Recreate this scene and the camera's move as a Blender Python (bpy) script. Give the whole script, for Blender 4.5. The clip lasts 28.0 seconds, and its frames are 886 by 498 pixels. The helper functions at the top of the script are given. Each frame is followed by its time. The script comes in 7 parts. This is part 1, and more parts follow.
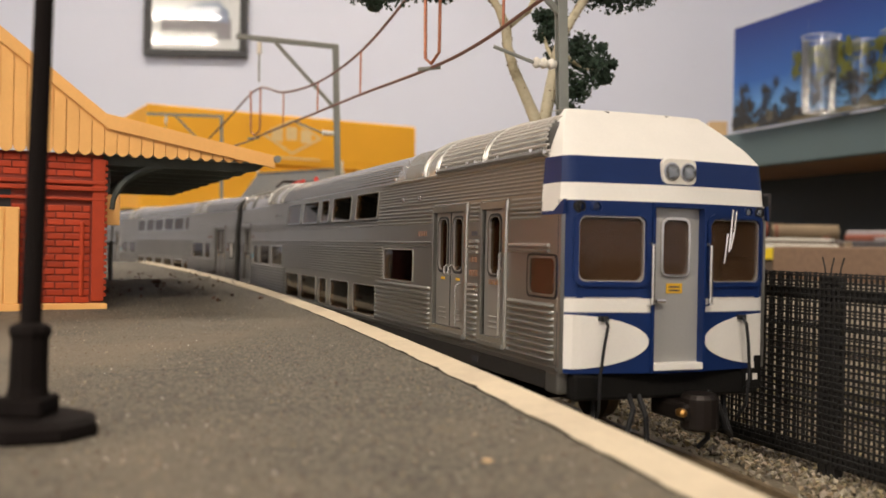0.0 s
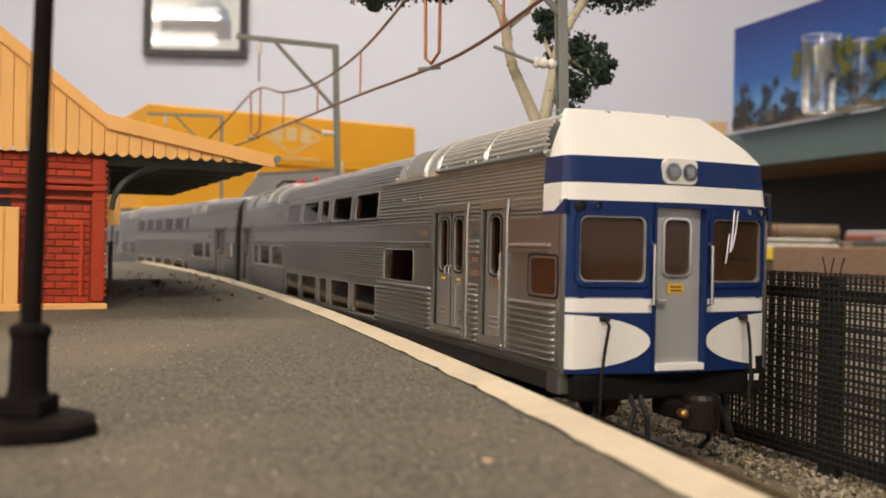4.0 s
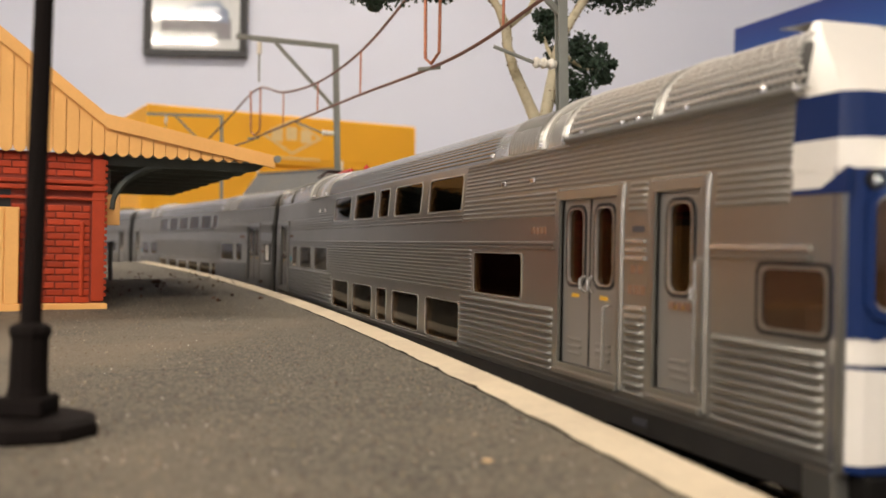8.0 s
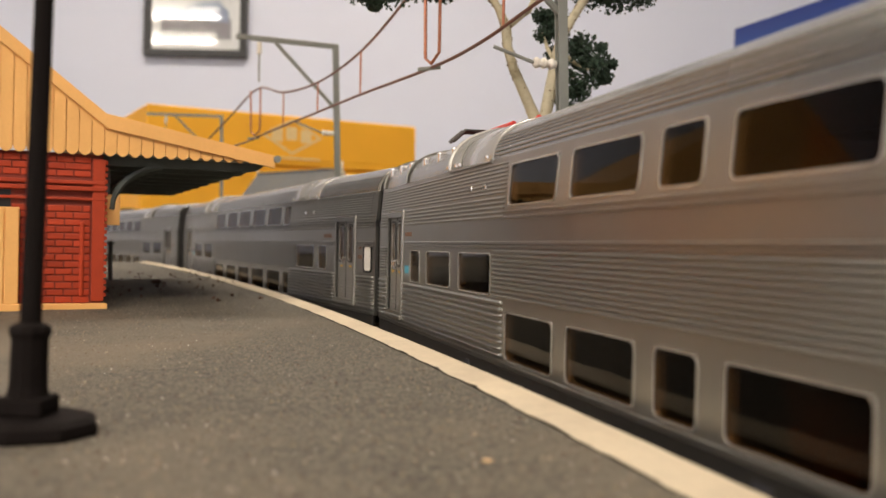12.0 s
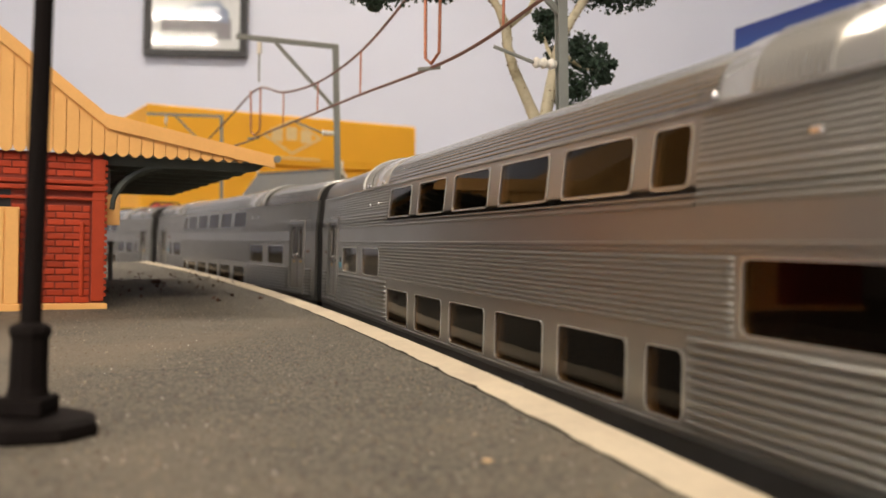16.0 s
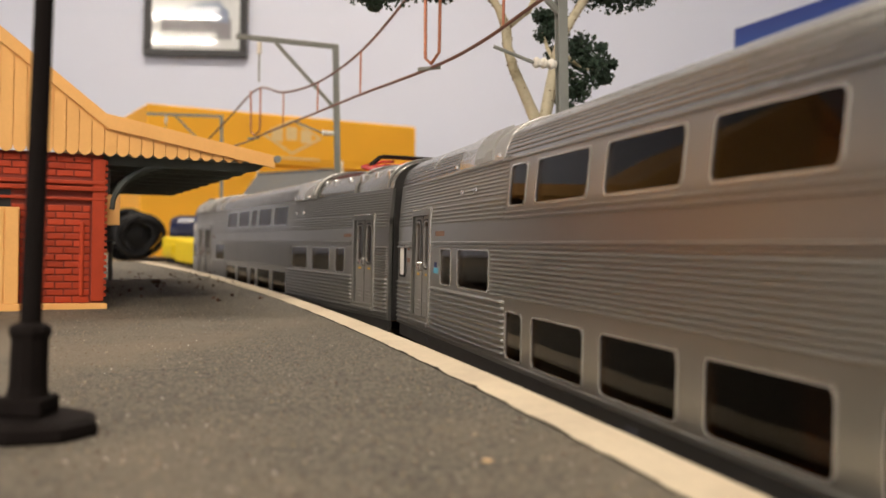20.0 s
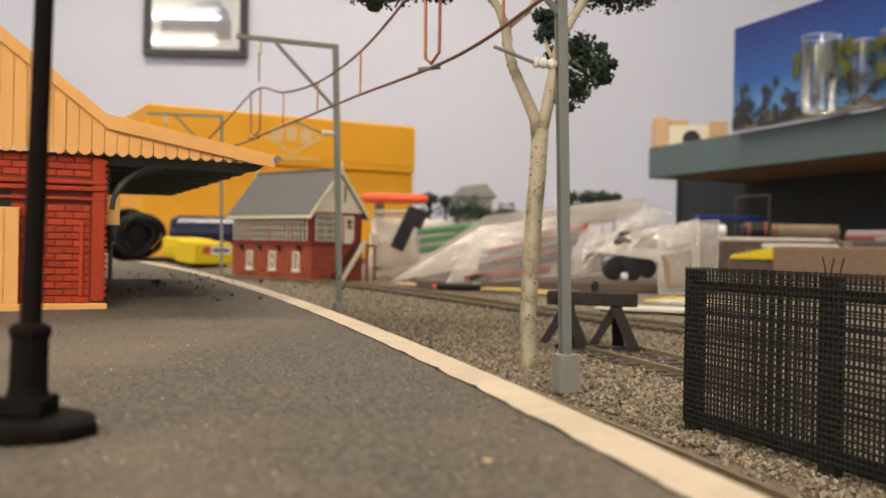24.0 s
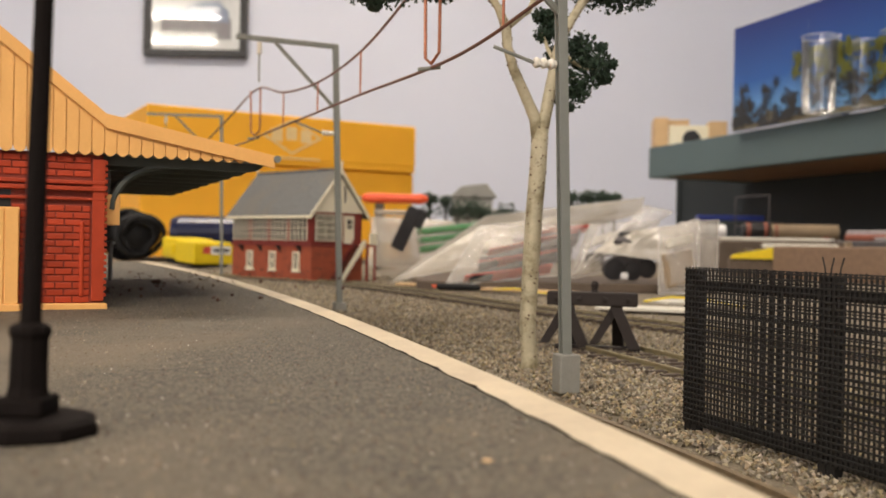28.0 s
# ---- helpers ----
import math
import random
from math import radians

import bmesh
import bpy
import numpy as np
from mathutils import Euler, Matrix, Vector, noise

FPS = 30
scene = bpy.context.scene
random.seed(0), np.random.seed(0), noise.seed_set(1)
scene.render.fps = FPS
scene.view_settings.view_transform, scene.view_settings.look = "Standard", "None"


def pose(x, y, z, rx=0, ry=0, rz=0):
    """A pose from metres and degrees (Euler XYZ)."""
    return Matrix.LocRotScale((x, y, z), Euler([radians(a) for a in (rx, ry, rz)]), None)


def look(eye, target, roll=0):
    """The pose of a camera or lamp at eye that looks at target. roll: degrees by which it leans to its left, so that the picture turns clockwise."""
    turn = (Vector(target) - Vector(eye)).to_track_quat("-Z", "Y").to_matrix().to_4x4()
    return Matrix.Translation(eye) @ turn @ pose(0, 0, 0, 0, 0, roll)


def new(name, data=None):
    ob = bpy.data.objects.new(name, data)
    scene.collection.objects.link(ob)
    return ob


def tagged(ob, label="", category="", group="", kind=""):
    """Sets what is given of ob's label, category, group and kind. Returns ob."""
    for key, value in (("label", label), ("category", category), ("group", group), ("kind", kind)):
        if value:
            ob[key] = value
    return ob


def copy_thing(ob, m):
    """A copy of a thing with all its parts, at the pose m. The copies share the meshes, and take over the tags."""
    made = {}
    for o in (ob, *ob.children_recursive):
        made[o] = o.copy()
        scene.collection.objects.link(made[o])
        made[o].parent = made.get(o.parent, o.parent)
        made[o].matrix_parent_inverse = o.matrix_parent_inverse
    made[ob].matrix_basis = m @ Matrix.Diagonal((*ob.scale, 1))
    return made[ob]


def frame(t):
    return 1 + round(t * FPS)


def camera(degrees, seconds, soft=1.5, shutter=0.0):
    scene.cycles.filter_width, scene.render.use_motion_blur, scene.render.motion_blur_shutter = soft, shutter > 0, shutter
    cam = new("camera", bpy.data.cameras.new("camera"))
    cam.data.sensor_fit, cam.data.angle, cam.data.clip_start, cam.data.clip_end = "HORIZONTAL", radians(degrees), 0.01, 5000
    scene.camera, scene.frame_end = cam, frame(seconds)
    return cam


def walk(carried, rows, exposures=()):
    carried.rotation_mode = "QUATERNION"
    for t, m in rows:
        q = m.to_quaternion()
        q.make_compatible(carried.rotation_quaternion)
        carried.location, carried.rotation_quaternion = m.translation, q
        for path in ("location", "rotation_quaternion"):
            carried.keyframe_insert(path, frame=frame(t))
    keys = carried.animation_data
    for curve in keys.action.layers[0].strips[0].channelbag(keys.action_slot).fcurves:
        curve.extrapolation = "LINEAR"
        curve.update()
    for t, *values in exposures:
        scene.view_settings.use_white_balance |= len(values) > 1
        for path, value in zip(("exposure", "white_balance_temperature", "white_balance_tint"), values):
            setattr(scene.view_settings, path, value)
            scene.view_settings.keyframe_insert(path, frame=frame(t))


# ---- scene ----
MM = 0.001

# ---- camera: a phone standing on the platform, lens 16 mm above it ----
EYE = (0.0, 0.0, 0.0328)
cam = camera(50.8, 28.0, soft=1.5, shutter=0.0)
STAND = look(EYE, (0.0, 1.0, 0.0328 - 0.00304), roll=1.06)
walk(cam, [(0.0, STAND), (28.0, STAND)])
cam.data.dof.use_dof = True
cam.data.dof.focus_distance = 0.17
cam.data.dof.aperture_fstop = 42.0

# ---- light: fluorescent battens under the ceiling of a closed room, two of them added ----
world = bpy.data.worlds.new("world")
scene.world = world
world.use_nodes = True
world.node_tree.nodes["Background"].inputs[0].default_value = (0.9, 0.93, 1.0, 1)
world.node_tree.nodes["Background"].inputs[1].default_value = 0.05
scene.view_settings.exposure = 0.07
# the last two battens are unseen lamps added to brighten fronts and wall
BATTENS = ((-2.05, -1.35, 1.47, 32.0), (-2.25, -2.09, 1.47, 32.0), (0.10, -1.35, 1.47, 34.0), (-0.35, 1.15, 1.47, 19.0))
for bx, by, bz, power in BATTENS:
    data = bpy.data.lights.new("batten_light", "AREA")
    data.shape, data.size, data.size_y, data.energy = "RECTANGLE", 1.2, 0.10, power
    data.color = (1.0, 0.872, 0.73)
    lamp = new("batten_light", data)
    lamp.matrix_world = pose(bx, by, bz - 0.012)
# ---- materials ----
def mat(name, colour, rough=0.6, metal=0.0, vary=0.12, scale=300.0, bump=0.1, fine=2500.0, spec=0.5, dark=None, amount=0.0, blotch=60.0,
        island=0.0, hues=0.0, crisp=0.2):
    """Painted, moulded or natural surface: base colour varied at two scales, a fine relief, and stains of a second colour."""
    m = bpy.data.materials.new(name)
    m.use_nodes = True
    n, l = m.node_tree.nodes, m.node_tree.links
    b = n["Principled BSDF"]
    b.inputs["Roughness"].default_value, b.inputs["Metallic"].default_value = rough, metal
    b.inputs["Specular IOR Level"].default_value = spec
    co = n.new("ShaderNodeTexCoord")
    big, small = n.new("ShaderNodeTexNoise"), n.new("ShaderNodeTexNoise")
    big.inputs["Scale"].default_value, small.inputs["Scale"].default_value = scale, fine
    big.inputs["Detail"].default_value, small.inputs["Detail"].default_value = 4, 2
    l.new(co.outputs["Object"], big.inputs["Vector"])
    l.new(co.outputs["Object"], small.inputs["Vector"])
    ramp = n.new("ShaderNodeMapRange")
    ramp.inputs["From Min"].default_value, ramp.inputs["From Max"].default_value = 0.5 - crisp, 0.5 + crisp
    ramp.inputs["To Min"].default_value, ramp.inputs["To Max"].default_value = 1 - vary, 1 + vary
    add = n.new("ShaderNodeMath")
    add.operation = "MULTIPLY_ADD"
    add.inputs[1].default_value, add.inputs[2].default_value = 0.4, 0.3
    l.new(small.outputs["Fac"], add.inputs[0])
    mean = n.new("ShaderNodeMath")
    mean.operation = "MULTIPLY_ADD"
    mean.inputs[1].default_value = 0.6
    l.new(big.outputs["Fac"], mean.inputs[0])
    sub = n.new("ShaderNodeMath")
    sub.operation = "SUBTRACT"
    sub.inputs[1].default_value = 0.3
    l.new(add.outputs[0], sub.inputs[0])
    l.new(sub.outputs[0], mean.inputs[2])
    l.new(mean.outputs[0], ramp.inputs["Value"])
    hue = n.new("ShaderNodeHueSaturation")
    hue.inputs["Color"].default_value = (*colour, 1)
    value = ramp.outputs[0]
    if island:
        info = n.new("ShaderNodeObjectInfo")
        geo = n.new("ShaderNodeNewGeometry")
        mix = n.new("ShaderNodeMath")
        l.new(info.outputs["Random"], mix.inputs[0])
        l.new(geo.outputs["Random Per Island"], mix.inputs[1])
        frac = n.new("ShaderNodeMath")
        frac.operation = "FRACT"
        l.new(mix.outputs[0], frac.inputs[0])
        rnd = n.new("ShaderNodeMapRange")
        rnd.inputs["To Min"].default_value, rnd.inputs["To Max"].default_value = 1 - island, 1 + island
        l.new(frac.outputs[0], rnd.inputs["Value"])
        mul = n.new("ShaderNodeMath")
        mul.operation = "MULTIPLY"
        l.new(value, mul.inputs[0])
        l.new(rnd.outputs[0], mul.inputs[1])
        value = mul.outputs[0]
    l.new(value, hue.inputs["Value"])
    if island and hues:
        for socket, times, lo, hi in (("Hue", 7.31, 0.5 - hues * 0.05, 0.5 + hues * 0.05), ("Saturation", 13.7, 1 - hues, 1 + hues)):
            tw = n.new("ShaderNodeMath")
            tw.operation = "MULTIPLY"
            tw.inputs[1].default_value = times
            l.new(frac.outputs[0], tw.inputs[0])
            fr = n.new("ShaderNodeMath")
            fr.operation = "FRACT"
            l.new(tw.outputs[0], fr.inputs[0])
            to = n.new("ShaderNodeMapRange")
            to.inputs["To Min"].default_value, to.inputs["To Max"].default_value = lo, hi
            l.new(fr.outputs[0], to.inputs["Value"])
            l.new(to.outputs[0], hue.inputs[socket])
    out = hue.outputs["Color"]
    if dark and amount:
        st = n.new("ShaderNodeTexNoise")
        st.inputs["Scale"].default_value, st.inputs["Detail"].default_value, st.inputs["Roughness"].default_value = blotch, 5, 0.65
        l.new(co.outputs["Object"], st.inputs["Vector"])
        lim = n.new("ShaderNodeMapRange")
        lim.inputs["From Min"].default_value, lim.inputs["From Max"].default_value = 0.48, 0.68
        lim.inputs["To Max"].default_value = amount
        l.new(st.outputs["Fac"], lim.inputs["Value"])
        mx = n.new("ShaderNodeMixRGB")
        mx.inputs["Color2"].default_value = (*dark, 1)
        l.new(lim.outputs[0], mx.inputs["Fac"])
        l.new(out, mx.inputs["Color1"])
        out = mx.outputs["Color"]
    l.new(out, b.inputs["Base Color"])
    if bump:
        bp = n.new("ShaderNodeBump")
        bp.inputs["Strength"].default_value, bp.inputs["Distance"].default_value = bump, 0.0004
        l.new(mean.outputs[0], bp.inputs["Height"])
        l.new(bp.outputs[0], b.inputs["Normal"])
    rr = n.new("ShaderNodeMapRange")
    rr.inputs["To Min"].default_value, rr.inputs["To Max"].default_value = max(0.02, rough - 0.08), min(1, rough + 0.08)
    l.new(big.outputs["Fac"], rr.inputs["Value"])
    l.new(rr.outputs[0], b.inputs["Roughness"])
    return m


def glass(name, tint, clear=0.8, rough=0.03, ior=1.5):
    """A thin pane: it lets tinted light through, and mirrors by Fresnel."""
    m = bpy.data.materials.new(name)
    m.use_nodes = True
    n, l = m.node_tree.nodes, m.node_tree.links
    n.remove(n["Principled BSDF"])
    tr, gl, mx, fr = n.new("ShaderNodeBsdfTransparent"), n.new("ShaderNodeBsdfGlossy"), n.new("ShaderNodeMixShader"), n.new("ShaderNodeFresnel")
    tr.inputs["Color"].default_value = (*[c * clear for c in tint], 1)
    gl.inputs["Roughness"].default_value = rough
    fr.inputs["IOR"].default_value = ior
    l.new(fr.outputs[0], mx.inputs[0])
    l.new(tr.outputs[0], mx.inputs[1])
    l.new(gl.outputs[0], mx.inputs[2])
    l.new(mx.outputs[0], n["Material Output"].inputs["Surface"])
    return m


def glow(name, colour, strength):
    m = bpy.data.materials.new(name)
    m.use_nodes = True
    b = m.node_tree.nodes["Principled BSDF"]
    b.inputs["Base Color"].default_value = (*colour, 1)
    b.inputs["Emission Color"].default_value = (*colour, 1)
    b.inputs["Emission Strength"].default_value = strength
    return m


def film(name, colour, share, rough=0.2, swing=0.16):
    """Thin clear or milky plastic film with glossy creases."""
    m = bpy.data.materials.new(name)
    m.use_nodes = True
    n, l = m.node_tree.nodes, m.node_tree.links
    b = n["Principled BSDF"]
    b.inputs["Base Color"].default_value, b.inputs["Roughness"].default_value = (*colour, 1), rough
    b.inputs["Specular IOR Level"].default_value = 0.8
    co, no, rm = n.new("ShaderNodeTexCoord"), n.new("ShaderNodeTexNoise"), n.new("ShaderNodeMapRange")
    no.inputs["Scale"].default_value, no.inputs["Detail"].default_value = 45, 3
    l.new(co.outputs["Object"], no.inputs["Vector"])
    rm.inputs["To Min"].default_value, rm.inputs["To Max"].default_value = max(0.02, share - swing), share + swing
    l.new(no.outputs["Fac"], rm.inputs["Value"])
    l.new(rm.outputs[0], b.inputs["Alpha"])
    vo, bp = n.new("ShaderNodeTexVoronoi"), n.new("ShaderNodeBump")
    vo.inputs["Scale"].default_value = 60
    l.new(co.outputs["Object"], vo.inputs["Vector"])
    bp.inputs["Strength"].default_value, bp.inputs["Distance"].default_value = swing * 4, 0.003
    l.new(vo.outputs["Distance"], bp.inputs["Height"])
    l.new(bp.outputs[0], b.inputs["Normal"])
    return m


STEEL = mat("silver_paint", (0.305, 0.303, 0.280), 0.31, 0.82, 0.03, 60, 0.0, 1800)
STEEL_BAND = mat("smooth_silver", (0.272, 0.268, 0.245), 0.33, 0.7, 0.03, 60, 0.0, 1500)
COVER = mat("cover_silver", (0.50, 0.485, 0.45), 0.21, 0.6, 0.04, 60, 0.0, 1500)
ROOF = mat("roof_grey", (0.31, 0.305, 0.285), 0.24, 0.7, 0.05, 60, 0.0, 1500)
CHROME = mat("bright_trim", (0.72, 0.70, 0.67), 0.2, 0.9, 0.03, 300, 0.0)
BLUE = mat("train_blue", (0.0080, 0.0235, 0.098), 0.36, 0.0, 0.08, 200, 0.05, spec=0.2)
WHITE = mat("train_white", (0.74, 0.715, 0.66), 0.42, 0.0, 0.04, 150, 0.05)
CABDOOR = mat("cab_door_grey", (0.40, 0.395, 0.375), 0.34, 0.3, 0.05, 60, 0.0)
DOORGREY = mat("door_grey", (0.275, 0.265, 0.245), 0.36, 0.45, 0.04, 60, 0.0)
BLACK = mat("under_black", (0.0075, 0.007, 0.0065), 0.6, 0.0, 0.25, 300, 0.1, spec=0.15)
RUBBER = mat("rubber", (0.015, 0.015, 0.016), 0.6, 0.0, 0.15, 300, 0.1, spec=0.25)
BROWNINT = mat("cab_interior", (0.15, 0.075, 0.036), 0.6, 0.0, 0.12, 80, 0.0)
SEAT = mat("seat_brown", (0.16, 0.08, 0.035), 0.7, 0.0, 0.15, 200, 0.0)


def smoked(name, colour, share, rough=0.12):
    """Moulded tinted plastic: part of the light comes back from the plastic itself, part passes through."""
    m = bpy.data.materials.new(name)
    m.use_nodes = True
    n, l = m.node_tree.nodes, m.node_tree.links
    b = n["Principled BSDF"]
    b.inputs["Roughness"].default_value, b.inputs["Alpha"].default_value = rough, share
    b.inputs["Specular IOR Level"].default_value = 0.35
    co, no, mx = n.new("ShaderNodeTexCoord"), n.new("ShaderNodeTexNoise"), n.new("ShaderNodeMixRGB")
    no.inputs["Scale"].default_value = 130
    l.new(co.outputs["Object"], no.inputs["Vector"])
    mx.inputs["Color1"].default_value = (*[c * 0.6 for c in colour], 1)
    mx.inputs["Color2"].default_value = (*[c * 1.4 for c in colour], 1)
    l.new(no.outputs["Fac"], mx.inputs["Fac"])
    l.new(mx.outputs[0], b.inputs["Base Color"])
    return m


TINT = glass("amber_glass", (0.24, 0.13, 0.055), 1.0, 0.03, 1.22)
TINTCAB = smoked("amber_plastic", (0.066, 0.036, 0.019), 0.62, 0.05)
# near-black cover colour that paints the shade in the roof mesh's holes
GRILLESHADE = mat("grille_base", (0.05, 0.048, 0.045), 0.6, 0.0, 0.1, 200, 0.0)
MESHSILVER = mat("matt_silver", (0.60, 0.59, 0.55), 0.38, 0.45, 0.05, 200, 0.0)
BRIGHT = mat("bright_silver", (0.55, 0.52, 0.475), 0.24, 0.65, 0.03, 60, 0.0)
COUPLER = mat("coupler_brown", (0.022, 0.017, 0.015), 0.4, 0.5)
WIREBROWN = mat("wire_brown", (0.20, 0.095, 0.07), 0.45, 0.4, 0.25, 800, 0.1)
CLEAR = glass("clear_glass", (0.96, 0.97, 0.97), 0.97)
# dark skirt colour; on the car ends it paints in the gap's shade
SKIRT_GAP = mat("skirt_dark", (0.035, 0.033, 0.031), 0.5, 0.2, 0.2, 200, 0.1)
YELLOWSIGN = mat("warning_yellow", (0.70, 0.40, 0.02), 0.5)
ORANGE = mat("stencil_orange", (0.21, 0.115, 0.07), 0.6)
INK = mat("stencil_dark", (0.05, 0.05, 0.06), 0.6)
EMBLEM = mat("emblem_cyan", (0.08, 0.36, 0.50), 0.5)
RED = mat("pantograph_red", (0.55, 0.03, 0.02), 0.4)
BRASS = mat("brass", (0.60, 0.33, 0.10), 0.3, 0.9)
COPPER = mat("copper_wire", (0.42, 0.16, 0.09), 0.4, 0.6, 0.25, 800, 0.1)
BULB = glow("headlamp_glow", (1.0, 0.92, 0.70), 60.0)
REFLECTOR = mat("headlamp_reflector", (0.5, 0.5, 0.5), 0.15, 0.9)

ASPHALT = mat("platform_asphalt", (0.114, 0.100, 0.075), 0.80, 0.0, 0.75, 2300, 1.0, 7000, dark=(0.195, 0.160, 0.110), amount=0.7, blotch=19, crisp=0.085)
COPING = mat("coping_cream", (0.611, 0.517, 0.371), 0.75, 0.0, 0.12, 120, 0.35, 1600, dark=(0.42, 0.34, 0.25), amount=0.55, blotch=55)
PLATFACE = mat("platform_face", (0.30, 0.26, 0.21), 0.85, 0.0, 0.2, 300, 0.4)
BALLAST = mat("ballast_bed", (0.18, 0.15, 0.106), 0.9, 0.0, 0.45, 700, 1.0, 2600)
STONE = mat("ballast_stone", (0.26, 0.217, 0.152), 0.8, 0.0, 0.25, 900, 0.4, 4000, island=0.62, hues=0.35)
RAIL = mat("rail_side", (0.22, 0.165, 0.10), 0.55, 0.4, 0.3, 400, 0.2)
RAILBACK = mat("rail_olive", (0.30, 0.255, 0.145), 0.5, 0.3, 0.2, 400, 0.1)
SLEEPER = mat("sleeper", (0.075, 0.055, 0.042), 0.8, 0.0, 0.3, 500, 0.3)
BRICKM = mat("red_brick", (0.44, 0.052, 0.016), 0.55, 0.0, 0.14, 300, 0.25, 3000, spec=0.3, island=0.14)
MORTAR = mat("mortar_red", (0.23, 0.035, 0.018), 0.75, 0.0, 0.15, 400, 0.3)
CREAM = mat("cream_plastic", (0.90, 0.485, 0.150), 0.55, 0.0, 0.05, 90, 0.08, 1500)
SOFFIT = mat("soffit_grey", (0.30, 0.30, 0.27), 0.7, 0.0, 0.15, 200, 0.1)
DARKGREEN = mat("dark_green_iron", (0.075, 0.088, 0.078), 0.55, 0.0, 0.15, 300, 0.1)
LAMPPOST = mat("lamp_brown_black", (0.010, 0.0075, 0.007), 0.8, 0.0, 0.1, 300, 0.1, spec=0.08)
MASTGREY = mat("mast_grey", (0.215, 0.225, 0.205), 0.45, 0.1, 0.08, 200, 0.08)
BLOCK = mat("mast_base", (0.25, 0.245, 0.22), 0.6, 0.0, 0.1, 300, 0.2)
CERAMIC = mat("insulator_white", (0.75, 0.72, 0.64), 0.35)
FENCE = mat("fence_plastic", (0.024, 0.023, 0.022), 0.6, 0.0, 0.15, 400, 0.1, spec=0.3)
TIMBER = mat("buffer_timber", (0.022, 0.015, 0.013), 0.75, 0.0, 0.25, 400, 0.3)
BARK = mat("gum_bark", (0.47, 0.42, 0.29), 0.5, 0.0, 0.18, 160, 0.6, 1200, dark=(0.20, 0.165, 0.085), amount=0.95, blotch=190)
KNOT = mat("bark_knot", (0.10, 0.05, 0.03), 0.8)
LEAF = mat("leaf_green", (0.021, 0.044, 0.025), 0.75, 0.0, 0.3, 600, 0.0, island=0.4)
WALLPAINT = mat("wall_lilac_grey", (0.670, 0.705, 0.820), 0.8, 0.0, 0.03, 3, 0.05, 200)
CEILING = mat("ceiling_white", (0.75, 0.74, 0.72), 0.85, 0.0, 0.03, 3, 0.05, 200)
FRAMEBLACK = mat("frame_black", (0.015, 0.015, 0.016), 0.35)
CARPET = mat("carpet", (0.25, 0.23, 0.21), 0.9, 0.0, 0.15, 8, 0.3, 300)
TUBE = glow("tube_glow", (1.0, 0.92, 0.80), 12.0)
SLATE = mat("slate_grey", (0.115, 0.118, 0.114), 0.7, 0.0, 0.25, 350, 0.4, 1500, dark=(0.15, 0.125, 0.09), amount=0.6, blotch=30)
SIGBRICK = mat("signal_box_brick", (0.34, 0.075, 0.032), 0.75, 0.0, 0.3, 500, 0.4, 2500, dark=(0.17, 0.045, 0.025), amount=0.75, blotch=140)
SIGRED = mat("signal_box_red", (0.22, 0.030, 0.022), 0.6)
OFFWHITE = mat("offwhite_paint", (0.82, 0.76, 0.58), 0.6, 0.0, 0.06, 150, 0.05)
PANEGREY = mat("dim_panes", (0.042, 0.034, 0.040), 0.15, 0.0, 0.2, 200, 0.0)
YELLOWBOX = mat("yellow_card", (0.96, 0.47, 0.022), 0.55, 0.0, 0.05, 20, 0.03, 400)
PALEPRINT = mat("pale_print", (0.84, 0.62, 0.30), 0.55, 0.0, 0.12, 150, 0.0)
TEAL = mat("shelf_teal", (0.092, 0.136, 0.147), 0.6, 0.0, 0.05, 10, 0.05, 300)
# shelf teal darkened, with the shade under the shelf put into the colour
TEALSHADE = mat("backboard_teal", (0.022, 0.029, 0.033), 0.7, 0.0, 0.1, 8, 0.05, 300)
PLY = mat("plywood", (0.35, 0.20, 0.11), 0.7, 0.0, 0.15, 30, 0.1, 400)
PINE = mat("pine", (0.62, 0.42, 0.22), 0.6, 0.0, 0.12, 60, 0.1, 600)
DARKPLY = mat("dark_ply", (0.115, 0.085, 0.062), 0.75, 0.0, 0.25, 60, 0.1, 500)
REDDISH = mat("reddish_brown", (0.24, 0.075, 0.045), 0.6, 0.0, 0.3, 60, 0.1, 400)
TANTUBE = mat("tan_cardboard", (0.27, 0.20, 0.125), 0.7, 0.0, 0.15, 60, 0.05, 600)
CORK = mat("cork", (0.21, 0.138, 0.092), 0.85, 0.0, 0.25, 200, 0.4, 900)
BAG = film("clear_bag", (0.68, 0.64, 0.585), 0.32, 0.08, 0.16)
MILKY = film("milky_bag", (0.68, 0.63, 0.545), 0.52, 0.2, 0.08)
TUBFILM = film("clear_tub_plastic", (0.74, 0.68, 0.60), 0.12, 0.08, 0.06)
SEAM = film("bag_seam", (0.82, 0.80, 0.77), 0.5, 0.2, 0.1)
REDITEM = mat("red_items", (0.60, 0.085, 0.060), 0.45)
GREYDARK = mat("dark_grey_items", (0.07, 0.062, 0.066), 0.5, 0.0, 0.3, 80, 0.1)
DARKITEM = mat("dark_items", (0.014, 0.013, 0.015), 0.5, 0.0, 0.3, 80, 0.1)
GREYITEM = mat("grey_items", (0.30, 0.27, 0.28), 0.5, 0.0, 0.3, 60, 0.1)
ORANGETOOL = mat("orange_plastic", (0.85, 0.11, 0.03), 0.4)
GREENITEM = mat("green_plastic", (0.02, 0.24, 0.06), 0.4)
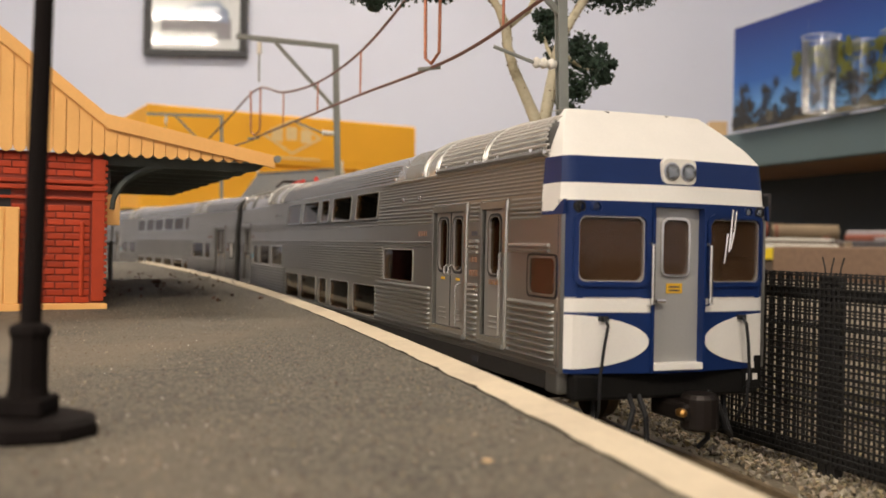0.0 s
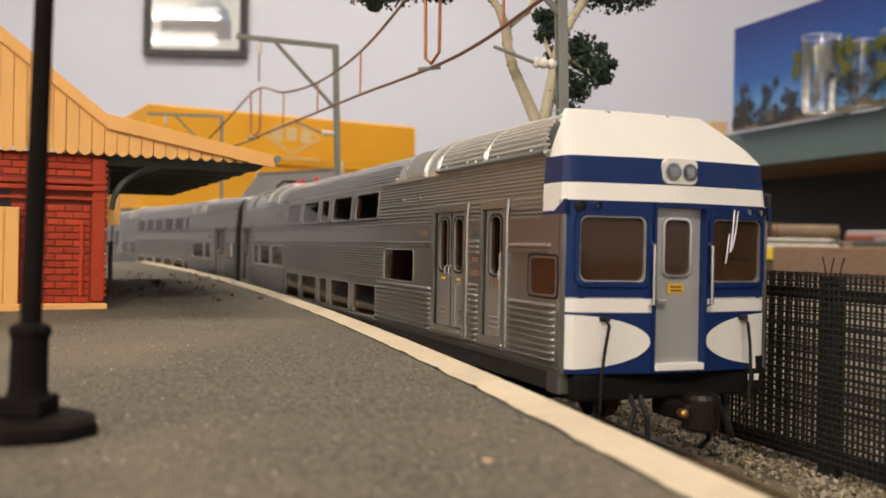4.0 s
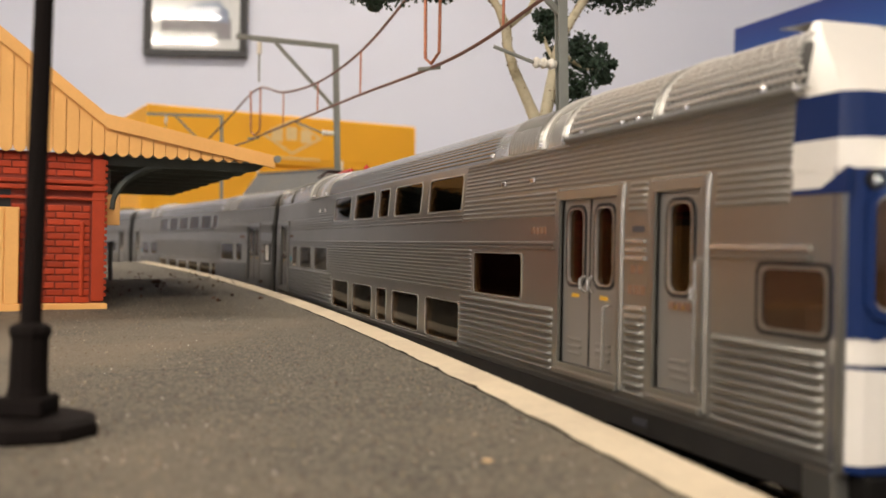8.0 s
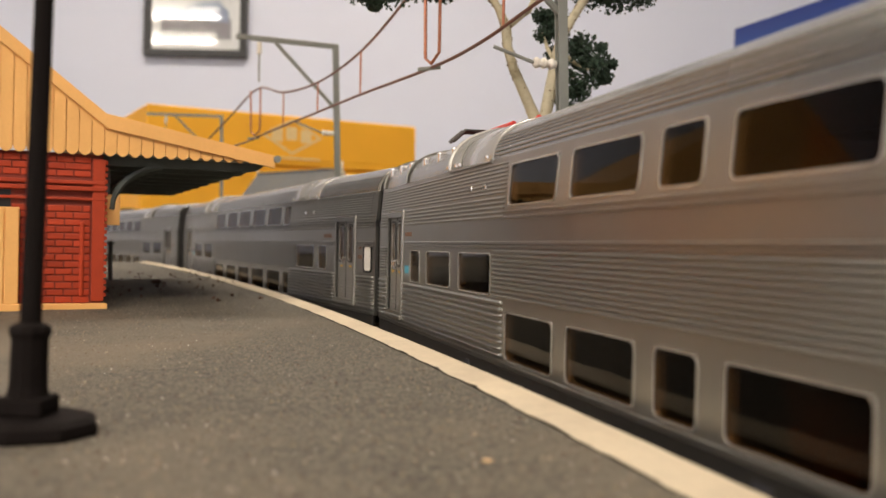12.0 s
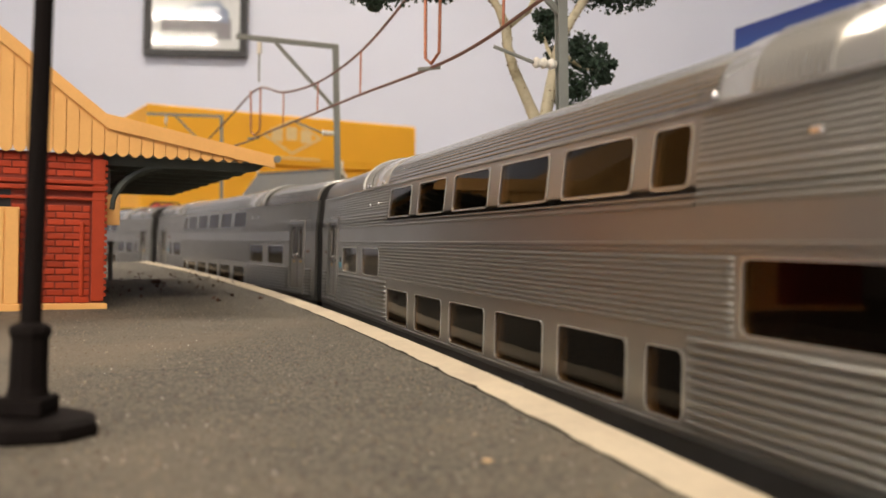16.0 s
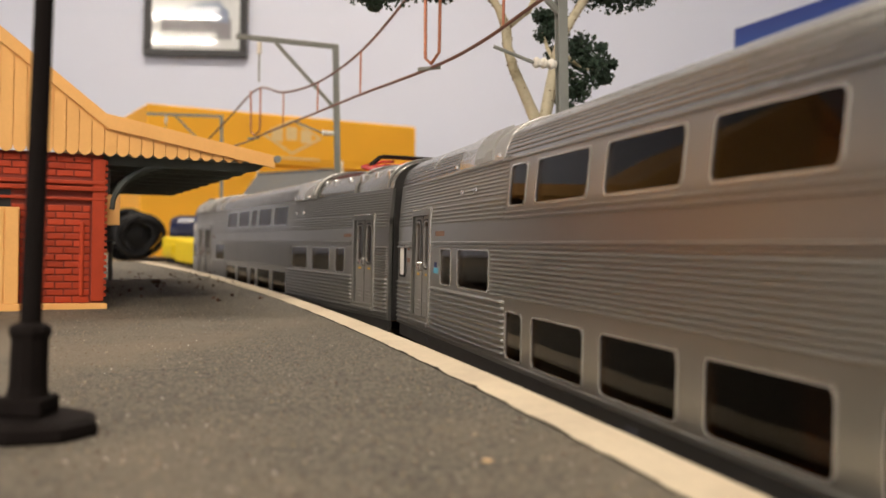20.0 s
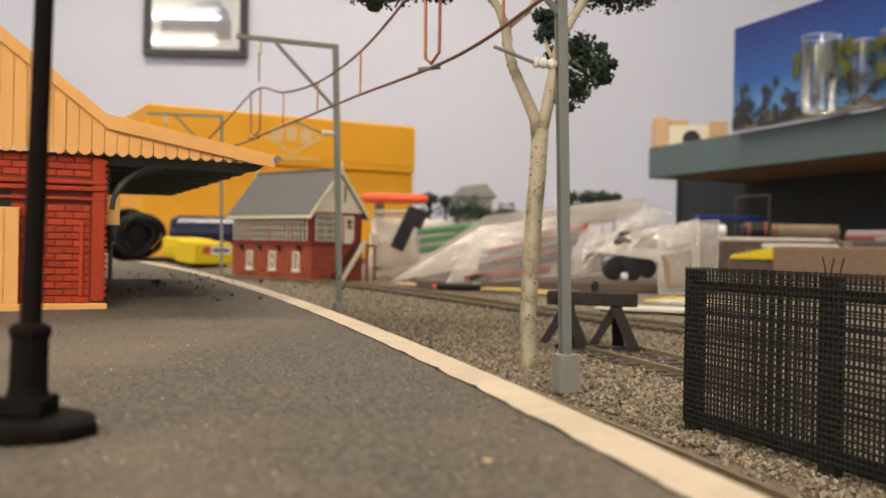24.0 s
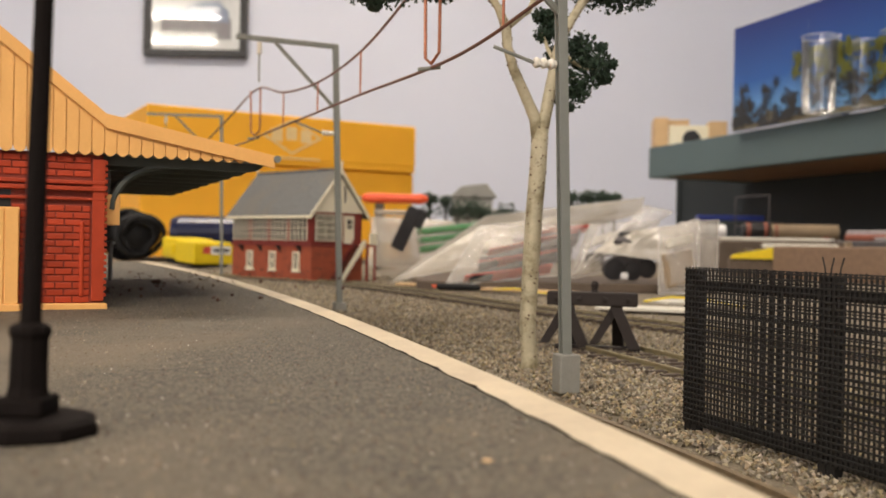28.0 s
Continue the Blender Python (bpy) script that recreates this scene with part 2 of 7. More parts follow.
SAFETY = mat("safety_yellow", (0.80, 0.60, 0.010), 0.4)
NAVY = mat("navy_plastic", (0.010, 0.014, 0.050), 0.22)
CABLE = mat("black_cable", (0.010, 0.010, 0.011), 0.65, spec=0.25)
FARGREY = mat("far_model_house", (0.30, 0.30, 0.28), 0.8, 0.0, 0.12, 40, 0.1)
CARD = mat("pale_card", (0.66, 0.63, 0.55), 0.7)
MATBOARD = mat("picture_mat", (0.82, 0.82, 0.82), 0.8)
PICGREY = mat("picture_grey", (0.30, 0.28, 0.30), 0.7, 0.0, 0.2, 6, 0.0)
PICBLUE = mat("picture_blue", (0.28, 0.33, 0.45), 0.7, 0.0, 0.1, 6, 0.0)
BLUESTRIP = mat("blue_strip", (0.012, 0.030, 0.20), 0.4)


def sky_print():
    """The printed photo's sky: deep blue above, lighter towards its foot."""
    m = bpy.data.materials.new("printed_sky")
    m.use_nodes = True
    n, l = m.node_tree.nodes, m.node_tree.links
    co, sp, rp = n.new("ShaderNodeTexCoord"), n.new("ShaderNodeSeparateXYZ"), n.new("ShaderNodeValToRGB")
    l.new(co.outputs["Generated"], sp.inputs[0])
    l.new(sp.outputs["Z"], rp.inputs[0])
    e = rp.color_ramp.elements
    e[0].position, e[0].color = 0.12, (0.13, 0.32, 0.62, 1)
    e[1].position, e[1].color = 1.0, (0.013, 0.028, 0.17, 1)
    mid = rp.color_ramp.elements.new(0.45)
    mid.color = (0.022, 0.095, 0.34, 1)
    l.new(rp.outputs[0], n["Principled BSDF"].inputs["Base Color"])
    n["Principled BSDF"].inputs["Roughness"].default_value = 0.35
    return m


JARGLASS = glass("jar_glass", (0.96, 0.97, 0.97), 1.0, 0.2, 1.75)
JARRIM = mat("glass_rim", (0.62, 0.63, 0.62), 0.12, 0.0, 0.03, 60, 0.0, spec=1.0)
SKYPRINT = sky_print()
PRINTTREE = mat("printed_tree", (0.030, 0.032, 0.035), 0.4)
PRINTBUSH = mat("printed_bush", (0.115, 0.125, 0.020), 0.4, 0.0, 0.5, 60, 0.0, 400)
PRINTGROUND = mat("printed_ground", (0.16, 0.14, 0.09), 0.4, 0.0, 0.4, 40, 0.0)
# ---- geometry helpers; sizes in millimetres ----
def part(name, bm, material, parent=None, label="", smooth=False, at=None):
    """One mesh object from a bmesh drawn in millimetres, under a thing or a part."""
    bmesh.ops.scale(bm, vec=(MM, MM, MM), verts=bm.verts)
    me = bpy.data.meshes.new(name)
    bm.to_mesh(me)
    bm.free()
    me.materials.append(material)
    if smooth:
        me.polygons.foreach_set("use_smooth", [True] * len(me.polygons))
    if smooth == "creased":
        me.set_sharp_from_angle(angle=radians(32))
    ob = new(name, me)
    if parent:
        ob.parent = parent
    if at:
        ob.location = [c * MM for c in at]
    if label:
        ob["label"] = label
    return ob


def empty(name, m=None):
    ob = new(name)
    ob.empty_display_size = 0.01
    if m is not None:
        ob.matrix_world = m
    return ob


def bm_box(bm, x0, x1, y0, y1, z0, z1, bevel=0.0):
    r = bmesh.ops.create_cube(bm, size=1.0)
    vs = r["verts"]
    for v in vs:
        v.co = Vector((x0 + (v.co.x + 0.5) * (x1 - x0), y0 + (v.co.y + 0.5) * (y1 - y0), z0 + (v.co.z + 0.5) * (z1 - z0)))
    if bevel:
        es = list({e for v in vs for e in v.link_edges})
        bmesh.ops.bevel(bm, geom=es, offset=bevel, segments=2, affect="EDGES", profile=0.5)
    return bm


def box(x0, x1, y0, y1, z0, z1, bevel=0.0):
    return bm_box(bmesh.new(), x0, x1, y0, y1, z0, z1, bevel)


def bm_loft(bm, rings, closed=True, caps=True):
    """Skins a list of rings, each a list of points."""
    rows = [[bm.verts.new(p) for p in ring] for ring in rings]
    n = len(rows[0])
    for a, b in zip(rows, rows[1:]):
        for i in range(n if closed else n - 1):
            bm.faces.new((a[i], a[(i + 1) % n], b[(i + 1) % n], b[i]))
    if caps and closed:
        bm.faces.new(rows[0][::-1])
        bm.faces.new(rows[-1])
    return bm


def bm_tube(bm, points, radius, sides=8, caps=True):
    """A round bar along points; radius: one number or one for each point."""
    pts = [Vector(p) for p in points]
    rad = radius if isinstance(radius, (list, tuple)) else [radius] * len(pts)
    rings = []
    side = None
    for i, p in enumerate(pts):
        d = (pts[min(i + 1, len(pts) - 1)] - pts[max(i - 1, 0)]).normalized()
        if side is None:
            side = d.orthogonal().normalized()
        side = (side - d * side.dot(d)).normalized()
        up = d.cross(side)
        rings.append([p + (side * math.cos(a) + up * math.sin(a)) * rad[i] for a in (2 * math.pi * k / sides for k in range(sides))])
    bm_loft(bm, rings, True, caps)
    return bm


def tube(points, radius, sides=8):
    return bm_tube(bmesh.new(), points, radius, sides)


def bm_lathe(bm, profile, sides=16, centre=(0, 0, 0), axis="z"):
    """Turns (radius, height) pairs round an axis."""
    cx, cy, cz = centre
    rings = []
    for r, h in profile:
        ring = []
        for k in range(sides):
            a = 2 * math.pi * k / sides
            p = (r * math.cos(a), r * math.sin(a), h)
            if axis == "x":
                p = (h, p[0], p[1])
            elif axis == "y":
                p = (p[1], h, p[0])
            ring.append((cx + p[0], cy + p[1], cz + p[2]))
        rings.append(ring)
    bm_loft(bm, rings)
    return bm


def lathe(profile, sides=16, centre=(0, 0, 0), axis="z"):
    return bm_lathe(bmesh.new(), profile, sides, centre, axis)


def rrect(x0, x1, z0, z1, r, n=4):
    """A rounded rectangle, anticlockwise."""
    pts = []
    for cx, cz, a0 in ((x1 - r, z0 + r, -90), (x1 - r, z1 - r, 0), (x0 + r, z1 - r, 90), (x0 + r, z0 + r, 180)):
        for k in range(n + 1):
            a = radians(a0 + 90 * k / n)
            pts.append((cx + r * math.cos(a), cz + r * math.sin(a)))
    return pts


def bm_prism(bm, outline, y0, y1, place=None):
    """Pushes an outline of (x, z) from y0 to y1; place maps (x, y, z) to a point."""
    f = place or (lambda x, y, z: (x, y, z))
    a = [bm.verts.new(f(x, y0, z)) for x, z in outline]
    b = [bm.verts.new(f(x, y1, z)) for x, z in outline]
    n = len(a)
    bm.faces.new(a)
    bm.faces.new(b[::-1])
    for i in range(n):
        bm.faces.new((a[i], b[i], b[(i + 1) % n], a[(i + 1) % n]))
    return bm


def bm_ring(bm, outer, inner, y0, y1, place=None):
    """A flat ring between two outlines with the same number of points, from y0 to y1."""
    f = place or (lambda x, y, z: (x, y, z))
    n = len(outer)
    rows = [[bm.verts.new(f(x, y, z)) for x, z in o] for o, y in ((outer, y1), (outer, y0), (inner, y0), (inner, y1))]
    for a, b in zip(rows, rows[1:] + rows[:1]):
        for i in range(n):
            bm.faces.new((a[i], a[(i + 1) % n], b[(i + 1) % n], b[i]))
    return bm


def bm_sheet(bm, us, ws, holes, place, thick):
    """A wall of cells between the cuts us and ws, with real openings; place(u, w, depth) gives the point."""
    us = sorted(set(us) | {h[i] for h in holes for i in (0, 1)})
    ws = sorted(set(ws) | {h[i] for h in holes for i in (2, 3)})
    solid = {}
    for i in range(len(us) - 1):
        for j in range(len(ws) - 1):
            cu, cw = (us[i] + us[i + 1]) / 2, (ws[j] + ws[j + 1]) / 2
            solid[i, j] = not any(h[0] < cu < h[1] and h[2] < cw < h[3] for h in holes)
    cache = {}

    def v(i, j, d):
        if (i, j, d) not in cache:
            cache[i, j, d] = bm.verts.new(place(us[i], ws[j], thick * d))
        return cache[i, j, d]
    for (i, j), s in solid.items():
        if not s:
            continue
        bm.faces.new((v(i, j, 0), v(i + 1, j, 0), v(i + 1, j + 1, 0), v(i, j + 1, 0)))
        bm.faces.new((v(i, j + 1, 1), v(i + 1, j + 1, 1), v(i + 1, j, 1), v(i, j, 1)))
        for (a, b, di, dj) in (((i, j), (i + 1, j), 0, -1), ((i + 1, j), (i + 1, j + 1), 1, 0), ((i + 1, j + 1), (i, j + 1), 0, 1), ((i, j + 1), (i, j), -1, 0)):
            if not solid.get((i + di, j + dj), False):
                bm.faces.new((v(*b, 0), v(*a, 0), v(*a, 1), v(*b, 1)))
    bmesh.ops.recalc_face_normals(bm, faces=bm.faces)
    return bm


def mirrored(ob):
    """The same part on the other side of the car, with its own parts."""
    twin = new(ob.name.split(".")[0], ob.data)
    twin.parent, twin.scale, twin.location = ob.parent, (1, -1, 1), (ob.location.x, -ob.location.y, ob.location.z)
    if "label" in ob:
        twin["label"] = ob["label"]
    for child in ob.children:
        c = new(child.name.split(".")[0], child.data)
        c.parent, c.location, c.rotation_euler = twin, child.location, child.rotation_euler
    return twin


# ---- plan: the track's curve, in metres ----
def heading(s):
    """Direction of travel at the place s along the track; s = 0 is where the train waits."""
    t = min(max(s, -0.6), 0.3)
    a = -1.288394 - 0.598763 * t + 0.803701 * t * t / 2 + 3.523414 * t ** 3 / 3
    return a - 0.35 * min(s + 0.6, 0.0)


STEP = 0.005
TRACK = {0: (0.029052, 0.130194)}
for k in range(0, 520):
    a = heading((k + 0.5) * STEP)
    TRACK[k + 1] = (TRACK[k][0] + math.cos(a) * STEP, TRACK[k][1] + math.sin(a) * STEP)
for k in range(0, -340, -1):
    a = heading((k - 0.5) * STEP)
    TRACK[k - 1] = (TRACK[k][0] - math.cos(a) * STEP, TRACK[k][1] - math.sin(a) * STEP)
RAILTOP_Z = 0.0035
PLATFORM_Z = 0.0163


def track_at(s):
    k = math.floor(s / STEP)
    f = s / STEP - k
    (x0, y0), (x1, y1) = TRACK[k], TRACK[k + 1]
    return Vector((x0 + (x1 - x0) * f, y0 + (y1 - y0) * f))


def beside(s, d):
    """The point d metres to the right of the track (the platform's side), seen in the direction of travel."""
    a = heading(s)
    p = track_at(s)
    return p.x + math.sin(a) * d, p.y - math.cos(a) * d


def rise(y):
    """The board rises gently away from the platform's end."""
    a = min(max((y - 0.11) / 0.59, 0), 1)
    return 0.007 * a * a * (3 - 2 * a)
# ---- the board, the platform, the track ----
def ribbon(name, strips, s0, s1, step, material, rising=1.0, ragged=0.0):
    """A strip that follows the track: strips are (offset, height) pairs in metres across it."""
    bm = bmesh.new()
    rows = []
    n = int(round((s1 - s0) / step))
    for i in range(n + 1):
        s = s0 + (s1 - s0) * i / n
        row = []
        for d, z in strips:
            worn = ragged * (1.0 if not row else 0.15) * (noise.noise(Vector((s * 120, len(row) * 7.0, 0))) + 0.8 * noise.noise(Vector((s * 420, len(row) * 3.0, 5))))
            x, y = beside(s, d + worn)
            row.append(bm.verts.new((x / MM, y / MM, (z + rising * rise(y)) / MM)))
        rows.append(row)
    for a, b in zip(rows, rows[1:]):
        for i in range(len(strips) - 1):
            bm.faces.new((a[i], a[i + 1], b[i + 1], b[i]))
    bmesh.ops.recalc_face_normals(bm, faces=bm.faces)
    return part(name, bm, material)


def board():
    bm = bmesh.new()
    n, m = 60, 60
    rows = []
    for i in range(n + 1):
        y = -1.6 + 4.0 * i / n
        rows.append([bm.verts.new((x / MM, y / MM, (rise(y) - 0.0012) / MM)) for x in (-1.7 + 3.4 * j / m for j in range(m + 1))])
    for a, b in zip(rows, rows[1:]):
        for j in range(m):
            bm.faces.new((a[j], a[j + 1], b[j + 1], b[j]))
    return tagged(part("ground", bm, BALLAST), "grey-brown ballasted baseboard of the model railway", "ground", kind="structure")


board()
EDGE = 0.0245
COPE = 0.0300
platform = tagged(ribbon("platform", [(COPE, PLATFORM_Z), (0.06, PLATFORM_Z), (0.12, PLATFORM_Z), (0.2, PLATFORM_Z), (0.42, PLATFORM_Z), (0.42, -0.002)], -0.42, 0.9, 0.01, ASPHALT),
                  "dark grey asphalt station platform, gritty and dusty", "platform", kind="structure")
coping = ribbon("coping", [(COPE, PLATFORM_Z + 0.0002), (EDGE + 0.0004, PLATFORM_Z + 0.0003), (EDGE, PLATFORM_Z), (EDGE, PLATFORM_Z - 0.0012), (EDGE + 0.0012, PLATFORM_Z - 0.0014)], -0.42, 0.6, 0.0012, COPING, 1.0, 0.00052)
tagged(coping, "worn cream-painted platform edge coping", "platform edge", kind="structure")
tagged(ribbon("platform_face", [(EDGE + 0.0012, PLATFORM_Z - 0.0013), (EDGE + 0.0014, -0.003)], -0.42, 0.9, 0.01, PLATFACE), "brown platform side wall below the coping", "platform", kind="structure")

for d in (-0.00825, 0.00825):
    w = 0.0006
    rail = ribbon("rail", [(d - w, 0.0), (d - w * 0.5, 0.0006), (d - w * 0.5, 0.0025), (d - w, 0.0027), (d - w, 0.0034), (d + w, 0.0034), (d + w, 0.0027), (d + w * 0.5, 0.0025), (d + w * 0.5, 0.0006), (d + w, 0.0)], -1.2, 1.9, 0.01, RAIL, 0.0)
    tagged(rail, "brown-painted steel rail of the platform track", "rail", "platform track rails", kind="structure")


def along(name, pts, z, material, label, group):
    """A rail along plan points in metres."""
    bm = bmesh.new()
    rings = []
    for i, (x, y) in enumerate(pts):
        a, b = Vector(pts[max(i - 1, 0)]), Vector(pts[min(i + 1, len(pts) - 1)])
        d = (b - a).normalized()
        nx, ny = -d.y, d.x
        w = 0.00045
        h = z + rise(y) - 0.0011
        rings.append([((x + nx * o) / MM, (y + ny * o) / MM, (h + q) / MM) for o, q in ((-w, 0), (-w / 2, 0.0006), (-w / 2, 0.0022), (-w, 0.0024), (-w, 0.003), (w, 0.003), (w, 0.0024), (w / 2, 0.0022), (w / 2, 0.0006), (w, 0))])
    bm_loft(bm, rings)
    bmesh.ops.recalc_face_normals(bm, faces=bm.faces)
    return tagged(part(name, bm, material), label, "rail", group, kind="structure")


# the line behind, from the signal box past the fence, and the siding with the buffer stop
BACK = [(-0.42, 0.84), (-0.30, 0.775), (-0.148, 0.690), (-0.065, 0.615), (0.0375, 0.4432), (0.0952, 0.3551), (0.17, 0.23), (0.26, 0.08), (0.38, -0.14), (0.52, -0.4)]


def bend(points, n=8):
    """Rounds a chain of plan points (Catmull-Rom)."""
    p = [Vector(q) for q in points]
    out = []
    for i in range(len(p) - 1):
        a, b, c, d = p[max(i - 1, 0)], p[i], p[i + 1], p[min(i + 2, len(p) - 1)]
        for k in range(n):
            t = k / n
            out.append(0.5 * ((2 * b) + (c - a) * t + (2 * a - 5 * b + 4 * c - d) * t * t + (3 * b - a - 3 * c + d) * t ** 3))
    out.append(p[-1])
    return out


back_line = bend(BACK)


def shifted(line, d):
    out = []
    for i, q in enumerate(line):
        t = (line[min(i + 1, len(line) - 1)] - line[max(i - 1, 0)]).normalized()
        out.append((q.x - t.y * d, q.y + t.x * d))
    return out


for d in (-0.00825, 0.00825):
    along("rail", shifted(back_line, d), -0.0006, RAILBACK, "dull brown rail of the line behind the platform", "back track rails")
SIDING = [Vector((0.0515, 0.2960)), Vector((0.0705, 0.2420)), Vector((0.105, 0.145)), Vector((0.165, -0.02)), Vector((0.26, -0.3))]
siding_line = bend(SIDING)
for d in (-0.00825, 0.00825):
    along("rail", shifted(siding_line, d), -0.0006, RAILBACK, "dull brown rail of the buffer stop siding", "siding rails")
# ---- the double-deck train; x forward from the car's middle, z above the rail, millimetres ----
MIDDLE = 139.0


def half_width(w):
    if w < 34:
        return 17.1
    return 17.1 - 0.75 * (w - 34) / 8.3


def skin(u, w, d):
    """A point on the platform side of the body: u behind the nose, w above the rail, d inward."""
    return (MIDDLE - u, -half_width(w) + d, w)


def roof_ring(x, half, base, top, n=16, rise_in=0.7):
    pts = []
    for k in range(n + 1):
        a = math.pi * k / n
        pts.append((x, -half * math.copysign(abs(math.cos(a)) ** rise_in, math.cos(a)), base + (top - base) * math.sin(a) ** 0.9))
    return pts


def window(car, u0, u1, w0, w1, r=0.9, tint=None, pane_at=0.08, trim=None, inner=False):
    """A framed window on the platform side: rounded bright frame, set-in pane."""
    mid = (w0 + w1) / 2
    lean = (half_width(w0) - half_width(w1)) / (w1 - w0)

    def place(x, y, z):
        return (MIDDLE - x, -half_width(mid) + y + lean * (z - mid), z)
    bm = bmesh.new()
    bm_ring(bm, rrect(u0 - 0.12, u1 + 0.12, w0 - 0.12, w1 + 0.12, r + 0.12), rrect(u0 + 0.1, u1 - 0.1, w0 + 0.1, w1 - 0.1, r), 0.5, -0.13, place)
    bmesh.ops.recalc_face_normals(bm, faces=bm.faces)
    fr = part("window_frame", bm, trim or BRIGHT, car)
    bm = bmesh.new()
    bm_prism(bm, rrect(u0 - 0.2, u1 + 0.2, w0 - 0.2, w1 + 0.2, r), pane_at, pane_at + 0.25, place)
    bmesh.ops.recalc_face_normals(bm, faces=bm.faces)
    p = part("pane", bm, tint or TINT, fr)
    p.visible_shadow = False
    if inner:
        bm = bmesh.new()
        bm_ring(bm, rrect(u0 + 0.2, u1 - 0.2, w0 + 0.2, w1 - 0.2, r), rrect(u0 + 0.6, u1 - 0.6, w0 + 0.5, w1 - 0.5, r), 0.2, -0.1, place)
        bmesh.ops.recalc_face_normals(bm, faces=bm.faces)
        part("inner_trim", bm, STEEL, fr)
    return fr


def fluting(car, u0, u1, w0, w1, pitch, depth=0.62):
    """Pressed horizontal ribs between two ends, with rounded ends."""
    bm = bmesh.new()
    n = max(1, int(round((w1 - w0) / pitch)))
    p = (w1 - w0) / n
    depth *= 1.25 if pitch > 0.8 else 0.95
    rings = []
    for u, f in ((u0, 0.02), (u0 + 0.1, 0.45), (u0 + 0.25, 0.72), (u0 + 0.5, 0.92), (u0 + 0.9, 1.0), (u1 - 0.9, 1.0), (u1 - 0.5, 0.92), (u1 - 0.25, 0.72), (u1 - 0.1, 0.45), (u1, 0.02)):
        rings.append([skin(u, w0 + (k + 0.5) * p + a * p * 0.42, 0.06 - f * depth * (1 - abs(a) ** 2.0)) for k in range(n) for a in (-1.0, -0.8, -0.45, 0.0, 0.45, 0.8, 1.0)])
    bm_loft(bm, rings, closed=False, caps=False)
    bmesh.ops.recalc_face_normals(bm, faces=bm.faces)
    for f in bm.faces:
        if f.normal.y > 0:
            f.normal_flip()
    return part("fluting", bm, STEEL, car, smooth=True)


def bead(car, u0, u1, w, h=0.5, depth=0.35, material=None):
    bm = bmesh.new()
    bm_loft(bm, [[skin(u, w - h / 2, 0.1), skin(u, w - h / 4, -depth), skin(u, w + h / 4, -depth), skin(u, w + h / 2, 0.1)] for u in (u0, u1)])
    bmesh.ops.recalc_face_normals(bm, faces=bm.faces)
    return part("bead", bm, material or STEEL, car)


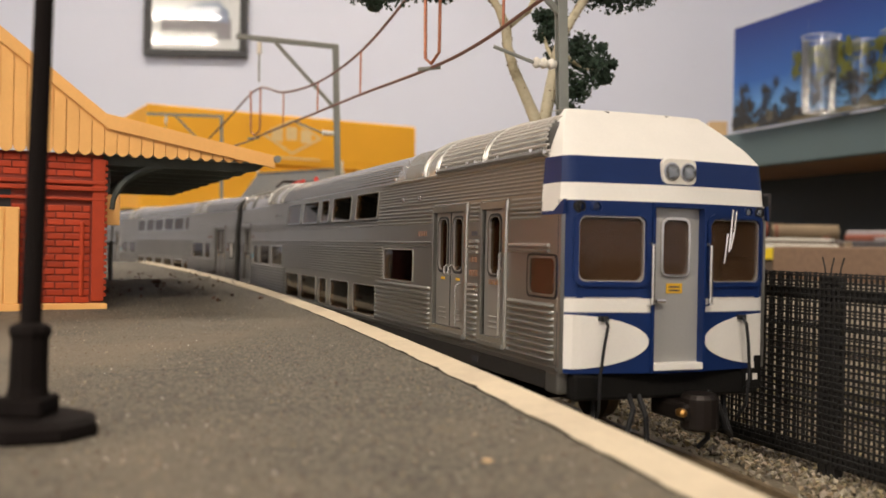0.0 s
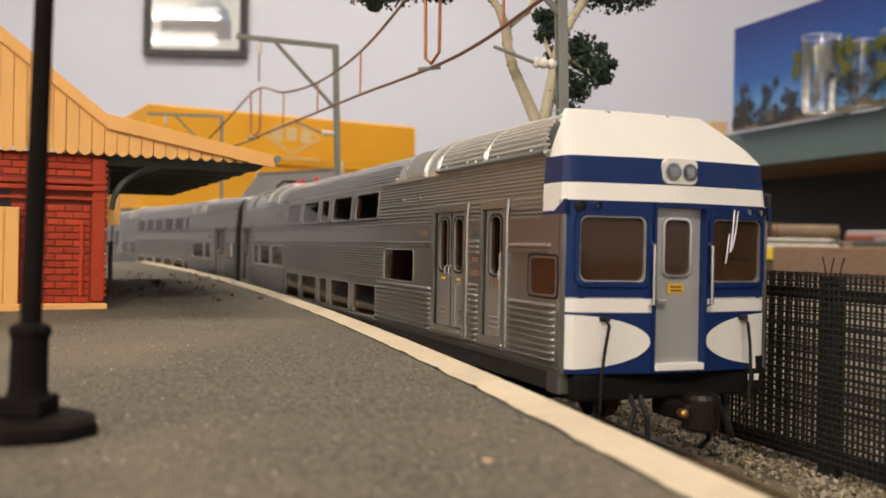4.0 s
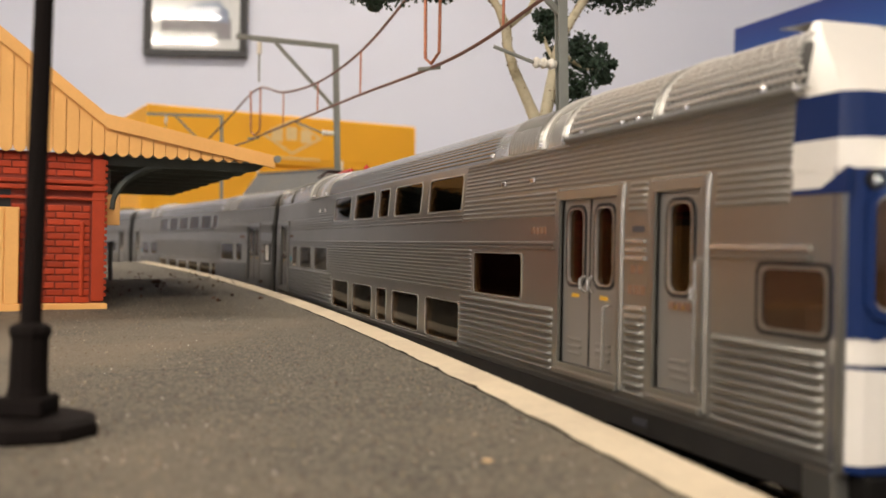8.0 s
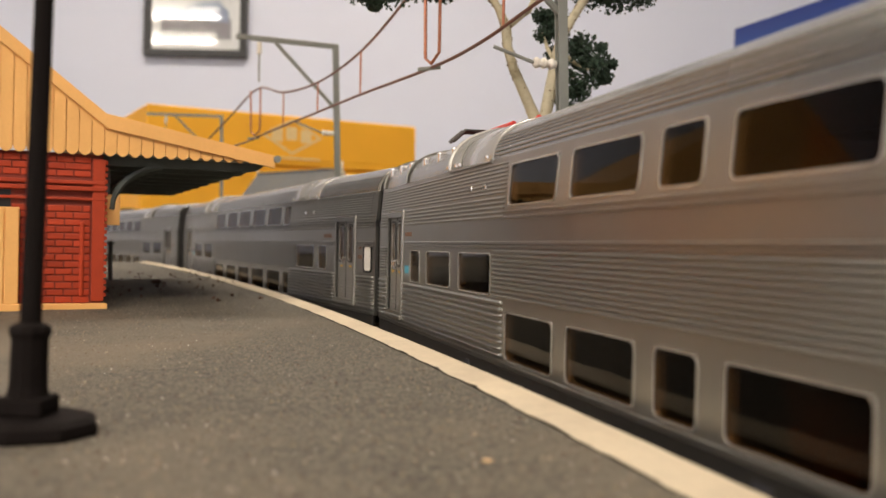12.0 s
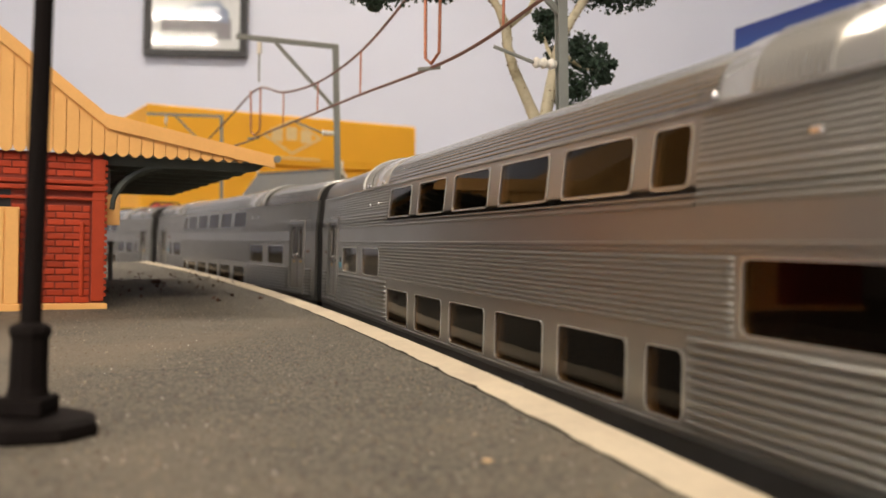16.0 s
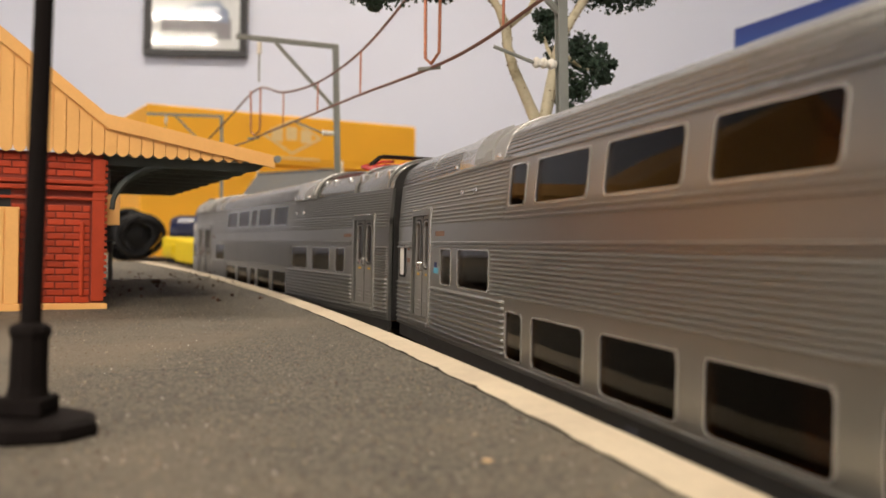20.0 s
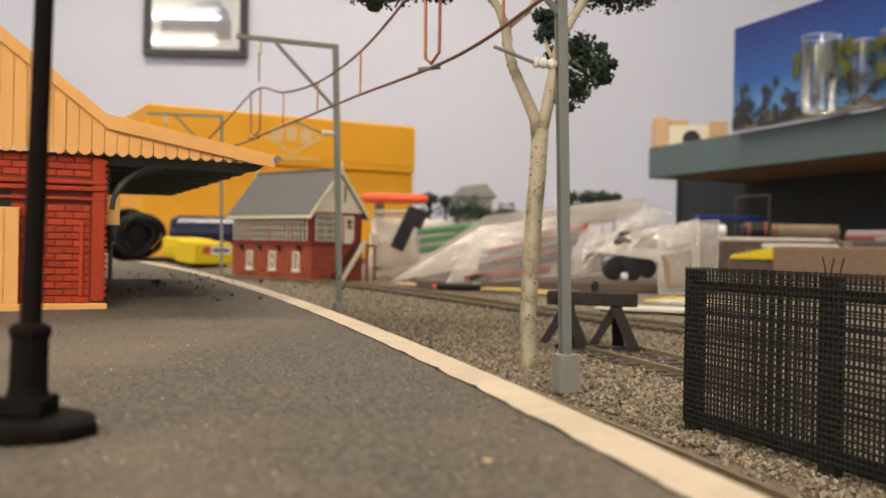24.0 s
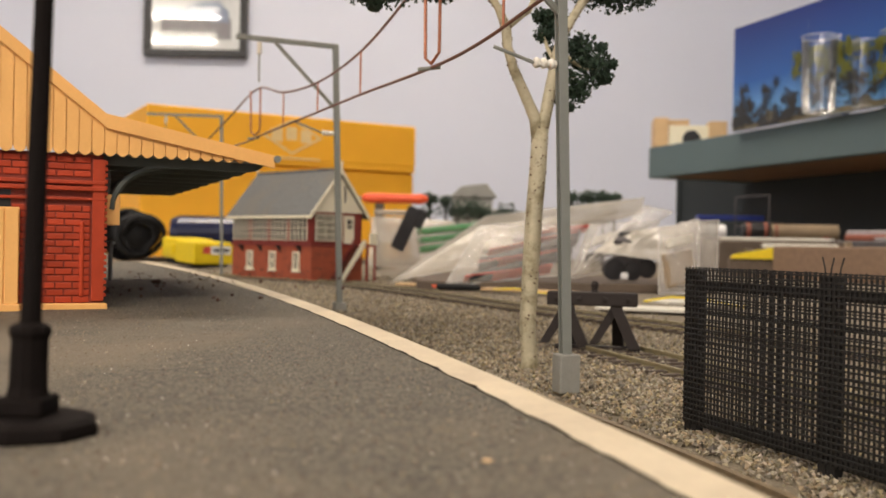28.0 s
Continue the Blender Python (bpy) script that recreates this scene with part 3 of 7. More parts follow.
def double_door(car, u0, u1, leaves=2):
    """Sliding doors sunk in a raised surround."""
    w0, w1 = 14.3, 36.4
    bm = bmesh.new()
    bm_ring(bm, [(u0 + 0.6, w0), (u1 - 0.6, w0), (u1 - 0.6, w1), (u0 + 0.6, w1)], [(u0 + 1.5, w0 + 0.9), (u1 - 1.5, w0 + 0.9), (u1 - 1.5, w1 - 1.1), (u0 + 1.5, w1 - 1.1)], 1.3, -0.45, lambda x, y, z: (MIDDLE - x, -half_width(z) + y, z))
    bmesh.ops.recalc_face_normals(bm, faces=bm.faces)
    surround = part("door_surround", bm, STEEL, car)
    made = [surround]
    # beads in a lighter silver carry the highlight along the surround's edges
    for u in (u0 + 0.5, u1 - 0.5):
        made.append(part("edge_bead", tube([skin(u, 14.0, -0.1), skin(u, 33.5, -0.1), skin(u, 36.6, -0.1)], 0.17, 6), BRIGHT, car))
    made.append(part("edge_bead", tube([skin(u0 + 0.5, 36.6, -0.1), skin(u1 - 0.5, 36.6, -0.1)], 0.17, 6), BRIGHT, car))
    step = part("door_step", box(MIDDLE - u1 + 0.6, MIDDLE - u0 - 0.6, -17.9, -16.6, 13.6, 14.5, 0.2), STEEL, car)
    made.append(step)
    a, b = u0 + 1.5, u1 - 1.5
    # a dark strip imitates the shade in the slit between the leaves
    if leaves == 2:
        m = MIDDLE - (a + b) / 2
        made.append(part("door_seal", box(m - 0.16, m + 0.16, -16.85, -16.2, 15.3, 35.2), RUBBER, car))
    for k in range(leaves):
        l0, l1 = a + (b - a) * k / leaves + 0.08, a + (b - a) * (k + 1) / leaves - 0.08
        c, half = (l0 + l1) / 2, min(2.15, (l1 - l0) / 2 - 1.3)
        bm = bmesh.new()
        bm_sheet(bm, [l0, l1], [w0 + 0.9, w1 - 1.1], [(c - half, c + half, 25.0, 34.2)], lambda u, w, d: (MIDDLE - u, -half_width(w) + 0.3 + d, w), 0.5)
        leaf = part("door", bm, DOORGREY, car)
        made.append(leaf)

        def place(x, y, z):
            return (MIDDLE - x, -17.3 + y, z)
        bm = bmesh.new()
        bm_ring(bm, rrect(c - half - 0.45, c + half + 0.45, 24.6, 34.6, 1.6), rrect(c - half, c + half, 25.05, 34.15, 1.3), 0.9, 0.35, place)
        bmesh.ops.recalc_face_normals(bm, faces=bm.faces)
        part("window_frame", bm, RUBBER, leaf)
        bm = bmesh.new()
        bm_ring(bm, rrect(c - half - 0.05, c + half + 0.05, 25.0, 34.2, 1.3), rrect(c - half + 0.12, c + half - 0.12, 25.15, 34.05, 1.2), 0.9, 0.3, place)
        bmesh.ops.recalc_face_normals(bm, faces=bm.faces)
        part("inner_trim", bm, BRIGHT, leaf)
        bm = bmesh.new()
        bm_prism(bm, rrect(c - half - 0.1, c + half + 0.1, 24.9, 34.3, 1.3), 0.7, 0.95, place)
        bmesh.ops.recalc_face_normals(bm, faces=bm.faces)
        p = part("pane", bm, TINT, leaf)
        p.visible_shadow = False
        inner = l1 - 0.9 if k == 0 and leaves == 2 else l0 + 0.9
        bm = bmesh.new()
        bm_tube(bm, [place(inner, 0.35, 24.2), place(inner, -0.25, 24.6), place(inner, -0.25, 25.6), place(inner, 0.35, 26.0)], 0.22, 6)
        part("handle", bm, CHROME, leaf)
        part("warning_label", box(MIDDLE - c - 0.9, MIDDLE - c + 0.9, -16.87, -16.75, 23.4, 23.85), YELLOWSIGN, leaf)
        bm = bmesh.new()
        for j in range(3):
            bm_box(bm, MIDDLE - c - 1.6, MIDDLE - c + 1.6, -17.0, -16.75, 16.4 + j * 0.85, 16.75 + j * 0.85, 0.1)
        part("louvre", bm, DOORGREY, leaf)
    return made


def bars(car, u0, u1, w, h, n, material):
    """A line of stencilled writing too small to read: plain bars."""
    line = None
    for k in range(n):
        a = u0 + (u1 - u0) * k / n
        b = a + (u1 - u0) / n * 0.72
        x, y, z = skin((a + b) / 2, w, -0.06)
        bar = part("stencil" if line is None else "stencil_bar", box(MIDDLE - b, MIDDLE - a, y, y + 0.1, w - h / 2, w + h / 2), material, line or car)
        line = line or bar
    return line


def bogie(car, u):
    b = part("bogie", box(-19, 19, -11.5, 11.5, 4.6, 7.2, 0.4), BLACK, car, "black bogie frame", at=(MIDDLE - u, 0, 0))
    for y in (-10.2, 10.2):
        part("side_frame", box(-17, 17, y - 0.9, y + 0.9, 3.4, 7.0, 0.5), BLACK, b)
        for x in (-13, 13):
            part("axle_box", box(x - 2, x + 2, y - 1.5, y + 1.5, 3.2, 7.6, 0.4), BLACK, b)
    for x in (-13, 13):
        bm = bmesh.new()
        bm_lathe(bm, [(1.1, -10), (1.1, -8.9), (5.4, -8.8), (5.4, -6.9), (6.0, -6.8), (6.0, -6.3), (1.3, -6.2), (1.3, 6.2), (6.0, 6.3), (6.0, 6.8), (5.4, 6.9), (5.4, 8.8), (1.1, 8.9), (1.1, 10)], 20, axis="y")
        for k in range(4):
            bm_box(bm, 2.2 * math.cos(k * 1.571) - 0.5, 2.2 * math.cos(k * 1.571) + 0.5, -9.1, -8.7, 2.2 * math.sin(k * 1.571) - 0.5, 2.2 * math.sin(k * 1.571) + 0.5)
        part("wheelset", bm, RAIL, b, at=(x, 0, 5.4))
    return b


def seats(car, u0, u1, z):
    for k in range(int((u1 - u0) / 11)):
        u = u0 + 5 + k * 11
        for y in (-9.5, 9.5):
            bm = box(MIDDLE - u - 3, MIDDLE - u + 2, y - 5, y + 5, z, z + 2.8, 0.6)
            bm_box(bm, MIDDLE - u - 3.6, MIDDLE - u - 2, y - 5, y + 5, z + 1.5, z + 6.6, 0.6)
            part("seat", bm, SEAT, car)


def pantograph(car, u):
    """Folded pantograph in the low roof well: red frame, dark bow, white insulators."""
    x = MIDDLE - u
    base = part("pantograph", box(x - 13, x + 13, -7, 7, 47.2, 48.0, 0.3), RED, car, "folded red pantograph")
    for y in (-6, 6):
        part("lower_arm", tube([(x - 12, y, 48.1), (x + 2, y * 0.9, 50.2), (x + 13, y * 0.7, 51.6)], 0.55, 6), RED, base)
        part("upper_arm", tube([(x + 13, y * 0.7, 51.7), (x - 2, y * 0.6, 52.0), (x - 10, y * 0.6, 51.4)], 0.42, 6), RED, base)
    for dx in (-11, -8.5):
        part("contact_strip", tube([(x + dx, -9.5, 50.4), (x + dx, -7, 52.6), (x + dx, 7, 52.6), (x + dx, 9.5, 50.4)], 0.45, 6), COUPLER, base)
    part("spring_box", box(x - 6, x + 4, -5, 5, 48.0, 51.2, 0.6), RED, base)
    part("hook", lathe([(0.7, 50.6), (0.9, 52.4), (0.3, 53.2)], 8, (x + 14.5, 0, 0)), RED, base)
    for dx in (-11, 11):
        for y in (-6, 6):
            part("insulator", lathe([(0.9, 45.4), (1.2, 45.8), (0.8, 46.2), (1.2, 46.6), (0.8, 47.0)], 10, (x + dx, y, 0)), CERAMIC, base)


def roof(car, u0, u1, half, base, top, material, name="roof", end=1.5, lean=0.0):
    bm = bmesh.new()
    rings = []
    for u, f in ((u0, 0.93), (u0 + end * 0.4, 0.985), (u0 + end, 1.0), (u1 - end, 1.0), (u1 - end * 0.4, 0.985), (u1, 0.93)):
        ring = roof_ring(MIDDLE - u, half * f, base, base + (top - base) * f)
        if u < u0 + end + 0.01:
            ring = [(x - lean * (z - base), y, z) for x, y, z in ring]
        rings.append(ring)
    bm_loft(bm, rings, closed=False, caps=False)
    bmesh.ops.recalc_face_normals(bm, faces=bm.faces)
    for f in bm.faces:
        if f.normal.z < 0:
            f.normal_flip()
    return part(name, bm, material, car, smooth=True)


def end_wall(car, u0, u1, low=12.3, top=49.2, material=None, name="end_wall"):
    """A wall across the car with the roof's outline; dark by default, imitating the shaded gap between cars."""
    outline = [(-16.1, low)] + [(p[1] * 0.985, p[2]) for p in roof_ring(0, 16.2, 42.2, top)] + [(16.1, low)]
    bm = bm_prism(bmesh.new(), outline, 0, u1 - u0, lambda y, d, z: (MIDDLE - u0 - d, y, z))
    bmesh.ops.recalc_face_normals(bm, faces=bm.faces)
    return part(name, bm, material or SKIRT_GAP, car)


def shell(car, u0, u1, holes, upper):
    """Side walls with openings, ends, floors, ceiling; upper = where the side starts above the belt (the cab's paint takes the rest)."""
    bm = bmesh.new()
    bm_sheet(bm, [u0, u1], [12.3, 21, 29.6, 33.8, 34.0], [h for h in holes if h[2] < 34], skin, 0.8)
    side = part("side_wall", bm, STEEL, car)
    bm = bmesh.new()
    bm_sheet(bm, [upper, u1], [34.0, 38, 42.3], [(h[0], h[1], max(h[2], 34.0), h[3]) for h in holes if h[3] > 34.01], skin, 0.8)
    top = part("upper_side", bm, STEEL, car)
    for p in (side, top):
        mirrored(p)
    end_wall(car, u1 - 0.8, u1)
    part("gangway", box(MIDDLE - u1 - 1.6, MIDDLE - u1, -6, 6, 13, 35, 0.5), RUBBER, car, "black corridor bellows")
    part("lower_floor", box(MIDDLE - u1 + 1, MIDDLE - u0 - 6, -16, 16, 12.0, 12.6), BROWNINT, car)
    part("upper_floor", box(MIDDLE - 184, MIDDLE - 84, -16, 16, 30.5, 31.4), BROWNINT, car)
    part("ceiling_panel", box(MIDDLE - u1 + 1, MIDDLE - u0 - 14, -15, 15, 43.6, 44.2), BROWNINT, car)
    part("underframe", box(MIDDLE - u1 + 3, MIDDLE - u0 - 8, -15.2, 15.2, 9.8, 12.2, 0.4), BLACK, car)
    for y in (-1, 1):
        part("skirt", box(MIDDLE - u1, MIDDLE - u0 - 1.6, min(y * 16.1, y * 16.95), max(y * 16.1, y * 16.95), 9.7, 12.32, 0.2), SKIRT_GAP, car, "dark skirt below the silver side")
        for u in (30, 120, 200):
            part("skirt_socket", box(MIDDLE - u - 1.4, MIDDLE - u + 1.4, min(y * 16.9, y * 17.02), max(y * 16.9, y * 17.02), 10.6, 11.4), INK, car)
    part("equipment_box", box(-52, 52, -14.2, 14.2, 5.6, 9.8, 0.8), BLACK, car)
    bogie(car, 45)
    bogie(car, 233)


def dots(car, us, w):
    for u in us:
        x, y, z = skin(u, w, -0.35)
        mirrored(part("marker_lamp", box(x - 0.75, x + 0.75, y, y + 0.6, z - 0.4, z + 0.4, 0.15), CHROME, car))


def both(*parts):
    for p in parts:
        mirrored(p)


def arc_points(half, base, top, step):
    """Points of the roof's curve at even steps, from the platform side up to the middle."""
    ring = [Vector(p) for p in roof_ring(0, half, base, top, 120)[:61]]
    out, gone = [ring[0]], 0.0
    for a, b in zip(ring, ring[1:]):
        gone += (b - a).length
        if gone >= step:
            out.append(b)
            gone = 0.0
    return out


def roof_mesh(car, u0, u1, front=0.0):
    """Expanded-metal grille: stout wires along, fine hoops woven across; the dark base imitates shade in its holes."""
    def start(p):
        return u0 if not front else 15.7 if p.z > 49.4 else max(u0, front + 0.75 * (p.z - 42))
    bm = bmesh.new()
    pts = arc_points(16.75, 42.9, 50.2, 0.8)[:27]
    for k in range(int((u1 - u0) / 0.8) + 1):
        u = u0 + k * 0.8
        for s in (1, -1):
            hoop = [(MIDDLE - u, s * p.y, p.z + (0.14 if (i + k) % 2 else -0.1)) for i, p in enumerate(pts) if u >= start(p)]
            if len(hoop) > 1:
                bm_tube(bm, hoop, 0.11, 4)
    for p in pts:
        for s in (1, -1):
            bm_tube(bm, [(MIDDLE - start(p), s * p.y, p.z), (MIDDLE - u1, s * p.y, p.z)], 0.2, 5)
    return part("roof_mesh", bm, MESHSILVER, car, "silver mesh roof grille")


def roof_panel(car, u0, u1, straps=(), material=None, lean=0.0):
    """A raised smooth roof cover with straps and bolt heads."""
    roof(car, u0, u1, 16.55, 42.3, 49.95, material or COVER, "roof_cover", 0.8, lean)
    for u in straps:
        for du, r, m in ((-0.5, 0.42, MESHSILVER), (0.6, 0.34, STEEL_BAND)):
            hoop = [(MIDDLE - u - du, p[1], p[2]) for p in roof_ring(0, 16.8, 42.3, 50.25, 24)]
            part("roof_strap", tube(hoop, r, 6), m, car)
    both(bead(car, u0 + 0.2, u1 - 0.2, 42.2, 0.7, 0.45, DOORGREY))
    for u in [u0 + 1, u1 - 1, *straps]:
        for y in (-1, 1):
            part("bolt", lathe([(0.42, 0), (0.42, 0.4), (0.15, 0.6)], 8, (MIDDLE - u, y * 17.0, 42.6)), CHROME, car)


def roof_lines(car, u0, u1):
    """Pressed ridges along the roof's lower slope."""
    for p in arc_points(16.35, 42.2, 49.6, 0.62)[1:7]:
        for s in (1, -1):
            part("roof_ridge", tube([(MIDDLE - u0, s * p.y, p.z), (MIDDLE - u1, s * p.y, p.z)], 0.14, 4), ROOF, car)
UPPER = ((85.8, 103.4), (107.7, 125.3), (129.6, 137.6), (141.6, 159.3), (163.6, 181.4))
UPPER_MID = ((79.2, 86.2), (90.1, 107.4), (112.0, 129.3), (134.0, 151.3), (156.0, 173.2), (178.6, 195.8))


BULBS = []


def nose_u(y, w):
    """How far behind the foremost point the cab's face lies."""
    a = abs(y)
    u = -1.9 + 2.0 * (a / 16.0) ** 1.3
    if a > 15.2:
        u += 0.55 * (a - 15.2) ** 1.6
    if w > 36:
        u += 0.22 * (w - 36) * (1 - a / 60)
    if w > 42:
        u += 1.08 * (w - 42)
    return u


def nose_half(w):
    if w < 36:
        return 17.0
    if w < 42:
        return 17.0 - 0.07 * (w - 36)
    return 16.58 - 0.42 * (w - 42) - 0.030 * (w - 42) ** 2


def nose_place(t, w, d):
    """t from -1 to 1 across the face, then round the corner to the side up to -2 and 2."""
    h = nose_half(w)
    if abs(t) <= 1:
        y = t * h
        return (MIDDLE - nose_u(y, w) - d, y, w)
    rear = max(6.8 + 0.55 * max(0.0, w - 42), nose_u(h, w) + 0.4)
    u = nose_u(h, w) + (abs(t) - 1) * (rear - nose_u(h, w))
    return (MIDDLE - u, math.copysign(h + 0.12 - d, t), w)


def face(car, name, w0, w1, material, wrap, holes=(), rows=4, label=""):
    span = 2.0 if wrap else 1.03
    ts = [k / 12 for k in range(-12, 13)] + [q * k for q in (-1, 1) for k in (0.89, 0.942, 0.966, 0.984)]
    ts += [-span, -1 - (span - 1) / 2, 1 + (span - 1) / 2, span]
    ws = [w0 + (w1 - w0) * k / rows for k in range(rows + 1)]
    bm = bmesh.new()
    bm_sheet(bm, ts, ws, [(a / 17.0, b / 17.0, c, d) for a, b, c, d in holes], nose_place, 0.7)
    return part(name, bm, material, car, label, smooth="creased")


def ellipse_patch(car, y0, y1, w0, w1, side):
    """White half-ellipse on the lower face, its straight side at the corner."""
    bm = bmesh.new()
    rows = []
    n = 14
    for i in range(n + 1):
        f = math.sin(math.pi / 2 * i / n)
        y = y0 + (y1 - y0) * f
        half = math.sqrt(max(0.0, 1 - f * f))
        c = (w0 + w1) / 2
        rows.append([Vector(nose_place(y / 17.0, c + k * half * (w1 - w0) / 2, -0.12)) for k in (-1, -0.5, 0, 0.5, 1)])
    front = [[bm.verts.new(p) for p in r] for r in rows]
    rear = [[bm.verts.new(p - Vector((0.3, 0, 0))) for p in r] for r in rows]
    for i in range(n):
        for j in range(4):
            for g in (front, rear):
                q = [g[i][j], g[i][j + 1], g[i + 1][j + 1], g[i + 1][j]]
                if (q[0].co - q[3].co).length > 1e-6:
                    bm.faces.new(q)
        for j in (0, 4):
            bm.faces.new((front[i][j], front[i + 1][j], rear[i + 1][j], rear[i][j]))
    bmesh.ops.remove_doubles(bm, verts=bm.verts, dist=0.001)
    bmesh.ops.recalc_face_normals(bm, faces=bm.faces)
    return part("white_panel", bm, WHITE, car)


def front_window(car, y0, y1, w0, w1):
    def place(x, y, z):
        return (MIDDLE - nose_u(x, z) + 0.0 - y, x, z)
    bm = bmesh.new()
    bm_ring(bm, rrect(y0 - 0.6, y1 + 0.6, w0 - 0.6, w1 + 0.6, 1.5), rrect(y0, y1, w0, w1, 1.2), 0.8, -0.35, place)
    bmesh.ops.recalc_face_normals(bm, faces=bm.faces)
    rub = part("window_frame", bm, BLUE, car)
    bm = bmesh.new()
    bm_ring(bm, rrect(y0 - 0.05, y1 + 0.05, w0 - 0.05, w1 + 0.05, 1.3), rrect(y0 + 0.26, y1 - 0.26, w0 + 0.26, w1 - 0.26, 1.15), 0.8, 0.05, place)
    bmesh.ops.recalc_face_normals(bm, faces=bm.faces)
    part("inner_trim", bm, BRIGHT, rub)
    bm = bmesh.new()
    bm_prism(bm, rrect(y0, y1, w0, w1, 1.2), 0.35, 0.6, place)
    bmesh.ops.recalc_face_normals(bm, faces=bm.faces)
    p = part("pane", bm, TINTCAB, rub)
    p.visible_shadow = False


def cab(car):
    """The blue and white driving end."""
    hw = [(-15.0, -5.4, 24.9, 33.8), (5.4, 15.0, 24.9, 33.8), (-4.3, 4.3, 13.0, 35.4)]
    face(car, "lower_face", 12.4, 20.7, BLUE, False, [hw[2][:2] + (12.9, 20.75)], 4, "blue lower cab front")
    face(car, "stripe", 20.7, 22.7, WHITE, False, [(-4.3, 4.3, 20.6, 22.8)], 1, "white stripe")
    face(car, "window_panel", 22.7, 35.9, BLUE, False, [hw[0], hw[1], (-4.3, 4.3, 22.6, 35.4)], 3, "blue cab front around the windows")
    face(car, "stripe", 35.9, 38.3, WHITE, True, (), 1, "white stripe")
    face(car, "head_band", 38.3, 42.0, BLUE, True, (), 2, "blue band over the windows")
    face(car, "roof_dome", 42.0, 49.8, WHITE, True, (), 6, "white sloping roof dome")
    bm = bmesh.new()
    a = [Vector(nose_place(k / 12, 49.8, 0)) for k in range(-12, 13)]
    bm_loft(bm, [a, [Vector((MIDDLE - 15.5, p.y * 1.02, 50.1)) for p in a]], closed=False, caps=False)
    part("dome_top", bm, WHITE, car)
    # white wrap on the side below the stripe, then the rounded lower corner of paint
    for s in (-1, 1):
        bm = bmesh.new()
        def flank(u, d, w):
            return (MIDDLE - u, s * (half_width(w) + 0.12 - d), w)
        bm_prism(bm, [(3.3, 34.45), (6.6, 34.45), (6.6, 36.0), (0.7, 36.0)], 0, 0.4, flank)
        bmesh.ops.recalc_face_normals(bm, faces=bm.faces)
        part("corner_panel", bm, WHITE, car)
        bm = bmesh.new()
        bm_prism(bm, [(0.4, 33.95), (6.6, 33.95), (6.6, 34.45), (3.3, 34.45), (0.7, 36.0), (0.4, 36.0)], 0, 0.4, flank)
        bmesh.ops.recalc_face_normals(bm, faces=bm.faces)
        part("corner_edge", bm, BLUE, car)
        ellipse_patch(car, s * 17.0, s * 4.6, 13.0, 20.4, s)
        front_window(car, min(s * 5.3, s * 15.1), max(s * 5.3, s * 15.1), 24.8, 33.9)
        # twin marker lamps
        for k, yy in enumerate((15.2, 12.9)):
            y = s * (yy - 0.3)
            x = MIDDLE - nose_u(y, 35)
            lamp = part("marker_lamp", lathe([(0.85, -0.3), (0.85, 0.2), (0.66, 0.3), (0.6, 0.05), (0.05, 0.02)], 14, (x, y, 35.0), "x"), RUBBER if k == 0 else BLUE, car)
            part("lens", lathe([(0.58, 0.05), (0.46, 0.25), (0.05, 0.34)], 12, (x, y, 35.0), "x"), CLEAR, lamp)
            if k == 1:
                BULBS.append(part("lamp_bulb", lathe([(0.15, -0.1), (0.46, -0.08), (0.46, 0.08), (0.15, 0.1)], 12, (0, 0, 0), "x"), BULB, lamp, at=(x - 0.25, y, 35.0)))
        # grab rails by the door, hoses
        y = s * 4.75
        x = MIDDLE - nose_u(y, 25)
        part("grab_rail", tube([(x, y, 21.6), (x + 1.1, y, 21.9), (x + 1.1, y, 30.0), (x, y, 30.3)], 0.26, 6), CHROME, car)
        y = s * 11.4
        x = MIDDLE - nose_u(y, 18)
        part("hose_socket", box(x - 0.3, x + 0.7, y - 0.7, y + 0.7, 19.5, 20.2, 0.15), RUBBER, car)
        part("jumper_hose", tube([(x + 0.6, y, 19.9), (x + 1.5, y, 19.0), (x + 1.4, y + s * 0.5, 16), (x + 1.2, y + s * 0.9, 12), (x + 0.8, y + s * 0.8, 7.5), (x - 1, y + s * 0.5, 5)], 0.23, 8), RUBBER, car, "black jumper hose")
        part("brake_hose", tube([(x - 1, s * 6.5, 9.5), (x + 1.2, s * 7.0, 7.5), (x + 1.4, s * 8.2, 4.2), (x + 0.2, s * 10, 2.8), (x - 2.5, s * 11, 5.5), (x - 3, s * 11, 9)], 0.4, 8), RUBBER, car, "black brake hose")
        part("brake_hose", tube([(x - 1, s * 5.0, 9.5), (x + 1.5, s * 5.2, 6.5), (x + 1.5, s * 5.0, 3.0), (x, s * 4.6, 1.5)], 0.38, 8), RUBBER, car, "black brake hose")
    # end door in its recess
    x = MIDDLE + 1.9
    bm = bmesh.new()
    bm_sheet(bm, [-4.0, 4.0], [13.0, 35.2], [(-2.1, 2.1, 25.9, 33.6)], lambda u, w, d: (x - 1.3 - d, u, w), 0.6)
    door = part("cab_door", bm, CABDOOR, car, "pale grey end door")
    def dplace(u, d, w):
        return (x - 1.3 - d, u, w)
    bm = bmesh.new()
    bm_ring(bm, rrect(-2.4, 2.4, 25.6, 33.9, 1.2), rrect(-2.05, 2.05, 25.95, 33.55, 0.9), 0.6, -0.35, dplace)
    bmesh.ops.recalc_face_normals(bm, faces=bm.faces)
    part("window_frame", bm, CHROME, door)
    bm = bmesh.new()
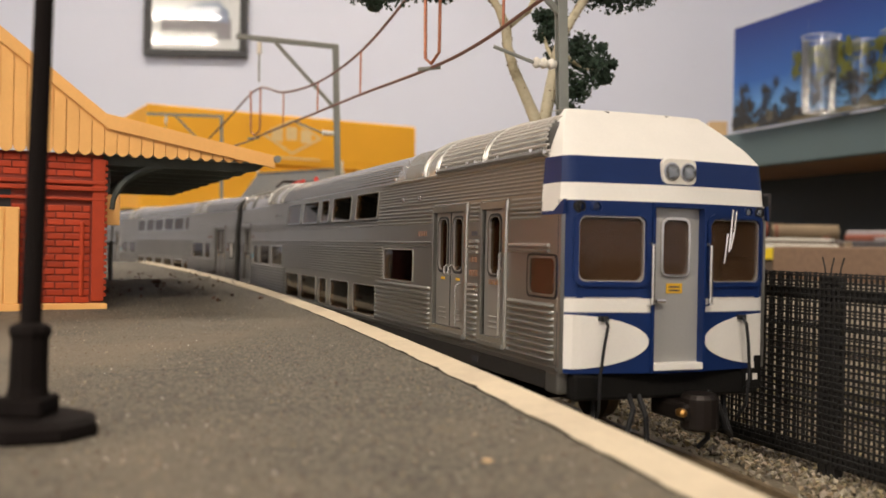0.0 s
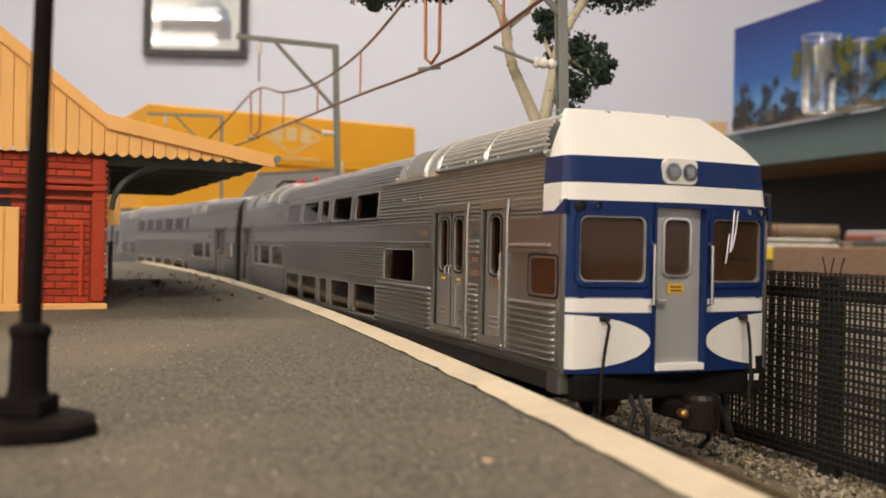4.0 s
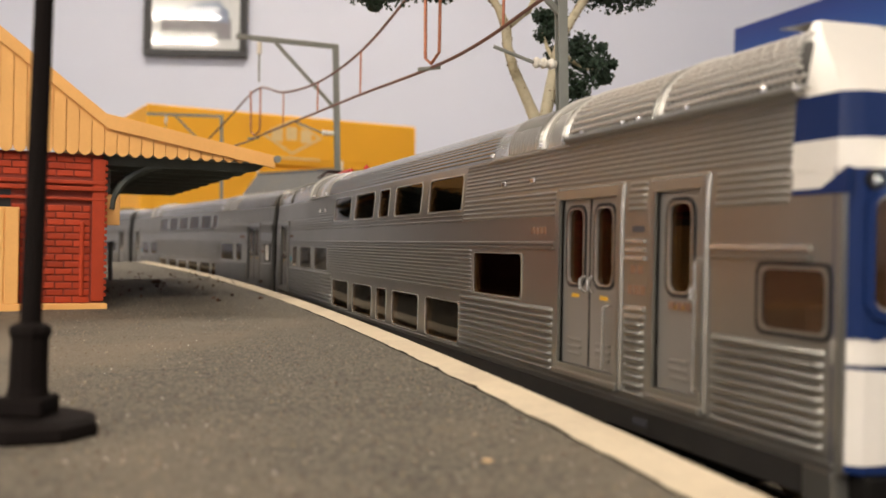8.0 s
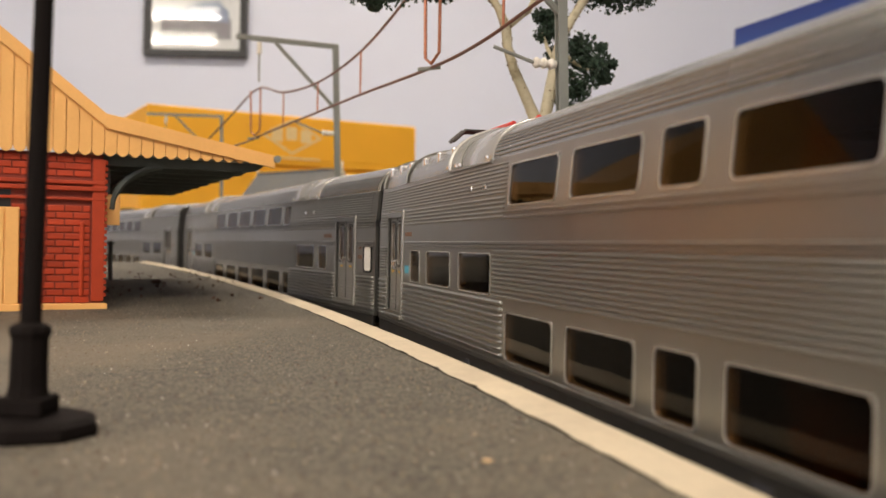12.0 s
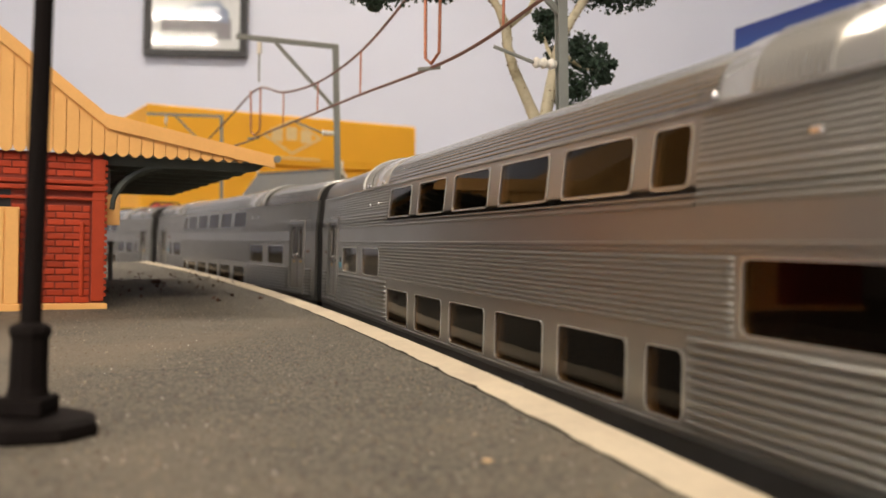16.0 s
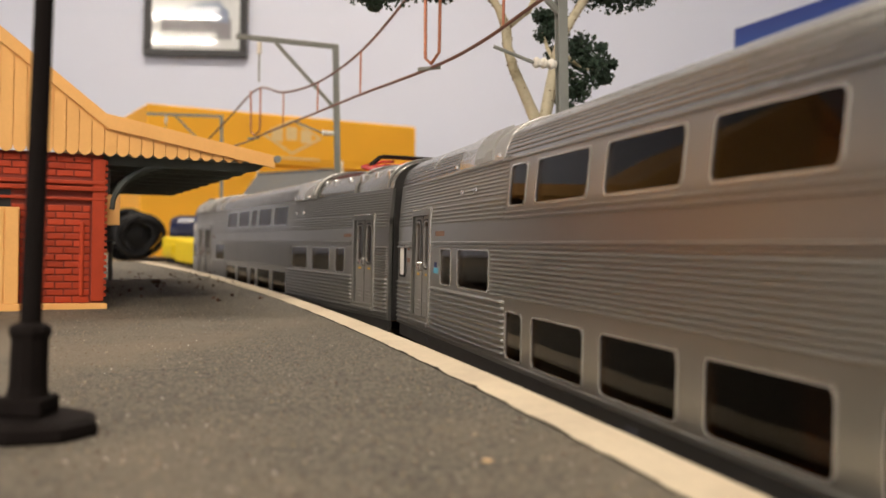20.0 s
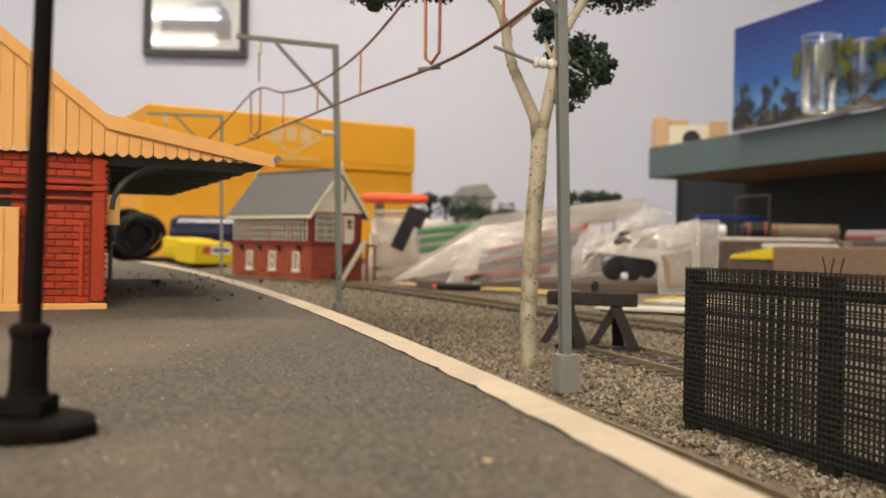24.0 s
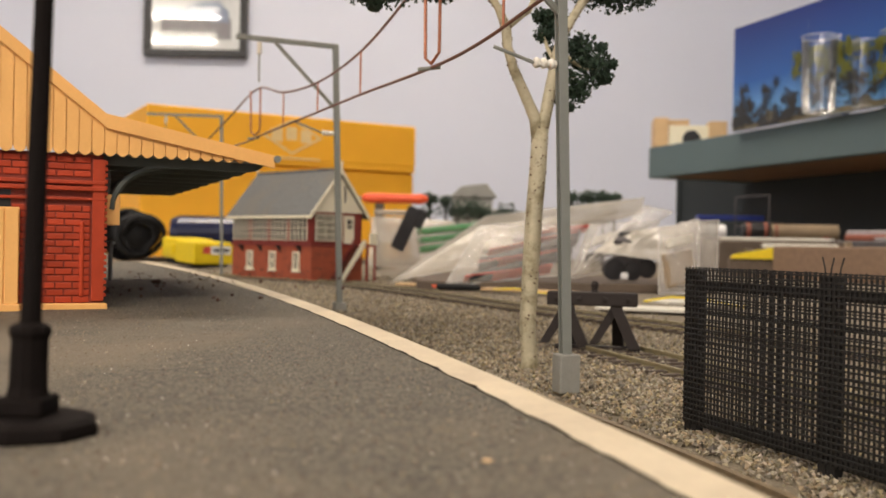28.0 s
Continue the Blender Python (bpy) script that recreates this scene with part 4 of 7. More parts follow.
    bm_prism(bm, rrect(-2.2, 2.2, 25.8, 33.7, 0.9), 0.2, 0.4, dplace)
    bmesh.ops.recalc_face_normals(bm, faces=bm.faces)
    p = part("pane", bm, TINTCAB, door)
    p.visible_shadow = False
    part("door_sign", box(x - 1.35, x - 1.2, -1.3, 1.3, 23.3, 24.7), YELLOWSIGN, door, "yellow notice")
    bm = bmesh.new()
    for k in range(2):
        bm_box(bm, x - 1.2, x - 1.16, -0.9, 0.9, 23.6 + k * 0.5, 23.8 + k * 0.5)
    part("notice_text", bm, INK, door)
    part("handle", tube([(x - 1.3, -3.3, 22.3), (x - 0.5, -3.3, 22.3), (x - 0.5, -2.0, 22.3)], 0.3, 6), CHROME, door)
    bm = bmesh.new()
    bm_ring(bm, [(-4.4, 12.4), (4.4, 12.4), (4.4, 35.8), (-4.4, 35.8)], [(-4.0, 13.0), (4.0, 13.0), (4.0, 35.2), (-4.0, 35.2)], 1.8, -0.05, lambda u, d, w: (x - d, u, w))
    bmesh.ops.recalc_face_normals(bm, faces=bm.faces)
    part("door_frame", bm, BLUE, car)
    part("door_step", box(x - 1.6, x + 0.3, -4.0, 4.0, 12.7, 13.7, 0.15), WHITE, car)
    # twin headlamp case
    hx = MIDDLE - nose_u(0, 40.3)
    bm = bmesh.new()
    bm_prism(bm, rrect(-2.7, 2.7, 38.5, 42.0, 0.9), 0.8, -0.55, lambda u, d, w: (hx - d, u, w))
    bmesh.ops.recalc_face_normals(bm, faces=bm.faces)
    case = part("headlamp_case", bm, CERAMIC, car, "clear white twin headlamp case")
    for y in (-1.35, 1.35):
        part("reflector", lathe([(1.3, 0.56), (1.3, 0.7), (1.08, 0.72), (0.95, 0.62), (0.06, 0.6)], 18, (hx, y, 40.2), "x"), REFLECTOR, case)
        part("lens", lathe([(1.05, 0.74), (0.8, 1.05), (0.06, 1.2)], 18, (hx, y, 40.2), "x"), CLEAR, case)
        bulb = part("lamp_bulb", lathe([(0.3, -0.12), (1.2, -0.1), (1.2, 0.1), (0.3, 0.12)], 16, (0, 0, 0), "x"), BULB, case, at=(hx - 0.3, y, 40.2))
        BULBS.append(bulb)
    # wiper on the driver's window
    wx = MIDDLE - nose_u(9, 30) + 0.6
    part("wiper", tube([(wx + 0.2, 9.0, 35.2), (wx + 0.5, 8.5, 32), (wx + 0.4, 8.2, 29.2)], 0.17, 6), CHROME, car)
    part("wiper_arm", tube([(wx + 0.2, 9.6, 35.0), (wx + 0.5, 9.0, 32), (wx + 0.4, 8.5, 29.6)], 0.15, 6), CHROME, car)
    part("wiper", tube([(wx + 0.4, 8.0, 31.8), (wx + 0.3, 7.6, 28.0), (wx + 0.3, 7.5, 27.6)], 0.14, 6), CHROME, car)
    # cab inside
    part("cab_bulkhead", box(MIDDLE - 15.2, MIDDLE - 14.6, -16, 16, 12.6, 43), BROWNINT, car)
    part("cab_desk", box(MIDDLE - 7, MIDDLE - 2.2, -15.4, 15.4, 21.5, 25.0, 0.4), BROWNINT, car)
    part("cab_floor", box(MIDDLE - 15, MIDDLE - 1, -16, 16, 12.3, 12.9), BROWNINT, car)
    # buffer beam, coupler, set-number plate
    part("buffer_beam", box(MIDDLE - 7, MIDDLE + 0.2, -15.4, 15.4, 8.6, 12.35, 0.5), BLACK, car)
    part("corner_skirt", box(MIDDLE - 5.2, MIDDLE - 1.6, -17.0, -15.2, 9.4, 12.4, 0.3), STEEL, car)
    part("corner_skirt", box(MIDDLE - 5.2, MIDDLE - 1.6, 15.2, 17.0, 9.4, 12.4, 0.3), BLACK, car)
    bm = lathe([(2.3, 4.6), (2.6, 5.0), (2.6, 9.0), (2.2, 9.6)], 16, (MIDDLE + 3.4, 2.6, 0))
    bm_box(bm, MIDDLE - 4, MIDDLE + 4.5, -0.6, 4.2, 5.8, 8.4, 0.5)
    part("coupler", bm, COUPLER, car, "dark brown coupler head")
    part("coupler_pin", lathe([(0.35, 0), (0.6, 0.5), (0.6, 1.5), (0.3, 1.8)], 10, (MIDDLE + 3.2, -0.9, 7.2), "x"), BRASS, car)
    plate = part("number_plate", box(MIDDLE - 0.6, MIDDLE + 0.3, 12.4, 15.6, 9.6, 14.2, 0.1), BLACK, car, "small black set plate")
    bm = bmesh.new()
    for k, (a, b) in enumerate(((13.6, 14.3), (13.0, 13.6), (14.1, 14.9))):
        bm_box(bm, MIDDLE + 0.3, MIDDLE + 0.36, a, b, 12.4 - min(k, 1) * 1.7, 13.3 - min(k, 1) * 1.7)
    part("plate_bars", bm, WHITE, plate)


def cab_car():
    car = empty("railcar")
    holes = [(u0, u1, w0, w1) for u0, u1 in UPPER for w0, w1 in ((35.1, 41.0), (13.5, 20.2))]
    holes += [(61, 79.6, 22.2, 28.5), (188.4, 205.5, 22.2, 28.3), (210.8, 227.4, 22.2, 28.3), (233, 240.6, 22.2, 28.3), (2.0, 10.9, 22.4, 28.4)]
    openings = holes + [(34.9, 49.0, 15.2, 35.3), (19.2, 27.1, 15.2, 35.3), (248.7, 261.9, 15.2, 35.3)]
    shell(car, 1.0, 272.8, openings, 6.6)
    for u0, u1, w0, w1 in holes:
        both(window(car, u0, u1, w0, w1, trim=RUBBER if u0 < 3 else None, tint=TINTCAB if u0 < 3 else None, inner=u0 < 3))
    both(*double_door(car, 33.4, 50.5), *double_door(car, 17.7, 28.6, 1), *double_door(car, 247.2, 263.4))
    both(*[fluting(car, a, b, 13.5, 21.8, 0.92) for a, b in ((51.2, 85.0), (29.2, 33.0), (2.6, 17.2), (182.6, 246.6), (264, 271.6))])
    both(fluting(car, 80.6, 187.6, 22.0, 29.0, 0.64, 0.5), fluting(car, 263.9, 271.6, 22.2, 29.0, 0.64, 0.5))
    both(*[fluting(car, a, b, 36.95, 41.7, 0.56, 0.24) for a, b in ((7.0, 84.6), (182.6, 271.6))])
    both(*[fluting(car, a, b, 33.3, 36.7, 0.62, 0.3) for a, b in ((7.0, 17.2), (29.1, 32.9), (51.0, 84.6), (182.6, 246.8), (263.8, 271.6))])
    both(bead(car, 51, 246, 29.9, 0.6, 0.3), bead(car, 51, 246, 29.3, 0.5, 0.3), bead(car, 84.6, 182.6, 33.5, 0.5, 0.25), bead(car, 84.6, 182.6, 34.3, 0.4, 0.2))
    both(bead(car, 1.4, 271.5, 12.9, 0.5, 0.3), bead(car, 4.2, 17.2, 29.7, 0.6, 0.5, BRIGHT), bead(car, 4.2, 17.2, 28.9, 0.6, 0.5), *[bead(car, 29.1, 32.9, w, 0.6, 0.45, BRIGHT) for w in (30.2, 29.3, 28.4, 23.0, 22.2)], bead(car, 7.0, 84, 41.95, 0.4, 0.3))
    both(bars(car, 53.5, 58.5, 31.6, 0.9, 4, ORANGE), bars(car, 29.6, 32.6, 27.2, 0.9, 2, ORANGE), bars(car, 29.2, 33, 25.0, 1.0, 3, ORANGE), bars(car, 19.5, 25, 23.8, 0.8, 4, ORANGE), bars(car, 264.5, 268, 27.2, 0.9, 2, ORANGE), bars(car, 240, 246, 31.6, 0.8, 5, ORANGE), bars(car, 29.4, 32.8, 31.5, 0.7, 1, INK))
    for u, z0, z1 in ((19.0, 15.6, 28.6), (36.6, 15.4, 23.0)):
        both(part("grab_rail", tube([(MIDDLE - u, -17.0, z0), (MIDDLE - u, -17.9, z0 + 0.3), (MIDDLE - u, -17.9, z1 - 0.3), (MIDDLE - u, -17.0, z1)], 0.2, 6), CHROME, car))
    x, y, z = skin(244, 25, -0.06)
    part("emblem", box(x - 1.6, x + 1.6, y, y + 0.1, 23.6, 25.2), EMBLEM, car)
    dots(car, (58.5, 68.4, 192.5, 200.0), 38.4)
    roof(car, 6.9, 214.0, 16.35, 42.2, 49.6, ROOF, lean=0.5)
    end_wall(car, 213.6, 214.1, 42.0, 49.9, ROOF, "roof_step")
    well_ring = [(q[1], min(q[2], 47.2)) for q in roof_ring(0, 16.35, 42.2, 49.6, 32)]
    bm = bm_loft(bmesh.new(), [[(MIDDLE - u, y, z) for y, z in well_ring] for u in (214.0, 246.0)], closed=False, caps=False)
    for f in bm.faces:
        f.normal_update()
        if f.normal.z < 0:
            f.normal_flip()
    part("pantograph_well", bm, ROOF, car, "grey roof well under the pantograph")
    end_wall(car, 245.6, 246.2, 42.0, 49.4, ROOF, "roof_step")
    roof(car, 246.0, 272.8, 16.4, 42.2, 49.4, ROOF, "end_cover", 2.0)
    for u, y in ((217, 14.6), (226, 14.8), (238, 14.6), (249, 14.9), (259, 14.7), (268, 14.9)):
        for s in (1, -1):
            part("roof_fitting", box(MIDDLE - u - 0.9, MIDDLE - u + 0.9, s * y - 0.9, s * y + 0.9, 44.2, 46.9, 0.4), CHROME, car)
    for u in (247.4, 270.6):
        part("roof_strap", tube([(MIDDLE - u, q[1], q[2]) for q in roof_ring(0, 16.6, 42.3, 49.7, 24)], 0.3, 6), STEEL_BAND, car)
    roof_panel(car, 5.6, 26.6, (), GRILLESHADE, 0.5)
    roof_panel(car, 26.6, 48.0, (27.8,), GRILLESHADE)
    roof_panel(car, 48.0, 73.5, (49.0, 55.6))
    roof_panel(car, 190.0, 207.0)
    roof_panel(car, 207.0, 213.6, (213.0,), STEEL)
    pts = arc_points(16.65, 42.5, 50.1, 0.7)
    for i in range(6):
        for s in (1, -1):
            part("vent_slat", tube([(MIDDLE - 207.6 - i * 0.9, s * p.y, p.z) for p in pts], 0.26, 4), COVER, car)
    roof_mesh(car, 5.0, 26.6, 4.6)
    roof_mesh(car, 29.0, 47.8)
    for s in (1, -1):
        part("gutter", tube([(MIDDLE - 6.4, s * 16.9, 42.75), (MIDDLE - 48.2, s * 16.9, 42.75)], 0.55, 8), STEEL_BAND, car, "grey rounded gutter below the roof grille")
        for u in (10.5, 22.0, 31.0, 34.4, 44.0):
            part("bolt", lathe([(0.32, 0), (0.32, 0.4), (0.12, 0.55)], 8, (MIDDLE - u, s * 17.1, 43.05)), CHROME, car)
    pts = arc_points(16.65, 42.5, 50.1, 0.7)[:9]
    for i in range(11):
        for s in (1, -1):
            part("vent_slat", tube([(MIDDLE - 58 - i * 0.9, s * p.y, p.z) for p in pts], 0.26, 4), COVER, car)
    roof_lines(car, 74, 190)
    seats(car, 88, 180, 31.4)
    seats(car, 88, 180, 12.6)
    cab(car)
    pantograph(car, 229)
    return tagged(car, "stainless double-deck railcar with blue and white cab", "train", "railcars of the train")


def middle_car():
    car = empty("railcar")
    holes = [(u0, u1, w0, w1) for u0, u1 in UPPER_MID for w0, w1 in ((35.1, 41.0), (13.5, 20.2))]
    holes += [(40.6, 48.1, 22.4, 28.8), (52.5, 70.6, 22.4, 28.8), (204.0, 221.2, 22.4, 28.5), (227.6, 245.6, 22.4, 28.5)]
    openings = holes + [(17.8, 31.7, 15.2, 35.3), (253.4, 267.0, 15.2, 35.3)]
    shell(car, 2.4, 278.2, openings, 2.4)
    end_wall(car, 2.4, 3.2)
    part("gangway", box(MIDDLE - 2.4, MIDDLE - 0.8, -6, 6, 13, 35, 0.5), RUBBER, car, "black corridor bellows")
    for h in holes:
        both(window(car, *h))
    x, y, z = skin(7.3, 26, -0.15)
    bm = bmesh.new()
    bm_prism(bm, rrect(4.9, 9.8, 22.9, 28.9, 0.8), -0.15, 0.3, lambda u, d, w: (MIDDLE - u, -17.1 + d, w))
    bmesh.ops.recalc_face_normals(bm, faces=bm.faces)
    p1 = part("white_window", bm, WHITE, car, "whited-out lavatory window")
    bm = bmesh.new()
    bm_ring(bm, rrect(4.5, 10.2, 22.5, 29.3, 1.0), rrect(4.95, 9.75, 22.95, 28.85, 0.8), 0.3, -0.3, lambda u, d, w: (MIDDLE - u, -17.1 + d, w))
    bmesh.ops.recalc_face_normals(bm, faces=bm.faces)
    both(p1, part("window_frame", bm, RUBBER, car))
    both(*double_door(car, 16.3, 33.2), *double_door(car, 251.9, 268.5))
    both(*[fluting(car, a, b, 13.5, 21.8, 0.92) for a, b in ((33.8, 78.4), (3.2, 15.7), (196.8, 251.3), (269, 275))])
    both(fluting(car, 71.6, 203, 22.0, 29.0, 0.64, 0.5))
    both(*[fluting(car, a, b, 36.95, 41.7, 0.56, 0.24) for a, b in ((6.0, 78.0), (197, 272))])
    both(*[fluting(car, a, b, 33.3, 36.7, 0.62, 0.3) for a, b in ((3.2, 15.9), (33.6, 78.0), (197, 251.4), (268.9, 275))])
    both(bead(car, 33.8, 251, 29.9, 0.6, 0.3), bead(car, 33.8, 251, 29.3, 0.5, 0.3), bead(car, 78, 197, 33.5, 0.5, 0.25), bead(car, 78, 197, 34.3, 0.4, 0.2), bead(car, 3, 15.8, 29.9, 0.6, 0.3), bead(car, 3, 15.8, 29.0, 0.6, 0.5), bead(car, 4, 274, 41.95, 0.4, 0.3))
    both(bead(car, 3, 275, 12.9, 0.5, 0.3))
    both(bars(car, 36.5, 43.5, 31.6, 0.9, 6, ORANGE), bars(car, 12.4, 14.4, 28.6, 0.8, 1, ORANGE), bars(car, 12.0, 14.8, 26.2, 0.9, 2, ORANGE), bars(car, 270, 273, 27, 0.9, 2, ORANGE))
    x, y, z = skin(249.2, 25, -0.06)
    part("emblem", box(x - 1.3, x + 1.3, y, y + 0.1, 23.2, 24.6), EMBLEM, car)
    part("emblem", box(x - 1.0, x + 1.2, y, y + 0.1, 24.7, 25.9), INK, car)
    x, y, z = skin(37.2, 25, -0.06)
    part("emblem", box(x - 1.5, x + 1.5, -y - 0.1, -y, 24.2, 25.2), EMBLEM, car)
    part("emblem", box(x - 0.6, x + 1.2, -y - 0.1, -y, 25.3, 26.3), BLUE, car)
    dots(car, (54.0, 62.0, 206, 214), 38.4)
    roof(car, 2.4, 278.2, 16.35, 42.2, 49.6, ROOF)
    roof_panel(car, 50.0, 76.0)
    roof_panel(car, 199.0, 215.0)
    roof_panel(car, 215.0, 222.0, (221.4,), STEEL)
    pts = arc_points(16.65, 42.5, 50.1, 0.7)
    for i in range(6):
        for s in (1, -1):
            part("vent_slat", tube([(MIDDLE - 215.6 - i * 0.9, s * p.y, p.z) for p in pts], 0.26, 4), COVER, car)
    pts = arc_points(16.65, 42.5, 50.1, 0.7)[:9]
    for i in range(11):
        for s in (1, -1):
            part("vent_slat", tube([(MIDDLE - 61 - i * 0.9, s * p.y, p.z) for p in pts], 0.26, 4), COVER, car)
    roof_lines(car, 3, 50)
    roof_lines(car, 76, 199)
    roof_lines(car, 222, 275)
    seats(car, 82, 196, 31.4)
    seats(car, 82, 196, 12.6)
    return tagged(car, "stainless double-deck railcar with fluted sides", "train", "railcars of the train")


CARS = [cab_car(), middle_car()]
CARS.append(copy_thing(CARS[1], Matrix()))
CARS.append(copy_thing(CARS[0], Matrix()))
tagged(CARS[3], "stainless double-deck railcar with trailing blue cab")
# ---- the room ----
def wall(name, x0, x1, y0, y1, z0, z1, material, label):
    return tagged(part(name, box(x0 / MM, x1 / MM, y0 / MM, y1 / MM, z0 / MM, z1 / MM), material), label, name.split("_")[0], kind="structure")


wall("wall_north", -3.4, 1.75, 2.3, 2.4, -0.9, 1.6, WALLPAINT, "plain pale lilac-grey painted room wall")
wall("wall_south", -3.4, 1.75, -3.1, -3.0, -0.9, 1.6, WALLPAINT, "plain pale lilac-grey painted room wall")
wall("wall_west", -3.4, -3.3, -3.0, 2.3, -0.9, 1.6, WALLPAINT, "plain pale lilac-grey painted room wall")
wall("wall_east", 1.65, 1.75, -3.0, 2.3, -0.9, 1.6, WALLPAINT, "plain pale lilac-grey painted room wall")
wall("ceiling", -3.4, 1.75, -3.1, 2.4, 1.6, 1.7, CEILING, "flat white ceiling")
wall("floor", -3.4, 1.75, -3.1, 2.4, -1.0, -0.9, CARPET, "plain room floor below the layout")
# every batten gets a fixture, the two added lamps too
for bx, by, bz, power in BATTENS:
    b = empty("ceiling_light", Matrix.Translation((bx, by, bz)))
    part("housing", box(-620, 620, -45, 45, 60, 110, 8), CEILING, b)
    for dy in (-25, 25):
        part("tube", lathe([(13, -600), (13, 600)], 16, (0, dy, 30), "x"), TUBE, b)
    tagged(b, "white twin-tube ceiling light, lit, out of view; two of four added", "ceiling light", "ceiling lights")
# ---- station building: red brick, cream boarded gable and awning ----
STATION = pose(-0.0777, 0.2160, PLATFORM_Z + 0.0002, 0, 0, 24)


def gable_top(x):
    """Height of the gable's upper edge, at x from the wall's corner; the ridge is at -45."""
    x = -90 - x if x < -45 else x
    return 44.8 + (-0.8 - x) * 0.79 if x < -0.8 else 44.8 - (x + 0.8) * 7.3 / 38.5


def station():
    st = empty("station_building", STATION)
    wall_part = part("wall", box(-88, -1.2, 0.6, 3.4, 0, 36), MORTAR, st, "red brick end wall")
    part("wall", box(-4.0, -1.2, 3.4, 150, 0, 36), MORTAR, st, "red brick side wall")
    part("wall", box(-88, -85, 3.4, 150, 0, 36), MORTAR, st, "red brick side wall")
    part("wall", box(-85, -4, 147, 150, 0, 36), MORTAR, st, "red brick far wall")
    # corner pilaster with toothed edge
    pil = part("corner_pilaster", box(-3.4, -0.7, -0.35, 3.0, 2.2, 34.8, 0.15), BRICKM, st)
    bm = bmesh.new()
    for k in range(22):
        bm_box(bm, -0.75, -0.15, -0.2, 2.6, 3.2 + k * 1.45, 4.1 + k * 1.45, 0.12)
    part("toothing", bm, BRICKM, pil)
    part("plinth", box(-88, 0.1, -0.9, 1.4, 0, 1.7, 0.25), CREAM, st, "cream plinth")
    for z, h, d in ((27.4, 1.0, 1.0), (28.9, 0.9, 0.7), (25.2, 0.7, 0.6)):
        part("string_course", box(-88, -0.6, 0.2 - d, 0.8, z, z + h, 0.2), BRICKM, st)
    part("drain_pipe", box(-6.0, -5.1, -0.25, 0.6, 3.2, 20.5, 0.3), BRICKM, st)
    part("opening", box(-44, -20.5, 0.35, 0.7, 23.2, 27.2), FRAMEBLACK, st, "dark window opening")
    screen = part("screen", box(-60, -18.6, -3.2, -0.4, 0.4, 23.2, 0.15), CREAM, st, "cream boarded screen")
    for k in range(14):
        part("board", box(-59.8 + k * 2.95, -57.1 + k * 2.95, -3.55, -3.1, 1.8, 23.0, 0.12), CREAM, screen)
    part("screen_base", box(-60.2, -18.2, -3.9, -0.4, 0.0, 1.8, 0.2), CREAM, screen)
    # gable boards with pointed feet, barge boards
    w = 2.72
    for k in range(62):
        x0 = -129 + k * w
        x1 = x0 + w
        if x1 > 37.4:
            continue
        bm = bmesh.new()
        m = (x0 + x1) / 2
        g = 0.09
        top0, top1 = gable_top(x0 + g) - 0.4, gable_top(x1 - g) - 0.4
        z0 = 35.6
        outline = [(x0 + g, z0 + 0.75), (m - 0.35, z0), (m + 0.35, z0), (x1 - g, z0 + 0.75), (x1 - g, max(top1, z0 + 1)), (x0 + g, max(top0, z0 + 1))]
        bm_prism(bm, outline, -1.4, -0.6)
        bmesh.ops.recalc_face_normals(bm, faces=bm.faces)
        part("gable_board", bm, CREAM, st)
    part("gable_backing", bm_prism(bmesh.new(), [(-127, 37), (36, 37), (36.5, 37.8), (-0.8, 44.4), (-45, 79.2), (-89.2, 44.4), (-126.5, 37.8)], -0.6, 0.2), CREAM, st)
    for s in (0, 1):
        chain = [(-45, 79.8), (-0.8, 44.9), (38.4, 37.4)]
        for (xa, za), (xb, zb) in zip(chain, chain[1:]):
            if s:
                xa, xb = -90 - xa, -90 - xb
            bm = bmesh.new()
            t = 2.7
            o = [(xa, za), (xb, zb), (xb, zb - t), (xa, za - t * 1.1)]
            bm_prism(bm, o, -2.2, -1.2)
            bmesh.ops.recalc_face_normals(bm, faces=bm.faces)
            part("barge_board", bm, CREAM, st)
    # roof slopes and the awning
    for s in (0, 1):
        for name, chain, lab in (("roof", [(-45, 80.3), (-0.8, 45.3)], "cream roof slope"), ("awning", [(-0.8, 45.3), (38.6, 37.8)], "cream awning roof")):
            (xa, za), (xb, zb) = chain
            if s:
                xa, xb = -90 - xa, -90 - xb
            bm = bmesh.new()
            bm_prism(bm, [(xa, za), (xb, zb), (xb, zb - 0.9), (xa, za - 0.9)], -2.0, 152)
            bmesh.ops.recalc_face_normals(bm, faces=bm.faces)
            part(name, bm, CREAM, st, lab)
    part("awning_soffit", bm_prism(bmesh.new(), [(-1, 36.4), (36.5, 35.9), (36.5, 36.3), (-1, 37.2)], 0.3, 150), SOFFIT, st, "grey awning soffit")
    part("gutter", tube([(38.9, -2.5, 36.9), (38.9, 152, 36.9)], 0.75, 8), DARKGREEN, st)
    part("gutter_end", lathe([(0.9, -2.9), (0.9, -2.2)], 10, (38.9, 0, 36.9), "y"), MASTGREY, st)
    for k in range(9):
        y = 4 + k * 17.5
        bm = bmesh.new()
        bm_prism(bm, [(-1, 36.6), (37, 35.9), (36.6, 35.1), (35.2, 34.2), (33.4, 33.9), (-1, 33.9)], y, y + 2.0)
        bmesh.ops.recalc_face_normals(bm, faces=bm.faces)
        part("rafter", bm, DARKGREEN, st)
        pts = [(1.2 + 11.5 * (1 - math.cos(a)), y + 0.7, 23.5 + 10.5 * math.sin(a)) for a in (math.pi / 2 * j / 8 for j in range(9))]
